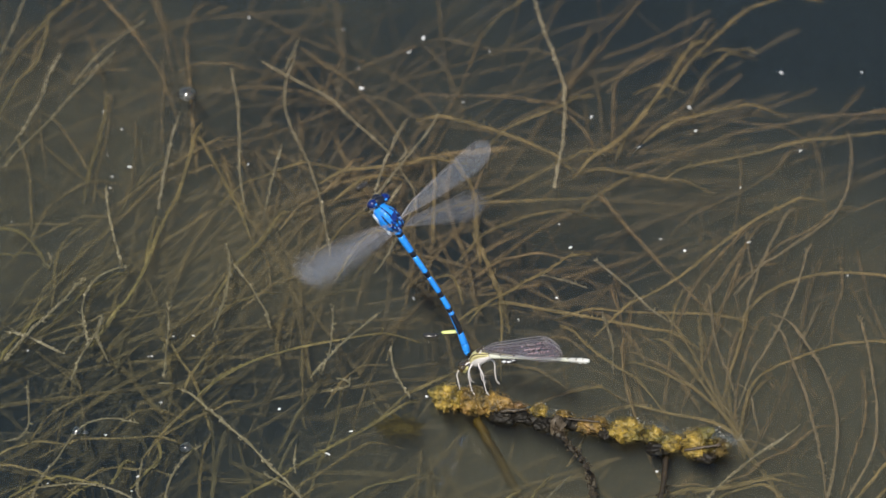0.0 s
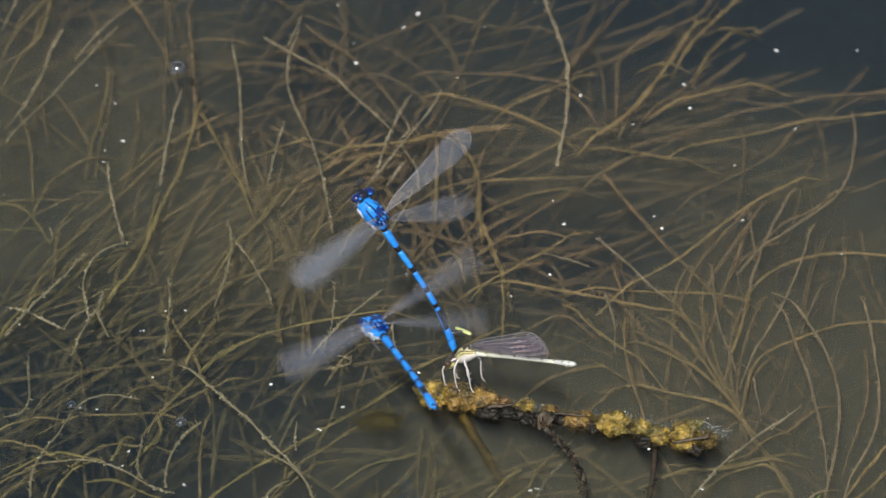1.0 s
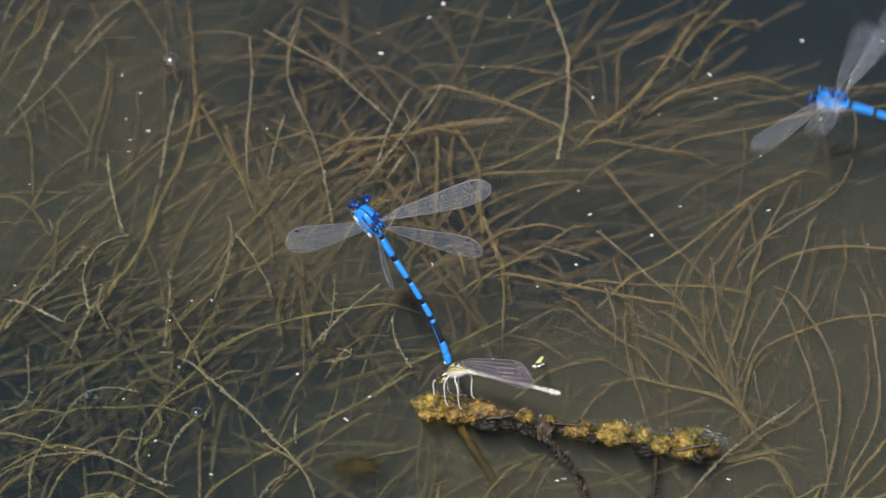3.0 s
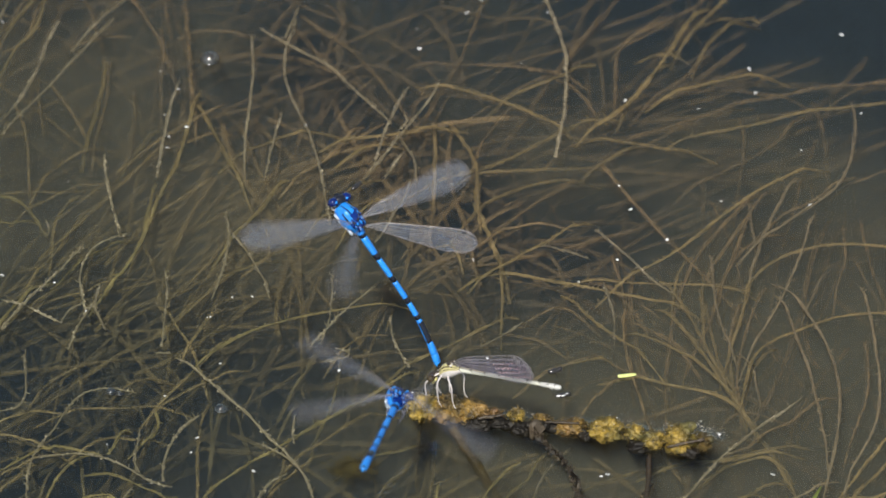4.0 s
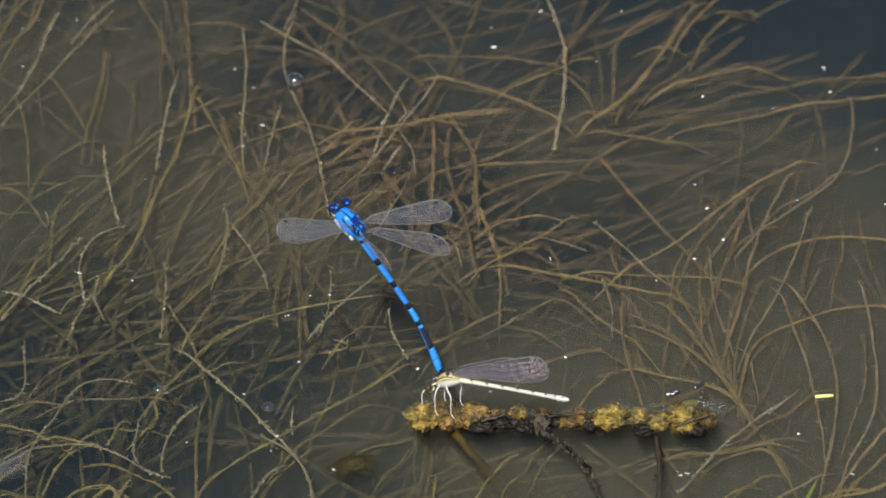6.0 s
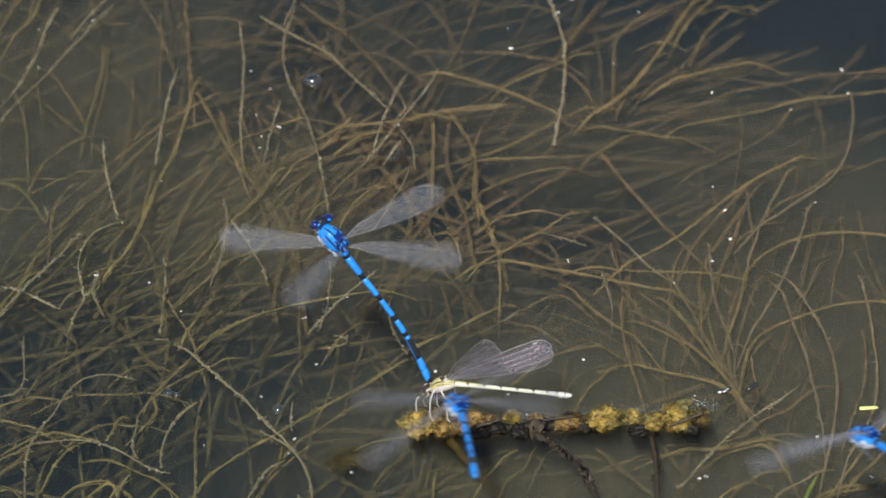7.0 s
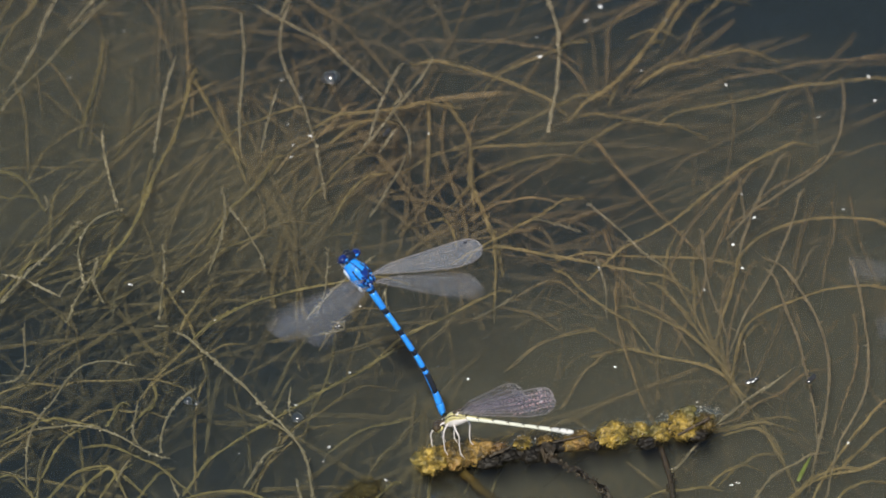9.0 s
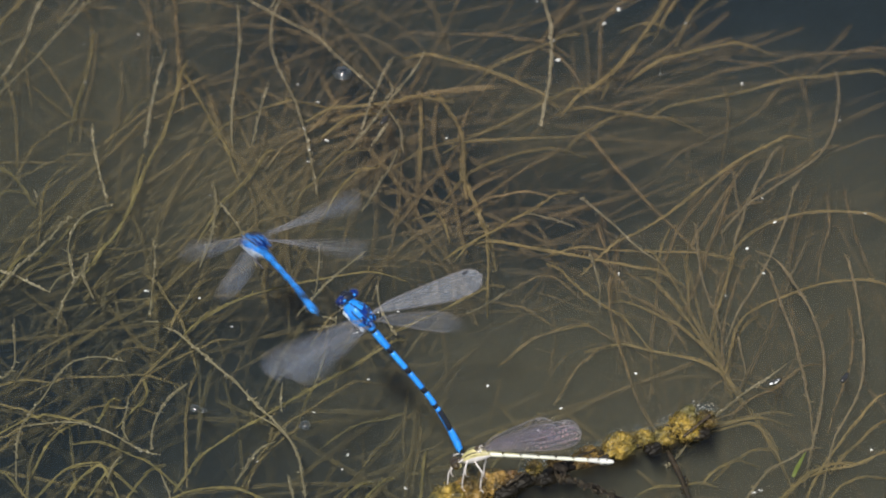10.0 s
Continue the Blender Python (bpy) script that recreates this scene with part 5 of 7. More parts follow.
def male_damselfly(label, bow, band=6):
    """Blue male: origin at the thorax, +x to the head, +z the back. Returns the thing and its four wings."""
    root = tagged(new("damselfly"), label, "damselfly", "damselflies")
    # thorax with dark back and shoulder stripes
    bm = bmesh.new()
    prof = ((3.2, 0.6, 0.7, 0.1), (2.9, 1.15, 1.2, 0.15), (2.1, 1.55, 1.75, 0.25), (1.1, 1.75, 1.95, 0.3), (0.1, 1.75, 1.95, 0.3), (-0.9, 1.55, 1.7, 0.2), (-1.7, 1.2, 1.3, 0.0), (-2.3, 0.9, 0.95, -0.15), (-2.7, 0.62, 0.66, -0.2))

    def stripes(i, ang):
        a = abs(ang)
        if ang > 100 or ang < -128:
            return 2
        if i >= 3 and -100 < ang < 24 - 8 * (5 - i) and i < 8:
            return 3
        if a < 5 or (37 < a < 43 and 1 < i < 7):
            return 1
        return 0

    dense = []
    for r0, r1 in zip(prof, prof[1:]):
        for k in range(3):
            dense.append(tuple(p + (q - p) * k / 3 for p, q in zip(r0, r1)))
    dense.append(prof[-1])
    lathe(bm, dense, 72, lambda i, ang: stripes(i // 3, ang))
    for v in bm.verts:
        v.co += v.co.normalized() * 0.00016 * noise.noise(v.co * 900)
    part("thorax", bm, [BLUE, BLACK, PALE_BLUE, BLUE_DEEP], root, "bright blue thorax with black stripes")
    # lumpy dark wing roots on the back, some lumps paler to stand for glints
    bm = bmesh.new()
    rng = random.Random(4)
    for _ in range(84):
        a = radians(rng.uniform(-95, 34))
        x = rng.uniform(-2.2, 1.0 if a < -0.6 else 0.1)
        r = 1.72 - 0.16 * max(0.0, -0.4 - x) ** 2
        blob(bm, Vector((x, r * math.sin(a), 0.25 + (r + 0.08) * math.cos(a))) * MM, Vector((0.34, 0.24, 0.24)) * MM * rng.uniform(0.45, 1.2), rng.choice((0, 0, 0, 3, 1, 2)), 2, 0.6)
    part("wing_root", bm, [BLUE_DEEP, BLUE, GLINT, BLACK], root, "dark blue lumpy wing roots")
    # pale plates and leg bases low on the flanks
    bm = bmesh.new()
    for _ in range(30):
        a = radians(rng.uniform(80, 132))
        blob(bm, Vector((rng.uniform(-1.9, 2.4), 1.62 * math.sin(a), 0.25 + 1.75 * math.cos(a))) * MM, Vector((0.5, 0.25, 0.3)) * MM * rng.uniform(0.5, 1.1), 0, 2, 0.5)
    part("flank_plate", bm, PALE_BLUE, root, "pale bluish white flank plates")
    # head
    bm = bmesh.new()
    blob(bm, (0.0047, 0, 0.0003), (0.0008, 0.0015, 0.0008), 0, 3, 0.05)
    blob(bm, (0.0053, 0, -0.0004), (0.00055, 0.0008, 0.0006), 0, 2, 0.1)
    blob(bm, (0.0039, 0, 0.0001), (0.0009, 0.00055, 0.0006), 1, 2, 0.1)
    for s in (-1, 1):
        tube(bm, [Vector((5.5, 0.5 * s, 0.6)) * MM, Vector((6.0, 0.8 * s, 1.0)) * MM, Vector((6.6, 1.1 * s, 1.3)) * MM], [0.00008, 0.00005, 0.00002], 5)
    head = part("head", bm, [BLACK, BLUE, BLUE_DEEP], root, "black and blue head")
    for s in (-1, 1):
        b = bmesh.new()
        blob(b, Vector((4.7, 1.2 * s, 0.15)) * MM, Vector((0.8, 1.05, 0.9)) * MM, 0, 3, 0.0)
        part("eye", b, NAVY, head, "round glossy navy compound eye")
        b = bmesh.new()
        blob(b, Vector((4.55, 1.05 * s, 0.97)) * MM, Vector((0.2, 0.3, 0.16)) * MM, 0, 2, 0.1)
        part("eye_spot", b, BLUE, head, "blue spot behind the eye")

    # abdomen: nine segments, thin black rings, a black stretch, blue tail light
    joints = (-2.0, -3.9, -8.7, -13.6, -18.2, -21.6, -26.2, -28.4, -29.8, -30.6)
    radii = (0.74, 0.64, 0.5, 0.46, 0.46, 0.48, 0.54, 0.64, 0.62, 0.42)

    def bands(s, i, ang):
        if s == 0:
            return 1 if i >= 5 and abs(ang) < 100 else 0
        if s <= 4:
            return 1 if i >= band and abs(ang) < 112 else 0
        if s == 5:
            return 1 if abs(ang) < 68 and i >= 1 + 3 * (band - 6) else 0
        if s == 8:
            return 1 if abs(ang) < 35 and i > 3 else 0
        return 0

    for ob in root.children:
        ob.matrix_basis = mm(-2.4, 0, 0) @ pose(0, 0, 0, 0, 8, 8) @ mm(2.4, 0, 0)
    head.matrix_basis = mm(-2.4, 0, 0) @ pose(0, 0, 0, 0, 8, 3) @ mm(2.4 + 3.9 - 0.8, 0, 0.1) @ pose(0, 0, 0, 0, 0, -16) @ mm(-3.9, 0, 0)
    abdomen(root, joints, radii, bands, [BLUE, BLACK], lambda x: 0.3 * math.sin(math.pi * max(0.0, (-x - 2.2) / 27.7) ** 1.5) - 0.2, bow)
    bm = bmesh.new()
    zt = -0.2
    for s in (-1, 1):
        tube(bm, [Vector((-30.4, 0.25 * s, zt)) * MM, Vector((-30.9, 0.35 * s, zt - 0.1)) * MM, Vector((-31.3, 0.2 * s, zt - 0.3)) * MM], [0.00017, 0.00014, 0.00006], 6)
    part("tail_clasper", bm, BLACK, root, "short dark tail claspers")
    # folded legs
    for i, (x, reach) in enumerate(((2.0, 1.0), (0.6, 0.2), (-0.6, -0.8))):
        for s in (-1, 1):
            leg(root, ((x, 0.6 * s, -1.1), (x + 0.6 * reach, 1.5 * s, -2.0), (x + 0.4 + reach, 1.0 * s, -3.0), (x + 1.2 * reach, 0.7 * s, -3.7)), LEG_DARK if i else LEG_PALE)
    wings = [wing("wing", root, 20.0 if k % 2 == 0 else 19.2, 4.3, MEMBRANE) for k in range(4)]
    return root, wings


def female_damselfly():
    """Pale female: origin at the neck, +x to the head, +z the back. Returns the thing and its two pairs of wings."""
    root = tagged(new("damselfly"), "pale cream female damselfly perched on the algae-covered twig", "damselfly", "damselflies")
    bm = bmesh.new()
    prof = ((0.1, 0.4, 0.4, -0.5), (-0.4, 0.66, 0.7, -0.45), (-1.0, 0.92, 1.05, -0.3), (-1.9, 1.08, 1.3, -0.1), (-2.8, 1.1, 1.4, 0.0), (-3.7, 1.0, 1.25, -0.05), (-4.6, 0.78, 0.85, -0.3), (-5.4, 0.55, 0.58, -0.45))
    dense = []
    for r0, r1 in zip(prof, prof[1:]):
        for k in range(3):
            dense.append(tuple(p + (q - p) * k / 3 for p, q in zip(r0, r1)))
    dense.append(prof[-1])

    def stripes(i, ang):
        a = abs(ang)
        if a < 6 or (38 < a < 48 and i > 1) or (66 < a < 71 and i > 9):
            return 1
        if a < 78:
            return 2
        return 3 if 78 <= a < 84 or (108 < a < 116 and i > 8) else 0

    lathe(bm, dense, 72, stripes)
    part("thorax", bm, [FLANK, UMBER, YELLOW, LEG_PALE], root, "cream thorax with a thin dark stripe")
    bm = bmesh.new()
    rng = random.Random(6)
    for _ in range(22):
        blob(bm, Vector((rng.uniform(-4.9, -3.2), rng.uniform(-0.7, 0.7), rng.uniform(0.75, 1.3))) * MM, Vector((0.35, 0.25, 0.22)) * MM * rng.uniform(0.5, 1.1), rng.choice((0, 0, 1)), 2, 0.4)
    part("wing_root", bm, [UMBER, FLANK], root, "brown wing roots")
    bm = bmesh.new()
    blob(bm, (0.0009, 0, 0.0002), (0.00095, 0.0013, 0.0009), 0, 3, 0.05)
    blob(bm, (0.0014, 0, -0.00055), (0.0006, 0.0011, 0.0006), 1, 2, 0.1)
    blob(bm, (0.0, 0, -0.0001), (0.0008, 0.0007, 0.0006), 0, 2, 0.1)
    blob(bm, (0.0006, 0.0006, -0.0007), (0.0005, 0.0007, 0.0004), 1, 2, 0.1)
    head = part("head", bm, [UMBER, YELLOW], root, "brown and yellow head")
    for s in (-1, 1):
        b = bmesh.new()
        blob(b, Vector((0.85, 1.05 * s, 0.12)) * MM, Vector((0.88, 0.8, 0.85)) * MM, 0, 3, 0.0)
        for f in b.faces:
            f.material_index = 1 if f.calc_center_median().z < -0.00042 else 0
        part("eye", b, [FEMALE_EYE, YELLOW], head, "brown glossy compound eye")
    head.matrix_basis = mm(0.3, 0.6, 0.1, 0, 22, 24) @ Matrix.Scale(0.86, 4)
    for ob in root.children:
        ob.matrix_basis = mm(-5.6, 0, 0.6) @ pose(0, 0, 0, 0, 20, 0) @ mm(5.6, 0, 0.1) @ ob.matrix_basis
    joints = (-5.2, -7.8, -10.8, -13.8, -16.8, -19.7, -22.2, -24.0, -25.4, -26.4)
    radii = (0.48, 0.41, 0.34, 0.3, 0.3, 0.31, 0.34, 0.41, 0.42, 0.27)

    def marks(s, i, ang):
        if i == 7 and abs(ang) < 48 and s < 8:
            return 1
        if abs(ang) < 26 and s < 2:
            return 2
        return 3 if s >= 6 else 0

    abdomen(root, joints, radii, marks, [CREAM, UMBER, YELLOW, WHITISH], lambda x: 0.05 + 0.02 * (x + 6.2))
    bm = bmesh.new()
    for x in (-24.4, -25.4):
        blob(bm, Vector((x, 0, -0.6)) * MM, Vector((0.5, 0.33, 0.33)) * MM, 0, 2, 0.4, 3, x)
    part("egg_layer", bm, WHITISH, root, "knobby white tail end")
    for x, fx in ((-0.9, 1.7), (-1.7, -0.8), (-2.6, -3.9)):
        for s in (-1, 1):
            leg(root, ((x, 0.5 * s, -1.0), ((x + fx) * 0.5 - 0.2, 1.4 * s + 0.2, -1.4), (fx - 0.4, 1.9 * s + 0.4, -2.3), (fx, 1.8 * s + 0.6, -4.2), (fx + 0.1, 1.7 * s + 0.8, -5.8), (fx - 0.4, 1.8 * s + 0.9, -6.4)), LEG_PALE, 0.000125)
    wings = [wing("wing", root, 18.5 - 0.6 * (k % 2), 3.7, MEMBRANE_FEMALE, VEIN) for k in range(4)]
    # rows of pinkish domes added as glints on the outer half of the near pair
    for w in wings[:2]:
        bm = bmesh.new()
        for row in range(3):
            for k in range(10):
                u = 0.55 + 0.38 * k / 9 + rng.gauss(0, 0.006)
                for side in (-1, 1):
                    blob(bm, Vector((u * 18.2, -0.35 - 0.85 * row + 0.3 * (u - 0.6) + rng.gauss(0, 0.06), 0.05 * side)) * MM, Vector((0.16, 0.1, 0.05)) * MM * rng.uniform(0.5, 1.1), 0, 1, 0.1)
        part("wing_cell", bm, WING_GLINT, w, "rows of small pinkish domes added as wing glints")
    return root, wings


twig = floating_twig()
female, female_wings = female_damselfly()
male, male_wings = male_damselfly("bright blue male damselfly holding the female by the neck", 1.0)
rival, rival_wings = male_damselfly("bright blue male damselfly darting low over the water", 0.15, 7)
second_rival, second_wings = male_damselfly("bright blue male damselfly circling over the water", -0.2, 7)


# ---- what drifts on the surface ----
def speck(size, seed, material=FOAM_GLINT, label="tiny white speck of foam drifting on the water", category="speck"):
    rng = random.Random(seed)
    bm = bmesh.new()
    for k in range(rng.randint(2, 5)):
        size = size * 0.82
        blob(bm, Vector((rng.gauss(0, 0.35), rng.gauss(0, 0.35), 0.1)) * size * MM, Vector((rng.uniform(0.2, 0.5), rng.uniform(0.15, 0.4), rng.uniform(0.12, 0.25))) * size * MM, 0, 2, 0.8, 2, seed + k)
    return tagged(part("speck", bm, material, None), label, category, "surface specks")


def bubbles(name, domes, label):
    """Thin-walled domes on the water with a raised rim of water round them."""
    root = tagged(new(name), label, "bubble")
    for x, y, r in domes:
        bm = bmesh.new()
        loops = []
        for i in range(9):
            a = math.pi / 2 * i / 8
            loops.append([bm.verts.new(Vector((x + r * math.cos(a) * math.cos(b), y + r * math.cos(a) * math.sin(b), r * 0.8 * math.sin(a))) * MM) for b in (2 * math.pi * k / 24 for k in range(24))] if i < 8 else [bm.verts.new(Vector((x, y, r * 0.8)) * MM)])
        for a, b in zip(loops, loops[1:]):
            for k in range(24):
                bm.faces.new((a[k], a[(k + 1) % 24], b[(k + 1) % 24], b[k]) if len(b) > 1 else (a[k], a[(k + 1) % 24], b[0]))
        dome = part("dome", bm, FILM, root, "clear thin bubble dome")
        bm = bmesh.new()
        ring = [Vector((x + r * 1.03 * math.cos(a), y + r * 1.03 * math.sin(a), 0.02)) * MM for a in (2 * math.pi * k / 32 for k in range(33))]
        tube(bm, ring, 0.00005 * (0.6 + r), 5, close=False)
        part("rim", bm, FILM, dome)
    # white beads on the domes: foam, and glints put in as colour
    if len(domes) > 2:
        rng = random.Random(31)
        bm = bmesh.new()
        for _ in range(26):
            x, y, r = rng.choice(domes)
            a = rng.uniform(0, 6.28)
            bead(bm, Vector((x + r * rng.uniform(0.2, 0.8) * math.cos(a), y + r * rng.uniform(0.2, 0.8) * math.sin(a), 0.35 + 0.4 * r * rng.random())) * MM, 0.0001 * rng.uniform(0.3, 1.0), rng)
        part("froth", bm, FOAM_GLINT, root, "white foam and painted glints on the bubbles")
    return root


bubble = bubbles("bubble", ((0, 0, 1.6), (-1.1, -0.3, 0.4), (1.2, 0.5, 0.45)), "clear bubble with two small ones drifting on the water")
ring_bubble = bubbles("bubble", ((0, 0, 1.0),), "single clear bubble drifting on the water")
ring_bubble_far = bubbles("bubble", ((0, 0, 0.8), (1.5, -0.6, 0.5)), "small clear bubbles drifting on the water")


def plant_bit():
    bm = bmesh.new()
    path = [Vector((x, 0.12 * math.sin(x), 0.25)) * MM for x in (-1.6, -1.4, -0.7, 0.2, 1.0, 1.5, 1.65)]
    tube(bm, path, [r * MM for r in (0.1, 0.28, 0.36, 0.38, 0.38, 0.34, 0.2)], 10, squash=0.7, rough=0.06)
    return tagged(part("plant_bit", bm, BIT_GREEN, None), "short yellow-green plant fragment drifting on the water", "plant bit")


def drowned_fly(seed, pale, label):
    rng = random.Random(seed)
    root = tagged(new("drowned_fly"), label, "insect")
    bm = bmesh.new()
    blob(bm, (0, 0, 0.0003), (0.0012, 0.0005, 0.0004), 0, 2, 0.5, 2, seed)
    blob(bm, (0.0011, 0.0001, 0.0003), (0.0005, 0.0004, 0.0004), 0, 2, 0.4, 2, seed)
    part("body", bm, DARK_BIT, root)
    bm = bmesh.new()
    for k in range(4):
        d = Vector((rng.uniform(-1, 1), rng.uniform(-1, 1), 0)).normalized()
        tube(bm, [d * 0.0003, d * 0.0011 + Vector((0, 0, 0.0004)), d * 0.0018], 0.00006, 4)
    tagged(part("leg_tuft", bm, DARK_BIT, root), "thin dark crumpled legs")
    if pale:
        bm = bmesh.new()
        for k in range(4):
            blob(bm, Vector((rng.uniform(-1.2, 0.8), rng.uniform(-0.5, 0.5), 0.5)) * MM, Vector((0.45, 0.25, 0.15)) * MM, 0, 2, 0.6, 2, seed + k)
        part("wing_remains", bm, FOAM_GLINT, root, "pale wet wing remains")
    return root


def sunken_scrap():
    """A loose pad of fine olive threads round a few soft lumps."""
    rng = random.Random(12)
    bm = bmesh.new()
    for k in range(14):
        c = Vector((rng.gauss(0, 1.5), rng.gauss(0, 0.9), rng.gauss(0, 0.4)))
        blob(bm, c * MM, Vector((rng.uniform(0.7, 1.4), rng.uniform(0.5, 1.0), rng.uniform(0.2, 0.4))) * MM, 0, 3, 0.9, 2, k)
    for k in range(260):
        a = Vector((rng.gauss(0, 1.7), rng.gauss(0, 1.1), rng.gauss(0, 0.5)))
        e = a + Vector((rng.gauss(0, 1), rng.gauss(0, 1), rng.gauss(-0.1, 0.4)))
        tube(bm, smooth_path([a * MM, (a + e) * 0.5 * MM + Vector((0.0003, 0, 0)), e * MM], 0.0005), 0.00008, 4, rough=0.3, rng=rng)
    return tagged(part("algae_scrap", bm, SCRAP, None), "loose olive-brown algae scrap hanging under the surface", "algae")


def green_shoot(x, y, head, length):
    bm = bmesh.new()
    a = radians(head)
    d = Vector((math.cos(a), math.sin(a), 0.1))
    p = Vector((x, y, -4.0)) * MM
    tube(bm, [p + d * length * MM * u + Vector((0.0004 * u * u, 0, 0)) for u in (0, 0.15, 0.35, 0.6, 0.85, 1.0)], [r * MM for r in (0.3, 0.38, 0.4, 0.34, 0.22, 0.07)], 8, squash=0.45, rough=0.06)
    return tagged(part("green_shoot", bm, GREEN, None), "fresh green pondweed shoot under the surface", "water weed")


scrap = sunken_scrap()
green_shoot(61.5, -63.0, 70, 6.0)
bit = plant_bit()
fly = drowned_fly(1, False, "small dark dead fly drifting on the water")
midge = drowned_fly(2, False, "thin dark debris floating over the weeds")
moth = drowned_fly(3, True, "dead pale-winged insect drifting on the water")
marked_specks = [speck(s, k) for k, s in enumerate((1.0, 0.9, 1.0))]
carried = []
SPECKS = [(-175, -59, 0.8), (681, 506, 0.7), (763, 275, 0.6), (-214, -131, 0.5), (-298, -501, 0.7), (-309, -538, 0.4), (-334, -306, 0.6), (-397, 507, 0.4), (-128, 350, 0.4), (175, -32, 0.6), (434, 175, 0.4), (358, -90, 0.4), (-690, 153, 0.7), (-653, -69, 0.7), (-561, -91, 0.5), (-550, 190, 0.3), (-502, -167, 0.4), (-785, 515, 0.5), (-111, -294, 0.4), (-62, -327, 0.8)]
MORE_SPECKS = [(196, -296, 0.8), (590, -495, 0.7), (384, -601, 0.7), (399, -596, 0.6), (-158, -636, 0.6), (-202, -586, 0.6), (-691, 653, 0.4), (773, 120, 0.7), (677, -596, 0.6), (-791, 628, 0.3), (-376, 454, 0.5), (-360, 454, 0.5), (-384, 378, 0.4), (-374, 317, 0.5), (-375, 282, 0.6), (-343, 345, 0.6), (305, 239, 0.6), (689, 440, 0.7), (163, 679, 0.7), (73, 631, 0.4)]
for k, (x, y, s) in enumerate(SPECKS + MORE_SPECKS):
    carried.append((speck(s, 40 + k, FOAM_GLINT if k % 6 else DARK_BIT, "tiny white speck of foam drifting on the water" if k % 6 else "tiny dark speck drifting on the water"), x, y))
for k, (x, y, s) in enumerate([(-286, -184, 0.6), (-248, -130, 0.5), (-265, -308, 0.5), (-358, -392, 0.5), (264, 530, 0.4), (878, 382, 0.6), (583, 393, 0.5), (850, 613, 0.8), (192, 724, 0.9), (313, 680, 0.7), (1001, 611, 0.6), (-136, 789, 0.5), (616, 131, 0.6), (454, 109, 0.6), (426, -29, 0.7), (64, -385, 0.6), (26, -444, 0.7), (42, 748, 0.5), (-453, -516, 0.4), (945, 26, 0.4)]):
    carried.append((speck(s, 140 + k), x, y))


# ---- movement ----
def beat(wing_ob, base, rows, sweep, sharp={}, swing=0.45):
    """Keys one wing: it passes the given strokes (seconds, azimuth, elevation in body space) and beats in between, with swing times as much fore and aft; sharp: still moments and the wing's twist then."""
    def at(az, el, roll=0.0, turn=0.0):
        a, e = radians(az), radians(el)
        span = Vector((math.cos(e) * math.cos(a), math.cos(e) * math.sin(a), math.sin(e)))
        lead = Vector((1, 0, 0)) - span * span.x
        if lead.length < 0.1:
            lead = Vector((0, 0, 1)) - span * span.z
        lead.normalize()
        lead = Matrix.Rotation(radians(roll), 3, span) @ lead
        m = Matrix((span, lead, span.cross(lead))).transposed().to_4x4()
        up = Vector((-math.sin(e) * math.cos(a), -math.sin(e) * math.sin(a), math.cos(e)))
        stroke = up + swing * Vector((-math.sin(a), math.cos(a), 0.0))
        return Matrix.Translation(Vector(base) * MM) @ Matrix.Rotation(radians(turn), 4, span.cross(stroke).normalized()) @ m
    keys = {}
    for k, (t, az, el) in enumerate(rows):
        d = sweep * (0.12 if t in sharp else 1) * (1 if k % 2 else -1)
        for f, w in ((-1, -1), (0, 0), (1, 1)):
            fr = round(t * FPS) + f
            if 0 <= fr <= 300:
                keys[fr] = (az, el, sharp[t] if t in sharp else 0.0, d * w)
    marks = sorted(keys)
    for a, b in zip(marks, marks[1:]):
        n = (b - a) // 2
        for i in range(1, n):
            u = i / n
            az = keys[a][0] * (1 - u) + keys[b][0] * u
            el = keys[a][1] * (1 - u) + keys[b][1] * u
            keys[a + 2 * i] = (az, max(-60, min(75, el + (sweep * 0.6 if i % 2 else -sweep * 0.6))), 0.0, 0.0)
    walk(wing_ob, [(fr / FPS, at(*keys[fr])) for fr in sorted(keys)])


def drifting(ob, rows, spin=0.0, start=0.0):
    walk(ob, [(t, mm(x, y, 0.2, 0, 0, start + spin * t)) for t, x, y in rows])


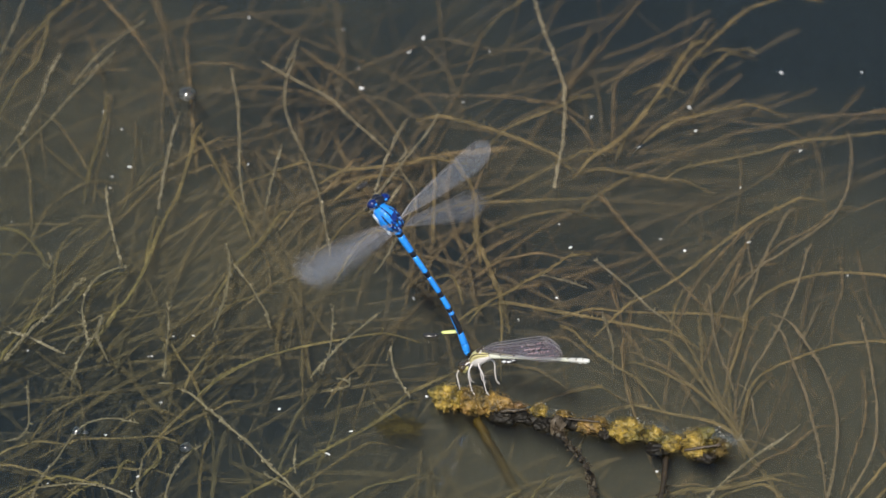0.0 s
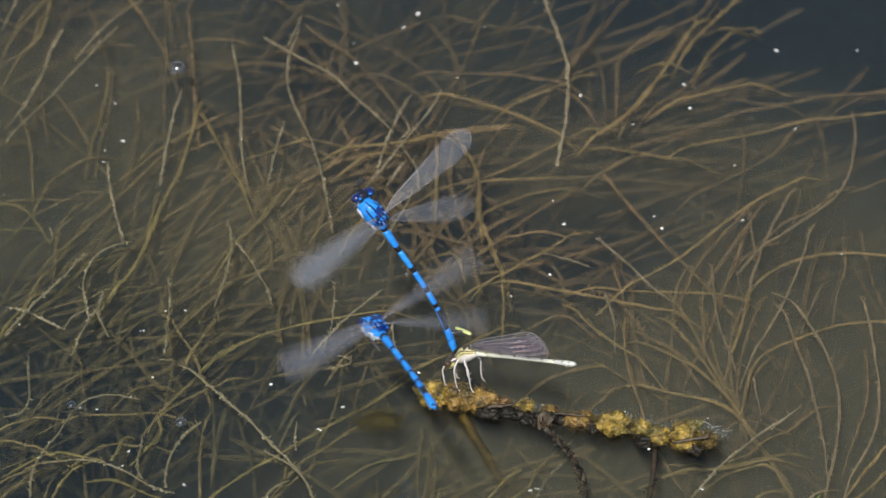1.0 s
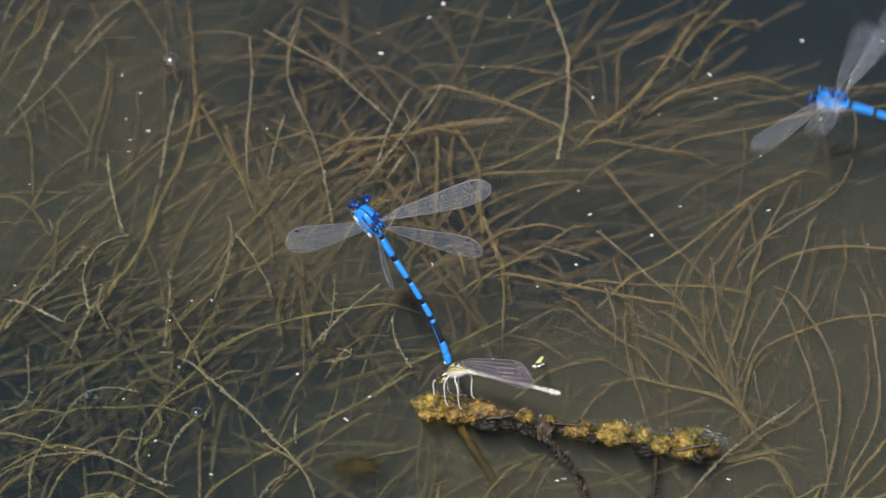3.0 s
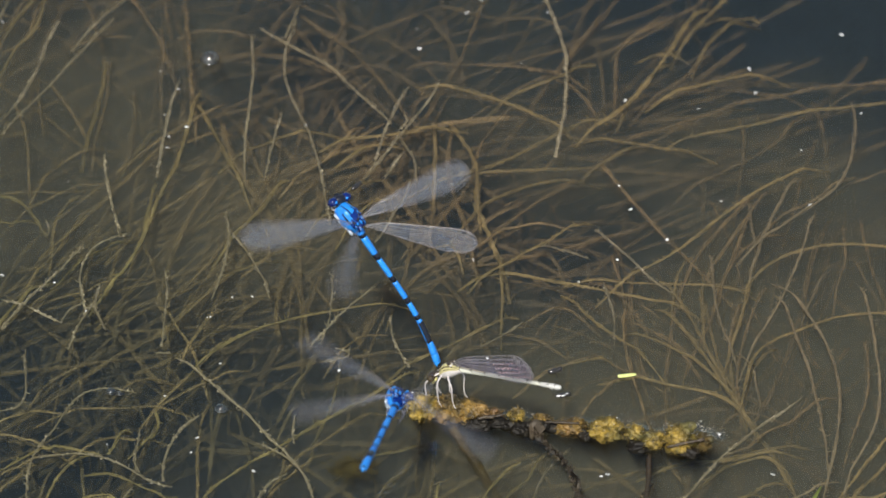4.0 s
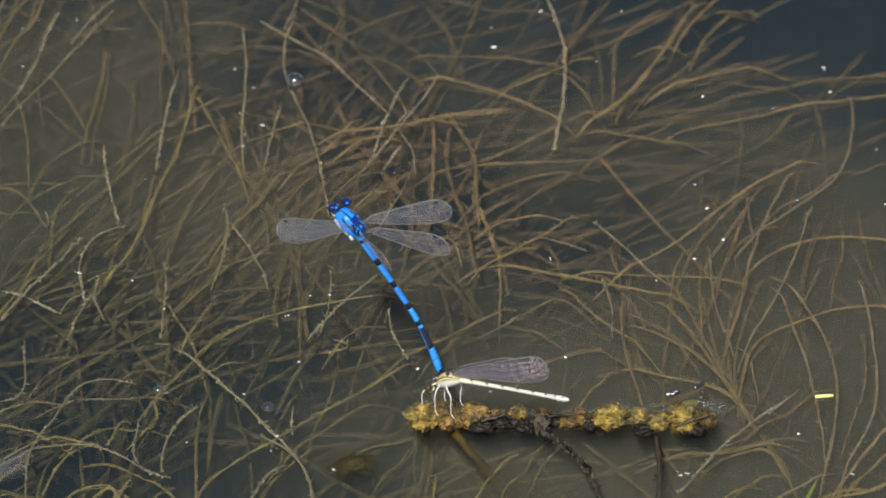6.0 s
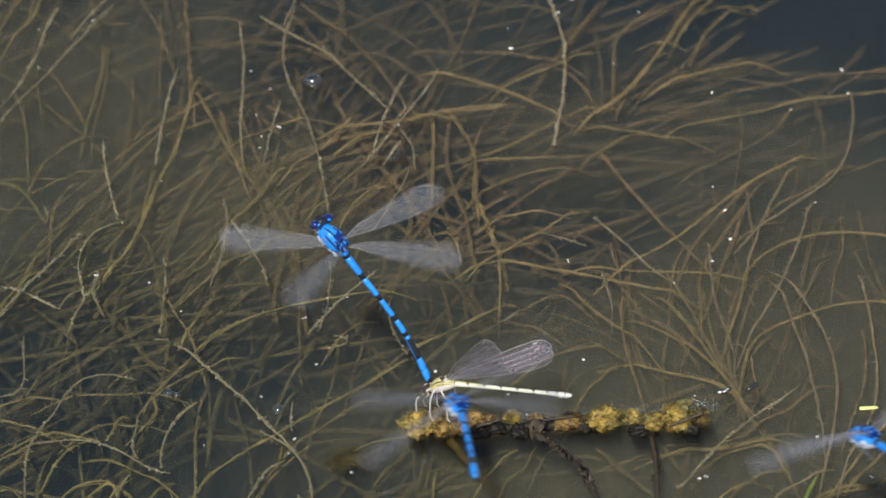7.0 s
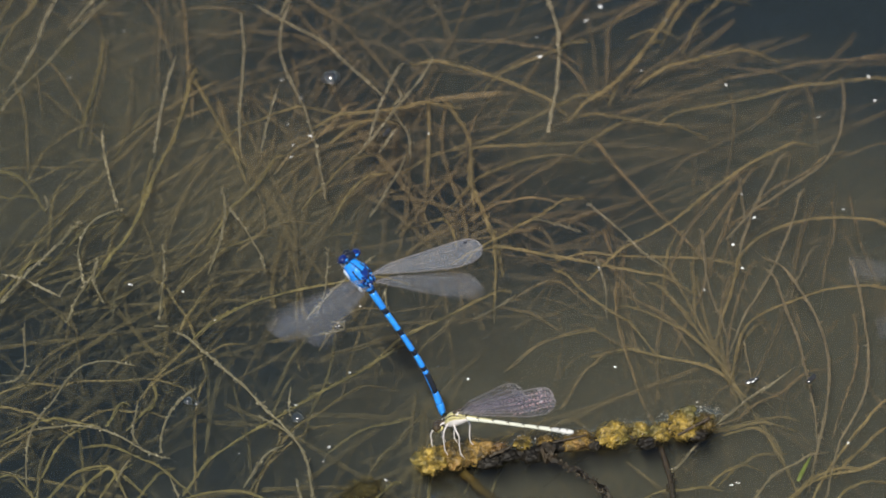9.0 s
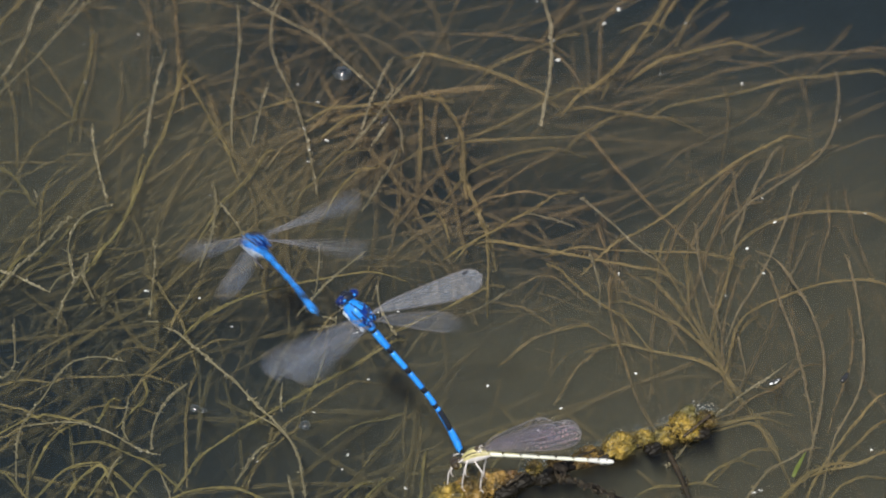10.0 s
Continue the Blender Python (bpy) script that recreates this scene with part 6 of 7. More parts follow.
def motions():
    walk(twig, [
        (0, mm(1.8, -32.54, 0, -0, -0, -15.3)),
        (0.5, mm(-0.42, -36.49, 0, -0, -0, -12.3)),
        (1, mm(-0.96, -37.37, 0, -0, -0, -13.1)),
        (1.5, mm(-1.6, -39.78, 0, -0, -0, -11)),
        (2, mm(-1.19, -40.27, 0, -0, -0, -12)),
        (2.5, mm(-0.85, -41.94, 0, -0, -0, -11.6)),
        (4, mm(-2.57, -42.63, 0, -0, -0, -9.9)),
        (4.5, mm(-0.75, -42.73, 0, -0, -0, -6.5)),
        (5, mm(-0.51, -43.11, 0, -0, -0, -4.2)),
        (5.5, mm(-1.17, -45.34, 0, -0, -0, -1.6)),
        (7, mm(-2.95, -50.04, 0, 0, -0, 3.4)),
        (7.5, mm(-2.62, -53.54, 0, 0, -0, 5.2)),
        (8, mm(-2.46, -56.93, 0, 0, -0, 7.9)),
        (8.5, mm(-1.67, -59.69, 0, 0, -0, 9.6)),
        (9, mm(-0.17, -63.01, 0, 0, -0, 12.3)),
        (9.5, mm(1.7, -66.79, 0, 0, -0, 17.8)),
        (10, mm(3.98, -73.26, 0, 0, -0, 24.7))])
    walk(female, [
        (0, mm(3.7, -29.3, 8.5, 0, 22, 148.7)),
        (0.5, mm(1.16, -33.27, 8.5, 0, 18.8, 139.7)),
        (1, mm(1.08, -34.01, 8.5, 0, 20.3, 147)),
        (1.5, mm(0.62, -35.57, 8.5, 0, 17.4, 148)),
        (2, mm(0.54, -36.84, 8.5, 0, 19.8, 145.3)),
        (2.5, mm(0.4, -39.2, 8.5, 0, 18.4, 139.9)),
        (4, mm(-1.49, -39.8, 8.5, 0, 17, 146.2)),
        (4.5, mm(-0.17, -39.81, 8.5, 0, 16.1, 151.3)),
        (5, mm(0.44, -39.53, 8.5, 0, 19.5, 155.2)),
        (5.5, mm(-0.49, -42.17, 8.5, 0, 14, 151.9)),
        (7, mm(-2.75, -47.09, 8.5, 0, 10.3, 160.6)),
        (7.5, mm(-2.4, -50.14, 8.5, 0, 8.7, 177.3)),
        (8, mm(-2.24, -54.24, 8.5, 0, 10.3, 168.4)),
        (8.5, mm(-1.34, -57.14, 8.5, 0, 11.7, 152.1)),
        (9, mm(0.34, -59.73, 8.5, 0, 16.2, 151)),
        (9.5, mm(2.2, -63.55, 8.5, 0, 28.2, 140.8)),
        (10, mm(4.48, -70.24, 8.5, 0, 4.4, 170.4))])
    walk(male, [
        (0, mm(-9.01, -24.91, 35.66, -33.4, -63.1, 163.1)),
        (0.5, mm(-14.37, -27.98, 33.98, -31.2, -56.7, 163)),
        (1, mm(-11.99, -29.18, 35.41, -32, -62, 161.8)),
        (1.5, mm(-12.7, -30.22, 35.19, -30.6, -61.2, 160.2)),
        (2, mm(-13.49, -31.07, 34.74, -29.7, -59.4, 159.6)),
        (2.5, mm(-14.55, -31.27, 33.64, -25.2, -55.6, 153.9)),
        (2.7, mm(-12.57, -32.84, 35.16, -27.3, -61.1, 155.4)),
        (3.8, mm(-14.31, -31.54, 34.49, -22.9, -58.6, 149.7)),
        (4, mm(-15.49, -30.8, 33.83, -22.3, -56.3, 149.2)),
        (4.5, mm(-16.17, -27.96, 31.35, -18.8, -48.6, 145.1)),
        (5, mm(-13.22, -30.48, 34, -21.8, -56.9, 148.4)),
        (5.5, mm(-15.45, -33.79, 33.49, -24.3, -55.1, 152.6)),
        (5.7, mm(-15.18, -32.61, 33.1, -20.5, -53.9, 147)),
        (6.8, mm(-16.7, -39.29, 34.57, -26.2, -58.8, 154.6)),
        (7, mm(-17.91, -39.49, 33.62, -26, -55.5, 155.2)),
        (7.5, mm(-16.04, -44.05, 34.87, -28.7, -59.9, 157.9)),
        (8, mm(-17.32, -47.51, 33.91, -27.7, -56.5, 157.8)),
        (8.5, mm(-15.64, -50.97, 34.5, -28.7, -58.6, 158.6)),
        (9, mm(-12.84, -53.95, 35.17, -29.3, -61.1, 158.4)),
        (9.5, mm(-12.37, -58.6, 34.61, -31.8, -58.9, 163.1)),
        (10, mm(-11.44, -63.39, 33.36, -27.8, -54.6, 158.5))])
    walk(rival, [
        (0, mm(163.22, -12.63, 32.28, -13.3, 32.8, 134.6)),
        (0.5, mm(63.22, -42.63, 22.28, -13.3, 32.8, 134.6)),
        (0.6, mm(32.48, -54.33, 21.17, -9.3, 16.2, 126.2)),
        (0.7, mm(22.95, -62.06, 21.69, -6.3, 23.7, 111.1)),
        (0.8, mm(9.89, -60.07, 21.33, -4.1, 18.5, 104.4)),
        (0.9, mm(-3.7, -54.36, 21.1, -3.8, 15.1, 103.9)),
        (1, mm(-11.57, -42.23, 20.94, -5, 13, 108.9)),
        (1.1, mm(-23.24, -53.9, 21.35, -6, 18.7, 111.5)),
        (1.2, mm(-46.08, -57.72, 21.34, -5.7, 18.7, 110.5)),
        (1.3, mm(-64.22, -25.75, 20.71, -5.6, 9.7, 111.8)),
        (1.4, mm(-62.49, -35.7, 21.25, -3.2, 17.3, 101.2)),
        (1.5, mm(-16.55, -61.19, 21.63, 7.1, 22.8, 65.4)),
        (1.6, mm(12.25, -54.38, 21.27, 4.2, 17.6, 75)),
        (1.7, mm(20.88, -62.34, 21.25, -0.8, 17.4, 92.8)),
        (1.8, mm(11.27, -57.47, 21.28, -2.5, 17.7, 98.8)),
        (1.9, mm(9.16, -60.85, 21.41, -3.4, 19.6, 102)),
        (2, mm(20.42, -51.89, 21.29, -9, 17.9, 124)),
        (2.1, mm(35.14, -42.29, 21.23, -12.1, 17.1, 141.5)),
        (2.2, mm(38.62, -20.81, 20.63, -14, 8.6, 168.2)),
        (2.3, mm(34.07, -6.47, 19.97, -14, -0.4, 175.3)),
        (2.4, mm(44.52, 17.24, 20.3, -13.8, 4.1, 166.9)),
        (2.5, mm(59.96, 44.53, 20.04, -14, 0.5, 174.6)),
        (2.6, mm(66.57, 63.23, 19.91, -13.9, -1.2, 173.1)),
        (2.7, mm(73.53, 78.8, 19.92, -13.9, -1.1, 172.8)),
        (3.5, mm(43.96, -110.98, 21.6, -0.7, 22.4, 92.3)),
        (3.8, mm(16.89, -68.2, 21.49, -2, 20.8, 96.9)),
        (3.9, mm(2.32, -62.4, 21.98, 1.3, 28.1, 86.1)),
        (4, mm(-7.73, -63.16, 21.39, 3.2, 19.3, 79)),
        (4.1, mm(-0.59, -70.8, 21.51, 1.9, 21.1, 83.5)),
        (4.2, mm(14.49, -67.66, 21.48, -3.5, 20.6, 102.1)),
        (4.3, mm(28.42, -56.55, 21.51, -4.9, 21.1, 106.8)),
        (4.4, mm(43.75, -47.06, 21.56, -5.8, 21.8, 110.1)),
        (4.5, mm(60.34, -55.07, 21.7, -8.2, 23.9, 118.2)),
        (4.6, mm(45.45, -62.23, 21.54, -9.1, 21.5, 123.2)),
        (4.7, mm(25.62, -65.53, 21.58, -8.1, 22.2, 118.9)),
        (4.8, mm(27.26, -64.27, 21.68, -7.1, 23.5, 114.4)),
        (4.9, mm(25.62, -57.95, 21.59, -7.5, 22.3, 116.1)),
        (5, mm(19.28, -50.67, 21.44, -7.6, 20.1, 117.3)),
        (5.1, mm(5.4, -57.64, 21.54, -3.3, 21.6, 101.3)),
        (5.2, mm(-9.2, -53.76, 21.24, -2.3, 17.2, 98.3)),
        (5.3, mm(-32.89, -43.93, 21.04, -3.1, 14.3, 101.4)),
        (5.4, mm(-62.63, -44.48, 21.28, -2.7, 17.8, 99.7)),
        (5.5, mm(-106.77, -45.65, 21.23, -3.3, 17.1, 101.9)),
        (5.8, mm(-118.79, -70.13, 21.35, -4.6, 18.7, 106.1)),
        (6.5, mm(40.03, -108.7, 21.56, -2.9, 21.8, 99.9)),
        (6.8, mm(20.9, -70.16, 21.25, -2.7, 17.3, 99.6)),
        (6.9, mm(18.79, -72.85, 21.39, -1.3, 19.4, 94.4)),
        (7, mm(2.89, -67.79, 21.41, -1.4, 19.6, 94.8)),
        (7.1, mm(-4.18, -79.54, 21.53, -0.4, 21.3, 91.2)),
        (7.2, mm(5.03, -75.08, 21.47, -0.8, 20.5, 92.6)),
        (7.3, mm(-2.99, -59.72, 21.16, -2.9, 16, 100.3)),
        (7.4, mm(-28.1, -42.77, 20.95, -6, 13, 112.7)),
        (7.5, mm(-67.08, -38.02, 21.18, -7.6, 16.4, 118.4)),
        (7.6, mm(-91, -41.18, 21.39, -7.7, 19.3, 118)),
        (7.9, mm(-65.94, -110.84, 21.58, -1.8, 22.2, 96.1)),
        (8.1, mm(-45.57, -88.53, 21.51, -1.3, 21, 94.4)),
        (8.3, mm(34.85, -103.86, 21.86, -2.5, 26.3, 98)),
        (8.4, mm(24.66, -82.16, 21.48, -4.6, 20.7, 106)),
        (8.5, mm(10.45, -86.02, 21.73, -4, 24.3, 103)),
        (8.6, mm(5.18, -79.79, 21.67, -4, 23.5, 103.3)),
        (8.7, mm(11.58, -61.5, 21.14, -4, 15.7, 104.6)),
        (8.8, mm(46.07, -46.41, 21.02, -2.6, 14.1, 99.5)),
        (8.9, mm(77.56, -34.31, 21.42, -3.7, 19.8, 102.8)),
        (9.1, mm(92.88, -58.14, 21.89, -6.7, 26.7, 111.7)),
        (9.2, mm(81.12, -73.17, 21.76, -9.6, 24.8, 123.7)),
        (9.3, mm(44.96, -82.52, 21.59, -11.7, 22.2, 135.1)),
        (9.4, mm(30.85, -80.01, 21.52, -9.3, 21.2, 124.3)),
        (9.5, mm(23.13, -79.12, 21.17, -7.2, 16.1, 116.8)),
        (9.6, mm(16.14, -95.2, 21.5, -2.7, 20.9, 99.3)),
        (9.7, mm(12.78, -84.7, 21.62, -3.1, 22.7, 100.2)),
        (9.8, mm(12.05, -70.72, 21.27, -4.4, 17.7, 105.6)),
        (9.9, mm(-6.41, -53.62, 21.3, -4.7, 18.1, 106.8)),
        (10, mm(-29.37, -31.05, 21.22, -5.4, 16.9, 109.7))])
    walk(second_rival, [
        (0, mm(206.61, -104.06, 25.62, -6.7, 22.8, 113.2)),
        (6.8, mm(86.61, -84.06, 25.62, -6.7, 22.8, 113.2)),
        (7, mm(70, -80.06, 25.49, -6.9, 20.7, 114.5)),
        (7.1, mm(51.64, -81.57, 25.51, -7.1, 21.1, 115)),
        (7.2, mm(31.77, -85.24, 25.86, -5, 26.3, 106.1)),
        (7.3, mm(30.47, -96.4, 25.76, -5.1, 24.7, 106.9)),
        (7.4, mm(37.75, -92.51, 25.62, -5.6, 22.6, 108.9)),
        (7.5, mm(44.81, -80.91, 25.28, -7, 17.7, 115.5)),
        (7.6, mm(34.71, -69.8, 25.53, -7.6, 21.3, 117)),
        (7.7, mm(24.44, -70.9, 25.36, -7.3, 18.9, 116.6)),
        (7.8, mm(8.12, -77.19, 25.33, -6.1, 18.5, 111.9)),
        (7.9, mm(-25.33, -62.82, 24.94, -7.1, 12.9, 117.5)),
        (8, mm(-72.08, -61.41, 24.81, -7, 11.1, 117.4)),
        (8.1, mm(-94.14, -37.7, 25.01, -7.1, 13.9, 117.2)),
        (8.25, mm(-107.28, 64.36, 24.75, -5.9, 10.3, 113.1)),
        (8.4, mm(-75.77, 55.95, 24.75, -4.5, 10.3, 107.3)),
        (8.7, mm(-88, 111.91, 24.65, -5.1, 9, 109.8)),
        (8.9, mm(-74.52, 100.4, 24.7, -5, 9.6, 109.2)),
        (9.1, mm(-62.31, 53.08, 24.72, -4.5, 9.8, 107.2)),
        (9.2, mm(-43.56, 25.49, 24.89, -4.6, 12.2, 107.4)),
        (9.3, mm(-30.38, 18.42, 25.1, -4.9, 15.2, 108.1)),
        (9.4, mm(-39.1, 5.98, 24.85, -3.7, 11.7, 103.9)),
        (9.5, mm(-62.68, -42.98, 25.2, -5, 16.6, 108.1)),
        (9.6, mm(-78.46, -75.65, 25.31, -5.3, 18.1, 108.9)),
        (9.7, mm(-78.1, -77.9, 25.32, -5.3, 18.3, 108.8)),
        (9.8, mm(-68, -66.07, 25.05, -4.6, 14.5, 106.9)),
        (9.9, mm(-29.99, -91.16, 25.82, 2.6, 25.7, 81.6)),
        (10, mm(-14.69, -118.27, 25.62, 1.2, 22.6, 85.9))])
    beat(male_wings[0], (-0.3, -0.8, 1.5), [(0, -79, 13), (0.5, -108, 29), (1, -73, 15), (1.5, -94, -16), (2, -89, 23), (2.5, -90, -4), (4, -89, 27), (4.5, -83, 20), (5, -89, 22), (5.5, -98, 25), (7, -77, 48), (7.5, -103, 28), (8, -83, 20), (8.5, -102, 35), (9, -95, 41), (9.5, -80, 43), (10, -99, 38)], 55, {0.5: -12, 8.5: -26, 9: -41, 10: -37}, 1.0)
    beat(male_wings[1], (-1.9, -0.8, 1.5), [(0, -53, 63), (0.5, -131, 53), (1, -62, 67), (1.5, -119, 32), (2, -51, 68), (2.5, -124, 29), (4, -128, 33), (4.5, -128, 24), (5, -127, 29), (5.5, -132, 38), (7, -128, 40), (7.5, -109, 52), (8, -44, 65), (8.5, -121, 52), (9, -111, 56), (9.5, -52, 80), (10, -99, 77)], 55, {4.0: 0, 4.5: 0, 5.0: 0, 5.5: 0}, 0.8)
    beat(male_wings[2], (-0.3, 0.8, 1.5), [(0, 74, -4), (0.5, 45, 14), (1, 77, 7), (1.5, 48, -10), (2, 70, 0), (2.5, 55, -27), (4, 59, -8), (4.5, 68, 0), (5, 70, 41), (5.5, 54, -2), (7, 45, -27), (7.5, 71, 26), (8, 40, 1), (8.5, 48, 29), (9, 73, 5), (9.5, 38, 8), (10, 70, -2)], 55)
    beat(male_wings[3], (-1.9, 0.8, 1.5), [(0, 73, -2), (0.5, 71, 24), (1, 78, 0), (1.5, 73, 12), (2, 72, -10), (2.5, 84, 20), (4, 93, 44), (4.5, 115, 53), (5, 103, 62), (5.5, 95, 55), (7, 74, 29), (7.5, 75, 43), (8, 67, -17), (8.5, 76, 18), (9, 72, 23), (9.5, 63, -30), (10, 69, 13)], 55)
    beat(rival_wings[0], (-0.3, -0.8, 1.5), [(0, -72, 20), (1, -83, 18), (1.5, -109, 51), (2, -120, -7), (2.5, 129, 68), (3, -72, -5), (4, -110, -14), (4.5, -66, -14), (5, -71, 19), (6, -72, 35), (6.5, -72, 5), (7, -112, 36), (7.5, -71, -28), (8.5, -77, -7), (9, -72, 25), (9.5, -82, -17), (10, -72, -3)], 55)
    beat(rival_wings[1], (-1.9, -0.8, 1.5), [(0, -102, -5), (1, -83, -18), (1.5, -119, 26), (2, -109, -41), (2.5, 101, 37), (3, -102, 35), (4, -155, 27), (4.5, -63, -30), (5, -70, -13), (6, -102, 5), (6.5, -102, 25), (7, -125, 8), (7.5, -80, -28), (8.5, -164, -5), (9, -102, 0), (9.5, -77, 1), (10, -82, -26)], 55)
    beat(rival_wings[2], (-0.3, 0.8, 1.5), [(0, 72, 35), (1, 105, 4), (1.5, 103, -11), (2, 148, 7), (2.5, 59, 11), (3, 72, 5), (4, 115, 31), (4.5, 144, 9), (5, 125, 7), (6, 72, 25), (6.5, 72, 0), (7, 112, 14), (7.5, 132, -8), (8.5, 121, 13), (9, 72, 20), (9.5, 116, 2), (10, 125, 23)], 55)
    beat(rival_wings[3], (-1.9, 0.8, 1.5), [(0, 102, 5), (1, 105, -1), (1.5, -176, 8), (2, 156, 7), (2.5, 56, 7), (3, 102, 25), (4, 74, -25), (4.5, 152, -15), (5, 130, 8), (6, 102, 0), (6.5, 102, 20), (7, 87, -31), (7.5, 137, 6), (8.5, 131, 11), (9, 102, -5), (9.5, 111, 7), (10, 142, 1)], 55)
    beat(second_wings[0], (-0.3, -0.8, 1.5), [(0, -72, 20), (3, -72, -5), (6, -72, 35), (7, -72, 5), (7.5, -64, -8), (8, -92, 5), (9, -72, 25), (9.5, -81, 1), (10, -72, 0)], 55)
    beat(second_wings[1], (-1.9, -0.8, 1.5), [(0, -102, -5), (3, -102, 35), (6, -102, 5), (7, -102, 25), (7.5, -105, -23), (8, -83, -33), (9, -102, 0), (9.5, -69, -24), (10, -102, 20)], 55)
    beat(second_wings[2], (-0.3, 0.8, 1.5), [(0, 72, 35), (3, 72, 5), (6, 72, 25), (7, 72, 0), (7.5, 103, -2), (8, 110, 13), (9, 72, 20), (9.5, 134, 19), (10, 72, -5)], 55)
    beat(second_wings[3], (-1.9, 0.8, 1.5), [(0, 102, 5), (3, 102, 25), (6, 102, 0), (7, 102, 20), (7.5, 117, 6), (8, 118, 11), (9, 102, -5), (9.5, 135, 14), (10, 102, 35)], 55)
    near = [(0, 176, 13), (0.5, 178, 11), (1, 177, 15), (1.5, 175, 13), (2, 178, 12), (2.5, 176, 12), (4, 176, 14), (4.5, 174, 15), (5, 169, 18), (5.5, 173, 17), (7, -147, 9), (7.5, 177, 25), (8, -166, 21), (8.5, -162, 20), (9, -166, 15), (9.5, -144, 4), (10, 178, 28)]
    far = [(0, 172, 15), (0.5, 173, 14), (1, 173, 18), (1.5, 171, 16), (2, 173, 15), (2.5, 172, 15), (4, 172, 17), (4.5, 170, 18), (5, 166, 21), (5.5, 169, 21), (7, 155, 48), (7.5, 166, 49), (8, 166, 61), (8.5, 171, 55), (9, 169, 33), (9.5, -165, 30), (10, 156, 43)]
    for w, base, rows, lift in ((female_wings[0], (-4.3, 0.45, 1.35), near, 0), (female_wings[1], (-4.9, 0.45, 1.2), near, -3),
                                (female_wings[2], (-4.3, -0.45, 1.35), far, 0), (female_wings[3], (-4.9, -0.45, 1.2), far, -3)):
        poses = []
        for t, az, el in rows:
            a, e = radians(az), radians(el + lift - 1.5)
            span = Vector((math.cos(e) * math.cos(a), math.cos(e) * math.sin(a), math.sin(e)))
            lean = max(0.0, min(1.0, t - 6.0)) if rows is near else 0.0
            lead = Vector((0.35, -0.85 * lean, 1))
            lead = lead - span * span.dot(lead)
            lead.normalize()
            poses.append((t, Matrix.Translation(Vector(base) * MM) @ Matrix((span, lead, span.cross(lead))).transposed().to_4x4()))
        walk(w, poses)
    drifting(bubble, [(0, -47.2, 54.6), (2.5, -51.0, 55.6), (3.8, -46.2, 55.5), (4, -42.8, 55.6), (4.5, -39.3, 53.1), (5, -33.8, 50.7), (5.5, -29.7, 48.4), (7, -23.6, 45.4), (7.5, -22.5, 44.3), (8, -21.5, 43.7), (8.5, -20.4, 43.3), (9, -19.6, 42.8), (9.5, -17.7, 42.9), (10, -15.9, 42.1)], 1)
    # one loose stem leans to and fro about its foot
    walk(leaning, [(t, mm(-35.8, 23.7, 0, 0, 0, turn) @ mm(35.8, -23.7, 0)) for t, turn in [(0, 2.6), (0.5, 3.3), (1, 3.0), (1.5, 3.1), (2, 2.0), (2.5, 0.2), (4, -2.7), (4.5, -2.8), (5, -2.7), (5.5, -1.6), (7, 0.0), (7.5, -0.7), (8.5, -0.8), (9, -1.0), (9.5, -2.1), (10, -2.6)]])
    # the plant bit turns once as it is stirred, then lies still
    def swung(t):
        turns = ((0, 0), (0.5, -18), (1.0, -38), (1.5, -60), (2.0, -86), (2.5, -96), (4.0, -176), (10.0, -184))
        for (t0, a0), (t1, a1) in zip(turns, turns[1:]):
            if t <= t1:
                return a0 + (a1 - a0) * (t - t0) / (t1 - t0)
        return turns[-1][1]
    walk(bit, [(t, mm(x, y, 0.2, 0, 0, swung(t))) for t, x, y in [(0, 1.1, -13.6), (0.5, 2.1, -16.6), (1, 3.0, -19.2), (1.5, 4.6, -21.7), (2, 7.4, -23.4), (2.5, 11.1, -26.4), (4, 31.5, -33.1), (4.5, 41.8, -33.8), (5, 50.9, -35.1), (5.5, 59.3, -37.9), (7, 73.0, -44.8), (7.5, 75.5, -46.8), (8, 78.0, -48.7), (10, 84.7, -53.2)]])
    drifting(fly, [(0, -2.6, -14.7), (0.5, 0.1, -19.3), (1.5, 2.3, -20.3), (2.5, 5.9, -25.8), (4, 18.9, -32.0), (4.5, 27.2, -33.2), (5, 33.5, -34.5), (5.5, 39.1, -36.6), (7, 53.1, -39.6), (7.5, 58.0, -40.3), (8, 60.6, -41.5), (8.5, 62.2, -41.8), (9, 64.5, -41.9), (9.5, 67.3, -41.4), (10, 71.1, -43.0)], 6)
    walk(scrap, [(t, mm(x, y, -6, 0, 0, 3 * t)) for t, x, y in [(0, -8.5, -31.7), (0.5, -14.6, -38.3), (1, -12.1, -35.7), (1.5, -12.8, -39.0), (2, -13.5, -41.3), (2.5, -15.3, -47.9), (4, -16.1, -49.9), (4.5, -15.3, -49.9), (5, -12.5, -45.7), (5.5, -16.0, -51.1), (7, -16.5, -51.1), (7.5, -16.5, -52.4), (8, -17.6, -57.8), (8.5, -15.5, -61.6), (9, -13.7, -63.1), (9.5, -11.8, -67.0), (10, -9.5, -73.2)]])
    drifting(midge, [(0, -14.8, 27.1), (2.5, -16.3, 17.2), (4, -15.7, 18.3), (4.5, -13.3, 19.9), (5, -9.8, 19.8), (5.5, -8.2, 19.8), (7, -8.2, 23.2), (7.5, -8.2, 23.9), (8, -8.3, 24.9), (8.5, -8.9, 25.7), (9, -9.3, 26.4), (9.5, -9.1, 28.0), (10, -8.3, 28.1)], 2, 40)
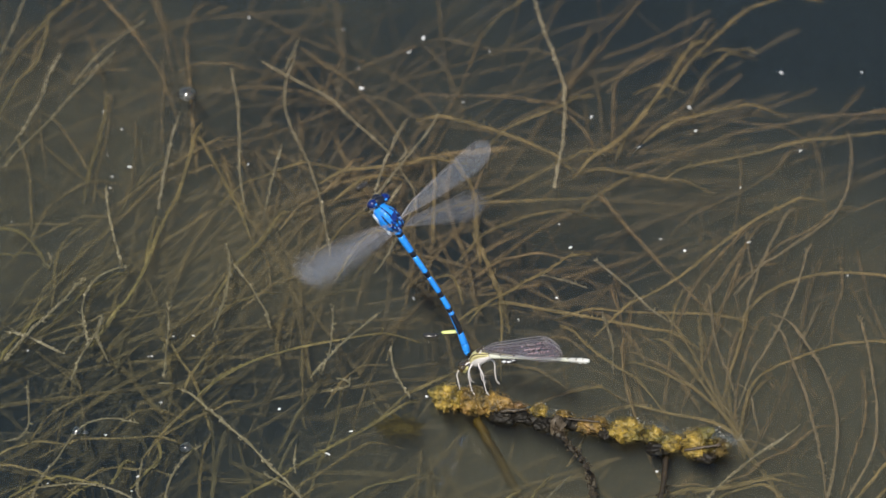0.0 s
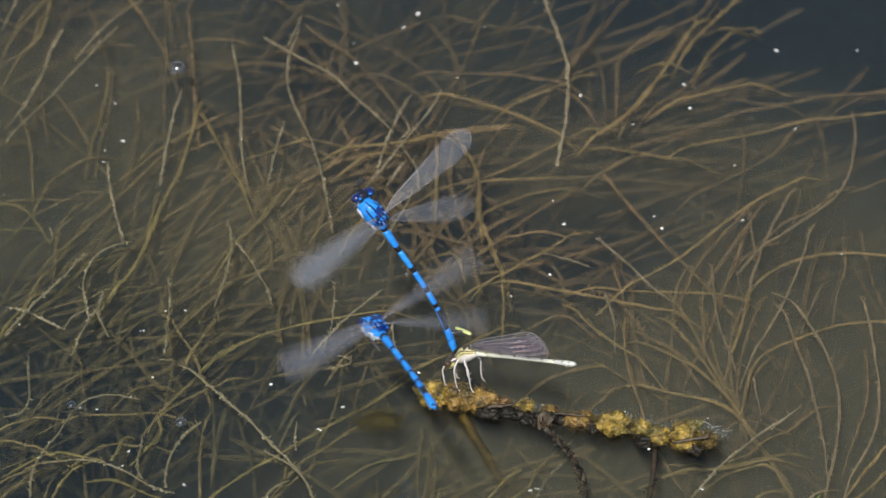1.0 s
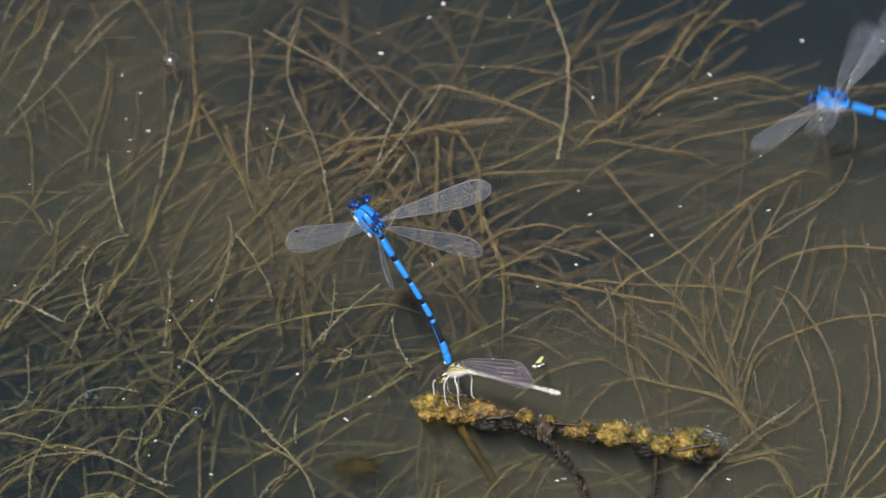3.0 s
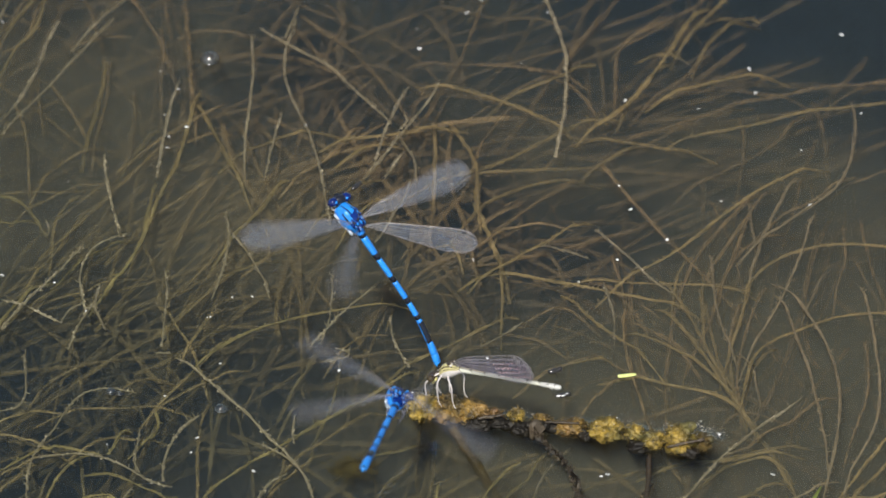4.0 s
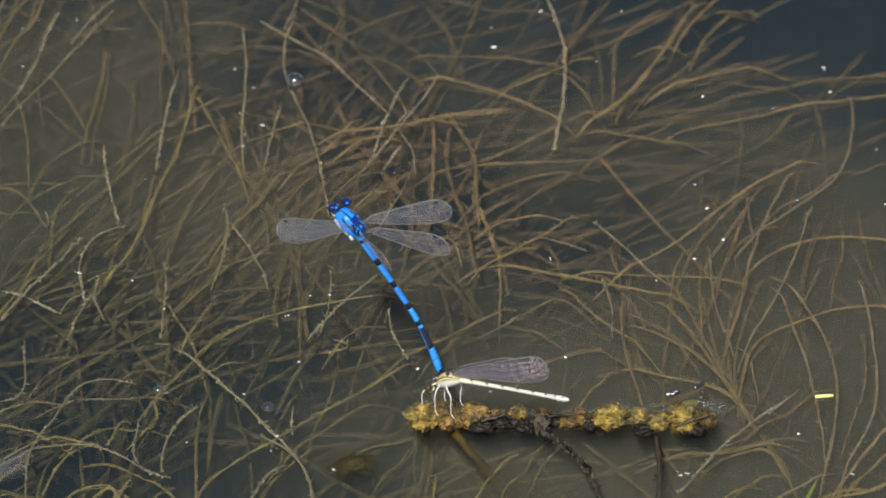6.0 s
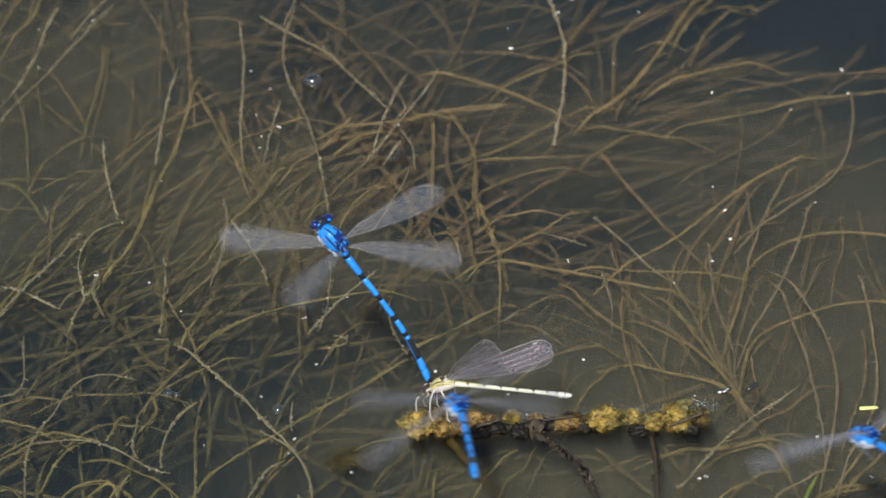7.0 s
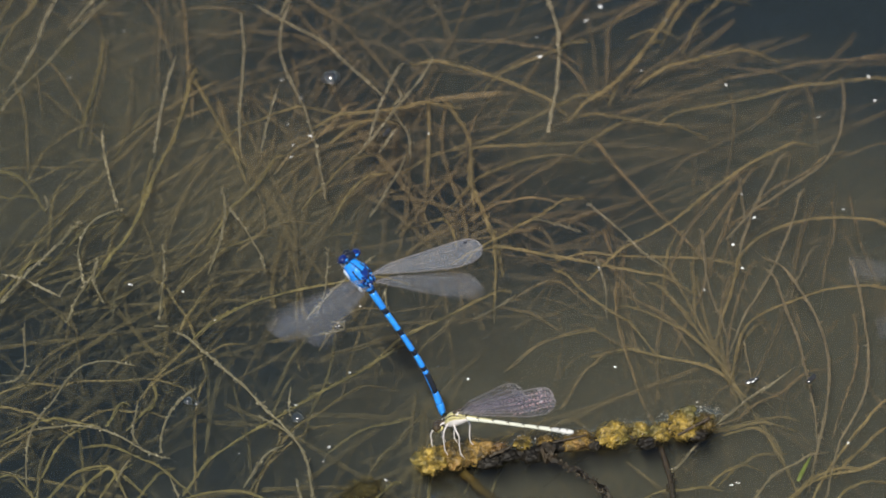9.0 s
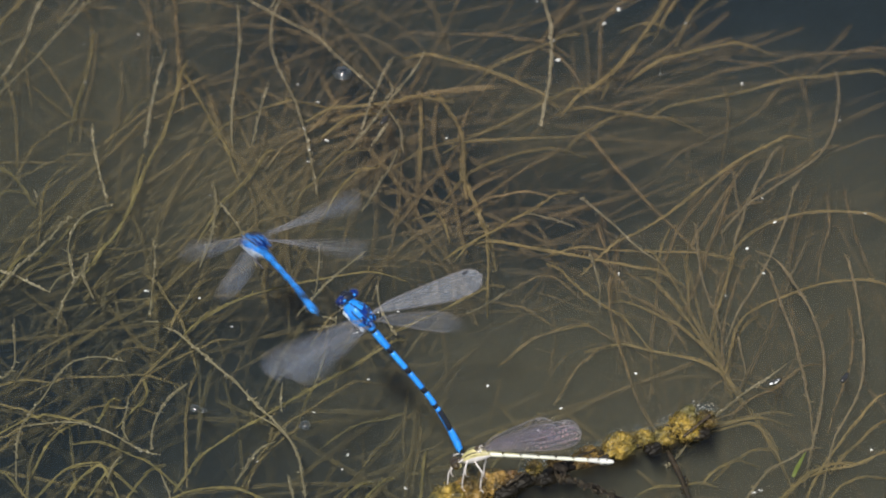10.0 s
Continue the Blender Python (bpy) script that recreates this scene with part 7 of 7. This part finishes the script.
    drifting(moth, [(0, 11.2, -21.7), (2.5, 15.7, -26.4), (4, 20.2, -38.3), (4.5, 25.0, -39.2), (5, 26.7, -40.4), (5.5, 32.6, -39.8), (7, 48.2, -40.5), (7.5, 49.7, -41.0), (8, 51.6, -41.9), (8.5, 52.3, -41.8), (9, 54.2, -42.2), (9.5, 56.2, -42.0), (10, 59.0, -43.8)], 3)
    drifting(marked_specks[0], [(0, -15.1, 56.3), (0.5, -16.2, 56.1), (1, -16.6, 56.9), (1.5, -17.1, 57.2), (2, -16.4, 58.0), (2.5, -14.8, 57.4), (4, -4.6, 58.6), (4.5, -0.1, 58.9), (5, 5.0, 58.5), (5.5, 7.6, 57.4), (7, 12.4, 54.9), (7.5, 14.1, 52.8), (8, 15.5, 51.4), (8.5, 17.2, 49.7), (9, 18.7, 48.9), (9.5, 21.0, 47.9), (10, 23.3, 45.9)], 4)
    drifting(marked_specks[1], [(0, 27.5, 47.2), (1, 24.9, 47.2), (2.5, 25.7, 45.3), (4, 33.2, 43.2), (4.5, 38.2, 42.7), (5, 43.1, 42.3), (5.5, 46.0, 42.2), (7, 49.2, 42.0), (7.5, 50.3, 41.0), (8, 51.5, 40.5), (8.5, 52.2, 39.8), (9, 53.1, 40.4), (9.5, 54.8, 40.3), (10, 57.0, 38.8)], 4)
    drifting(marked_specks[2], [(0, 42.9, 8.5), (0.5, 40.5, 8.4), (1, 38.4, 8.9), (1.5, 36.7, 8.3), (2, 35.7, 7.6), (2.5, 36.1, 6.3), (4, 39.3, 3.4), (4.5, 44.1, 2.9), (5, 47.2, 2.3), (5.5, 48.6, 1.6), (7, 50.8, 0.2), (7.5, 51.2, -1.5), (8, 51.9, -2.9), (8.5, 51.9, -4.2), (9, 52.4, -5.4), (9.5, 53.4, -5.7), (10, 55.8, -8.1)], 4)
    flow = [(0, -22.7, -1.1), (0.5, -23.8, -1.4), (1, -24.3, -0.6), (1.5, -24.7, -0.2), (2, -24.0, 0.6), (2.5, -22.4, -0.0), (4, -12.2, 1.2), (4.5, -7.7, 1.5), (5, -2.6, 1.1), (5.5, 0.0, 0.0), (7, 4.8, -2.5), (7.5, 6.5, -4.6), (8, 7.9, -6.0), (8.5, 9.6, -7.7), (9, 11.1, -8.5), (9.5, 13.4, -9.5), (10, 15.7, -11.5)]
    for k, (ob, x, y) in enumerate(carried):
        drifting(ob, [(t, x / 10 + dx, y / 10 + dy) for t, dx, dy in flow], (k % 7) - 3)
    drifting(ring_bubble, [(t, dx * 0.6 - 31.0, dy - 42.5) for t, dx, dy in flow])
    drifting(ring_bubble_far, [(t, dx * 0.6 - 50.0, dy - 38.0) for t, dx, dy in flow])


motions()
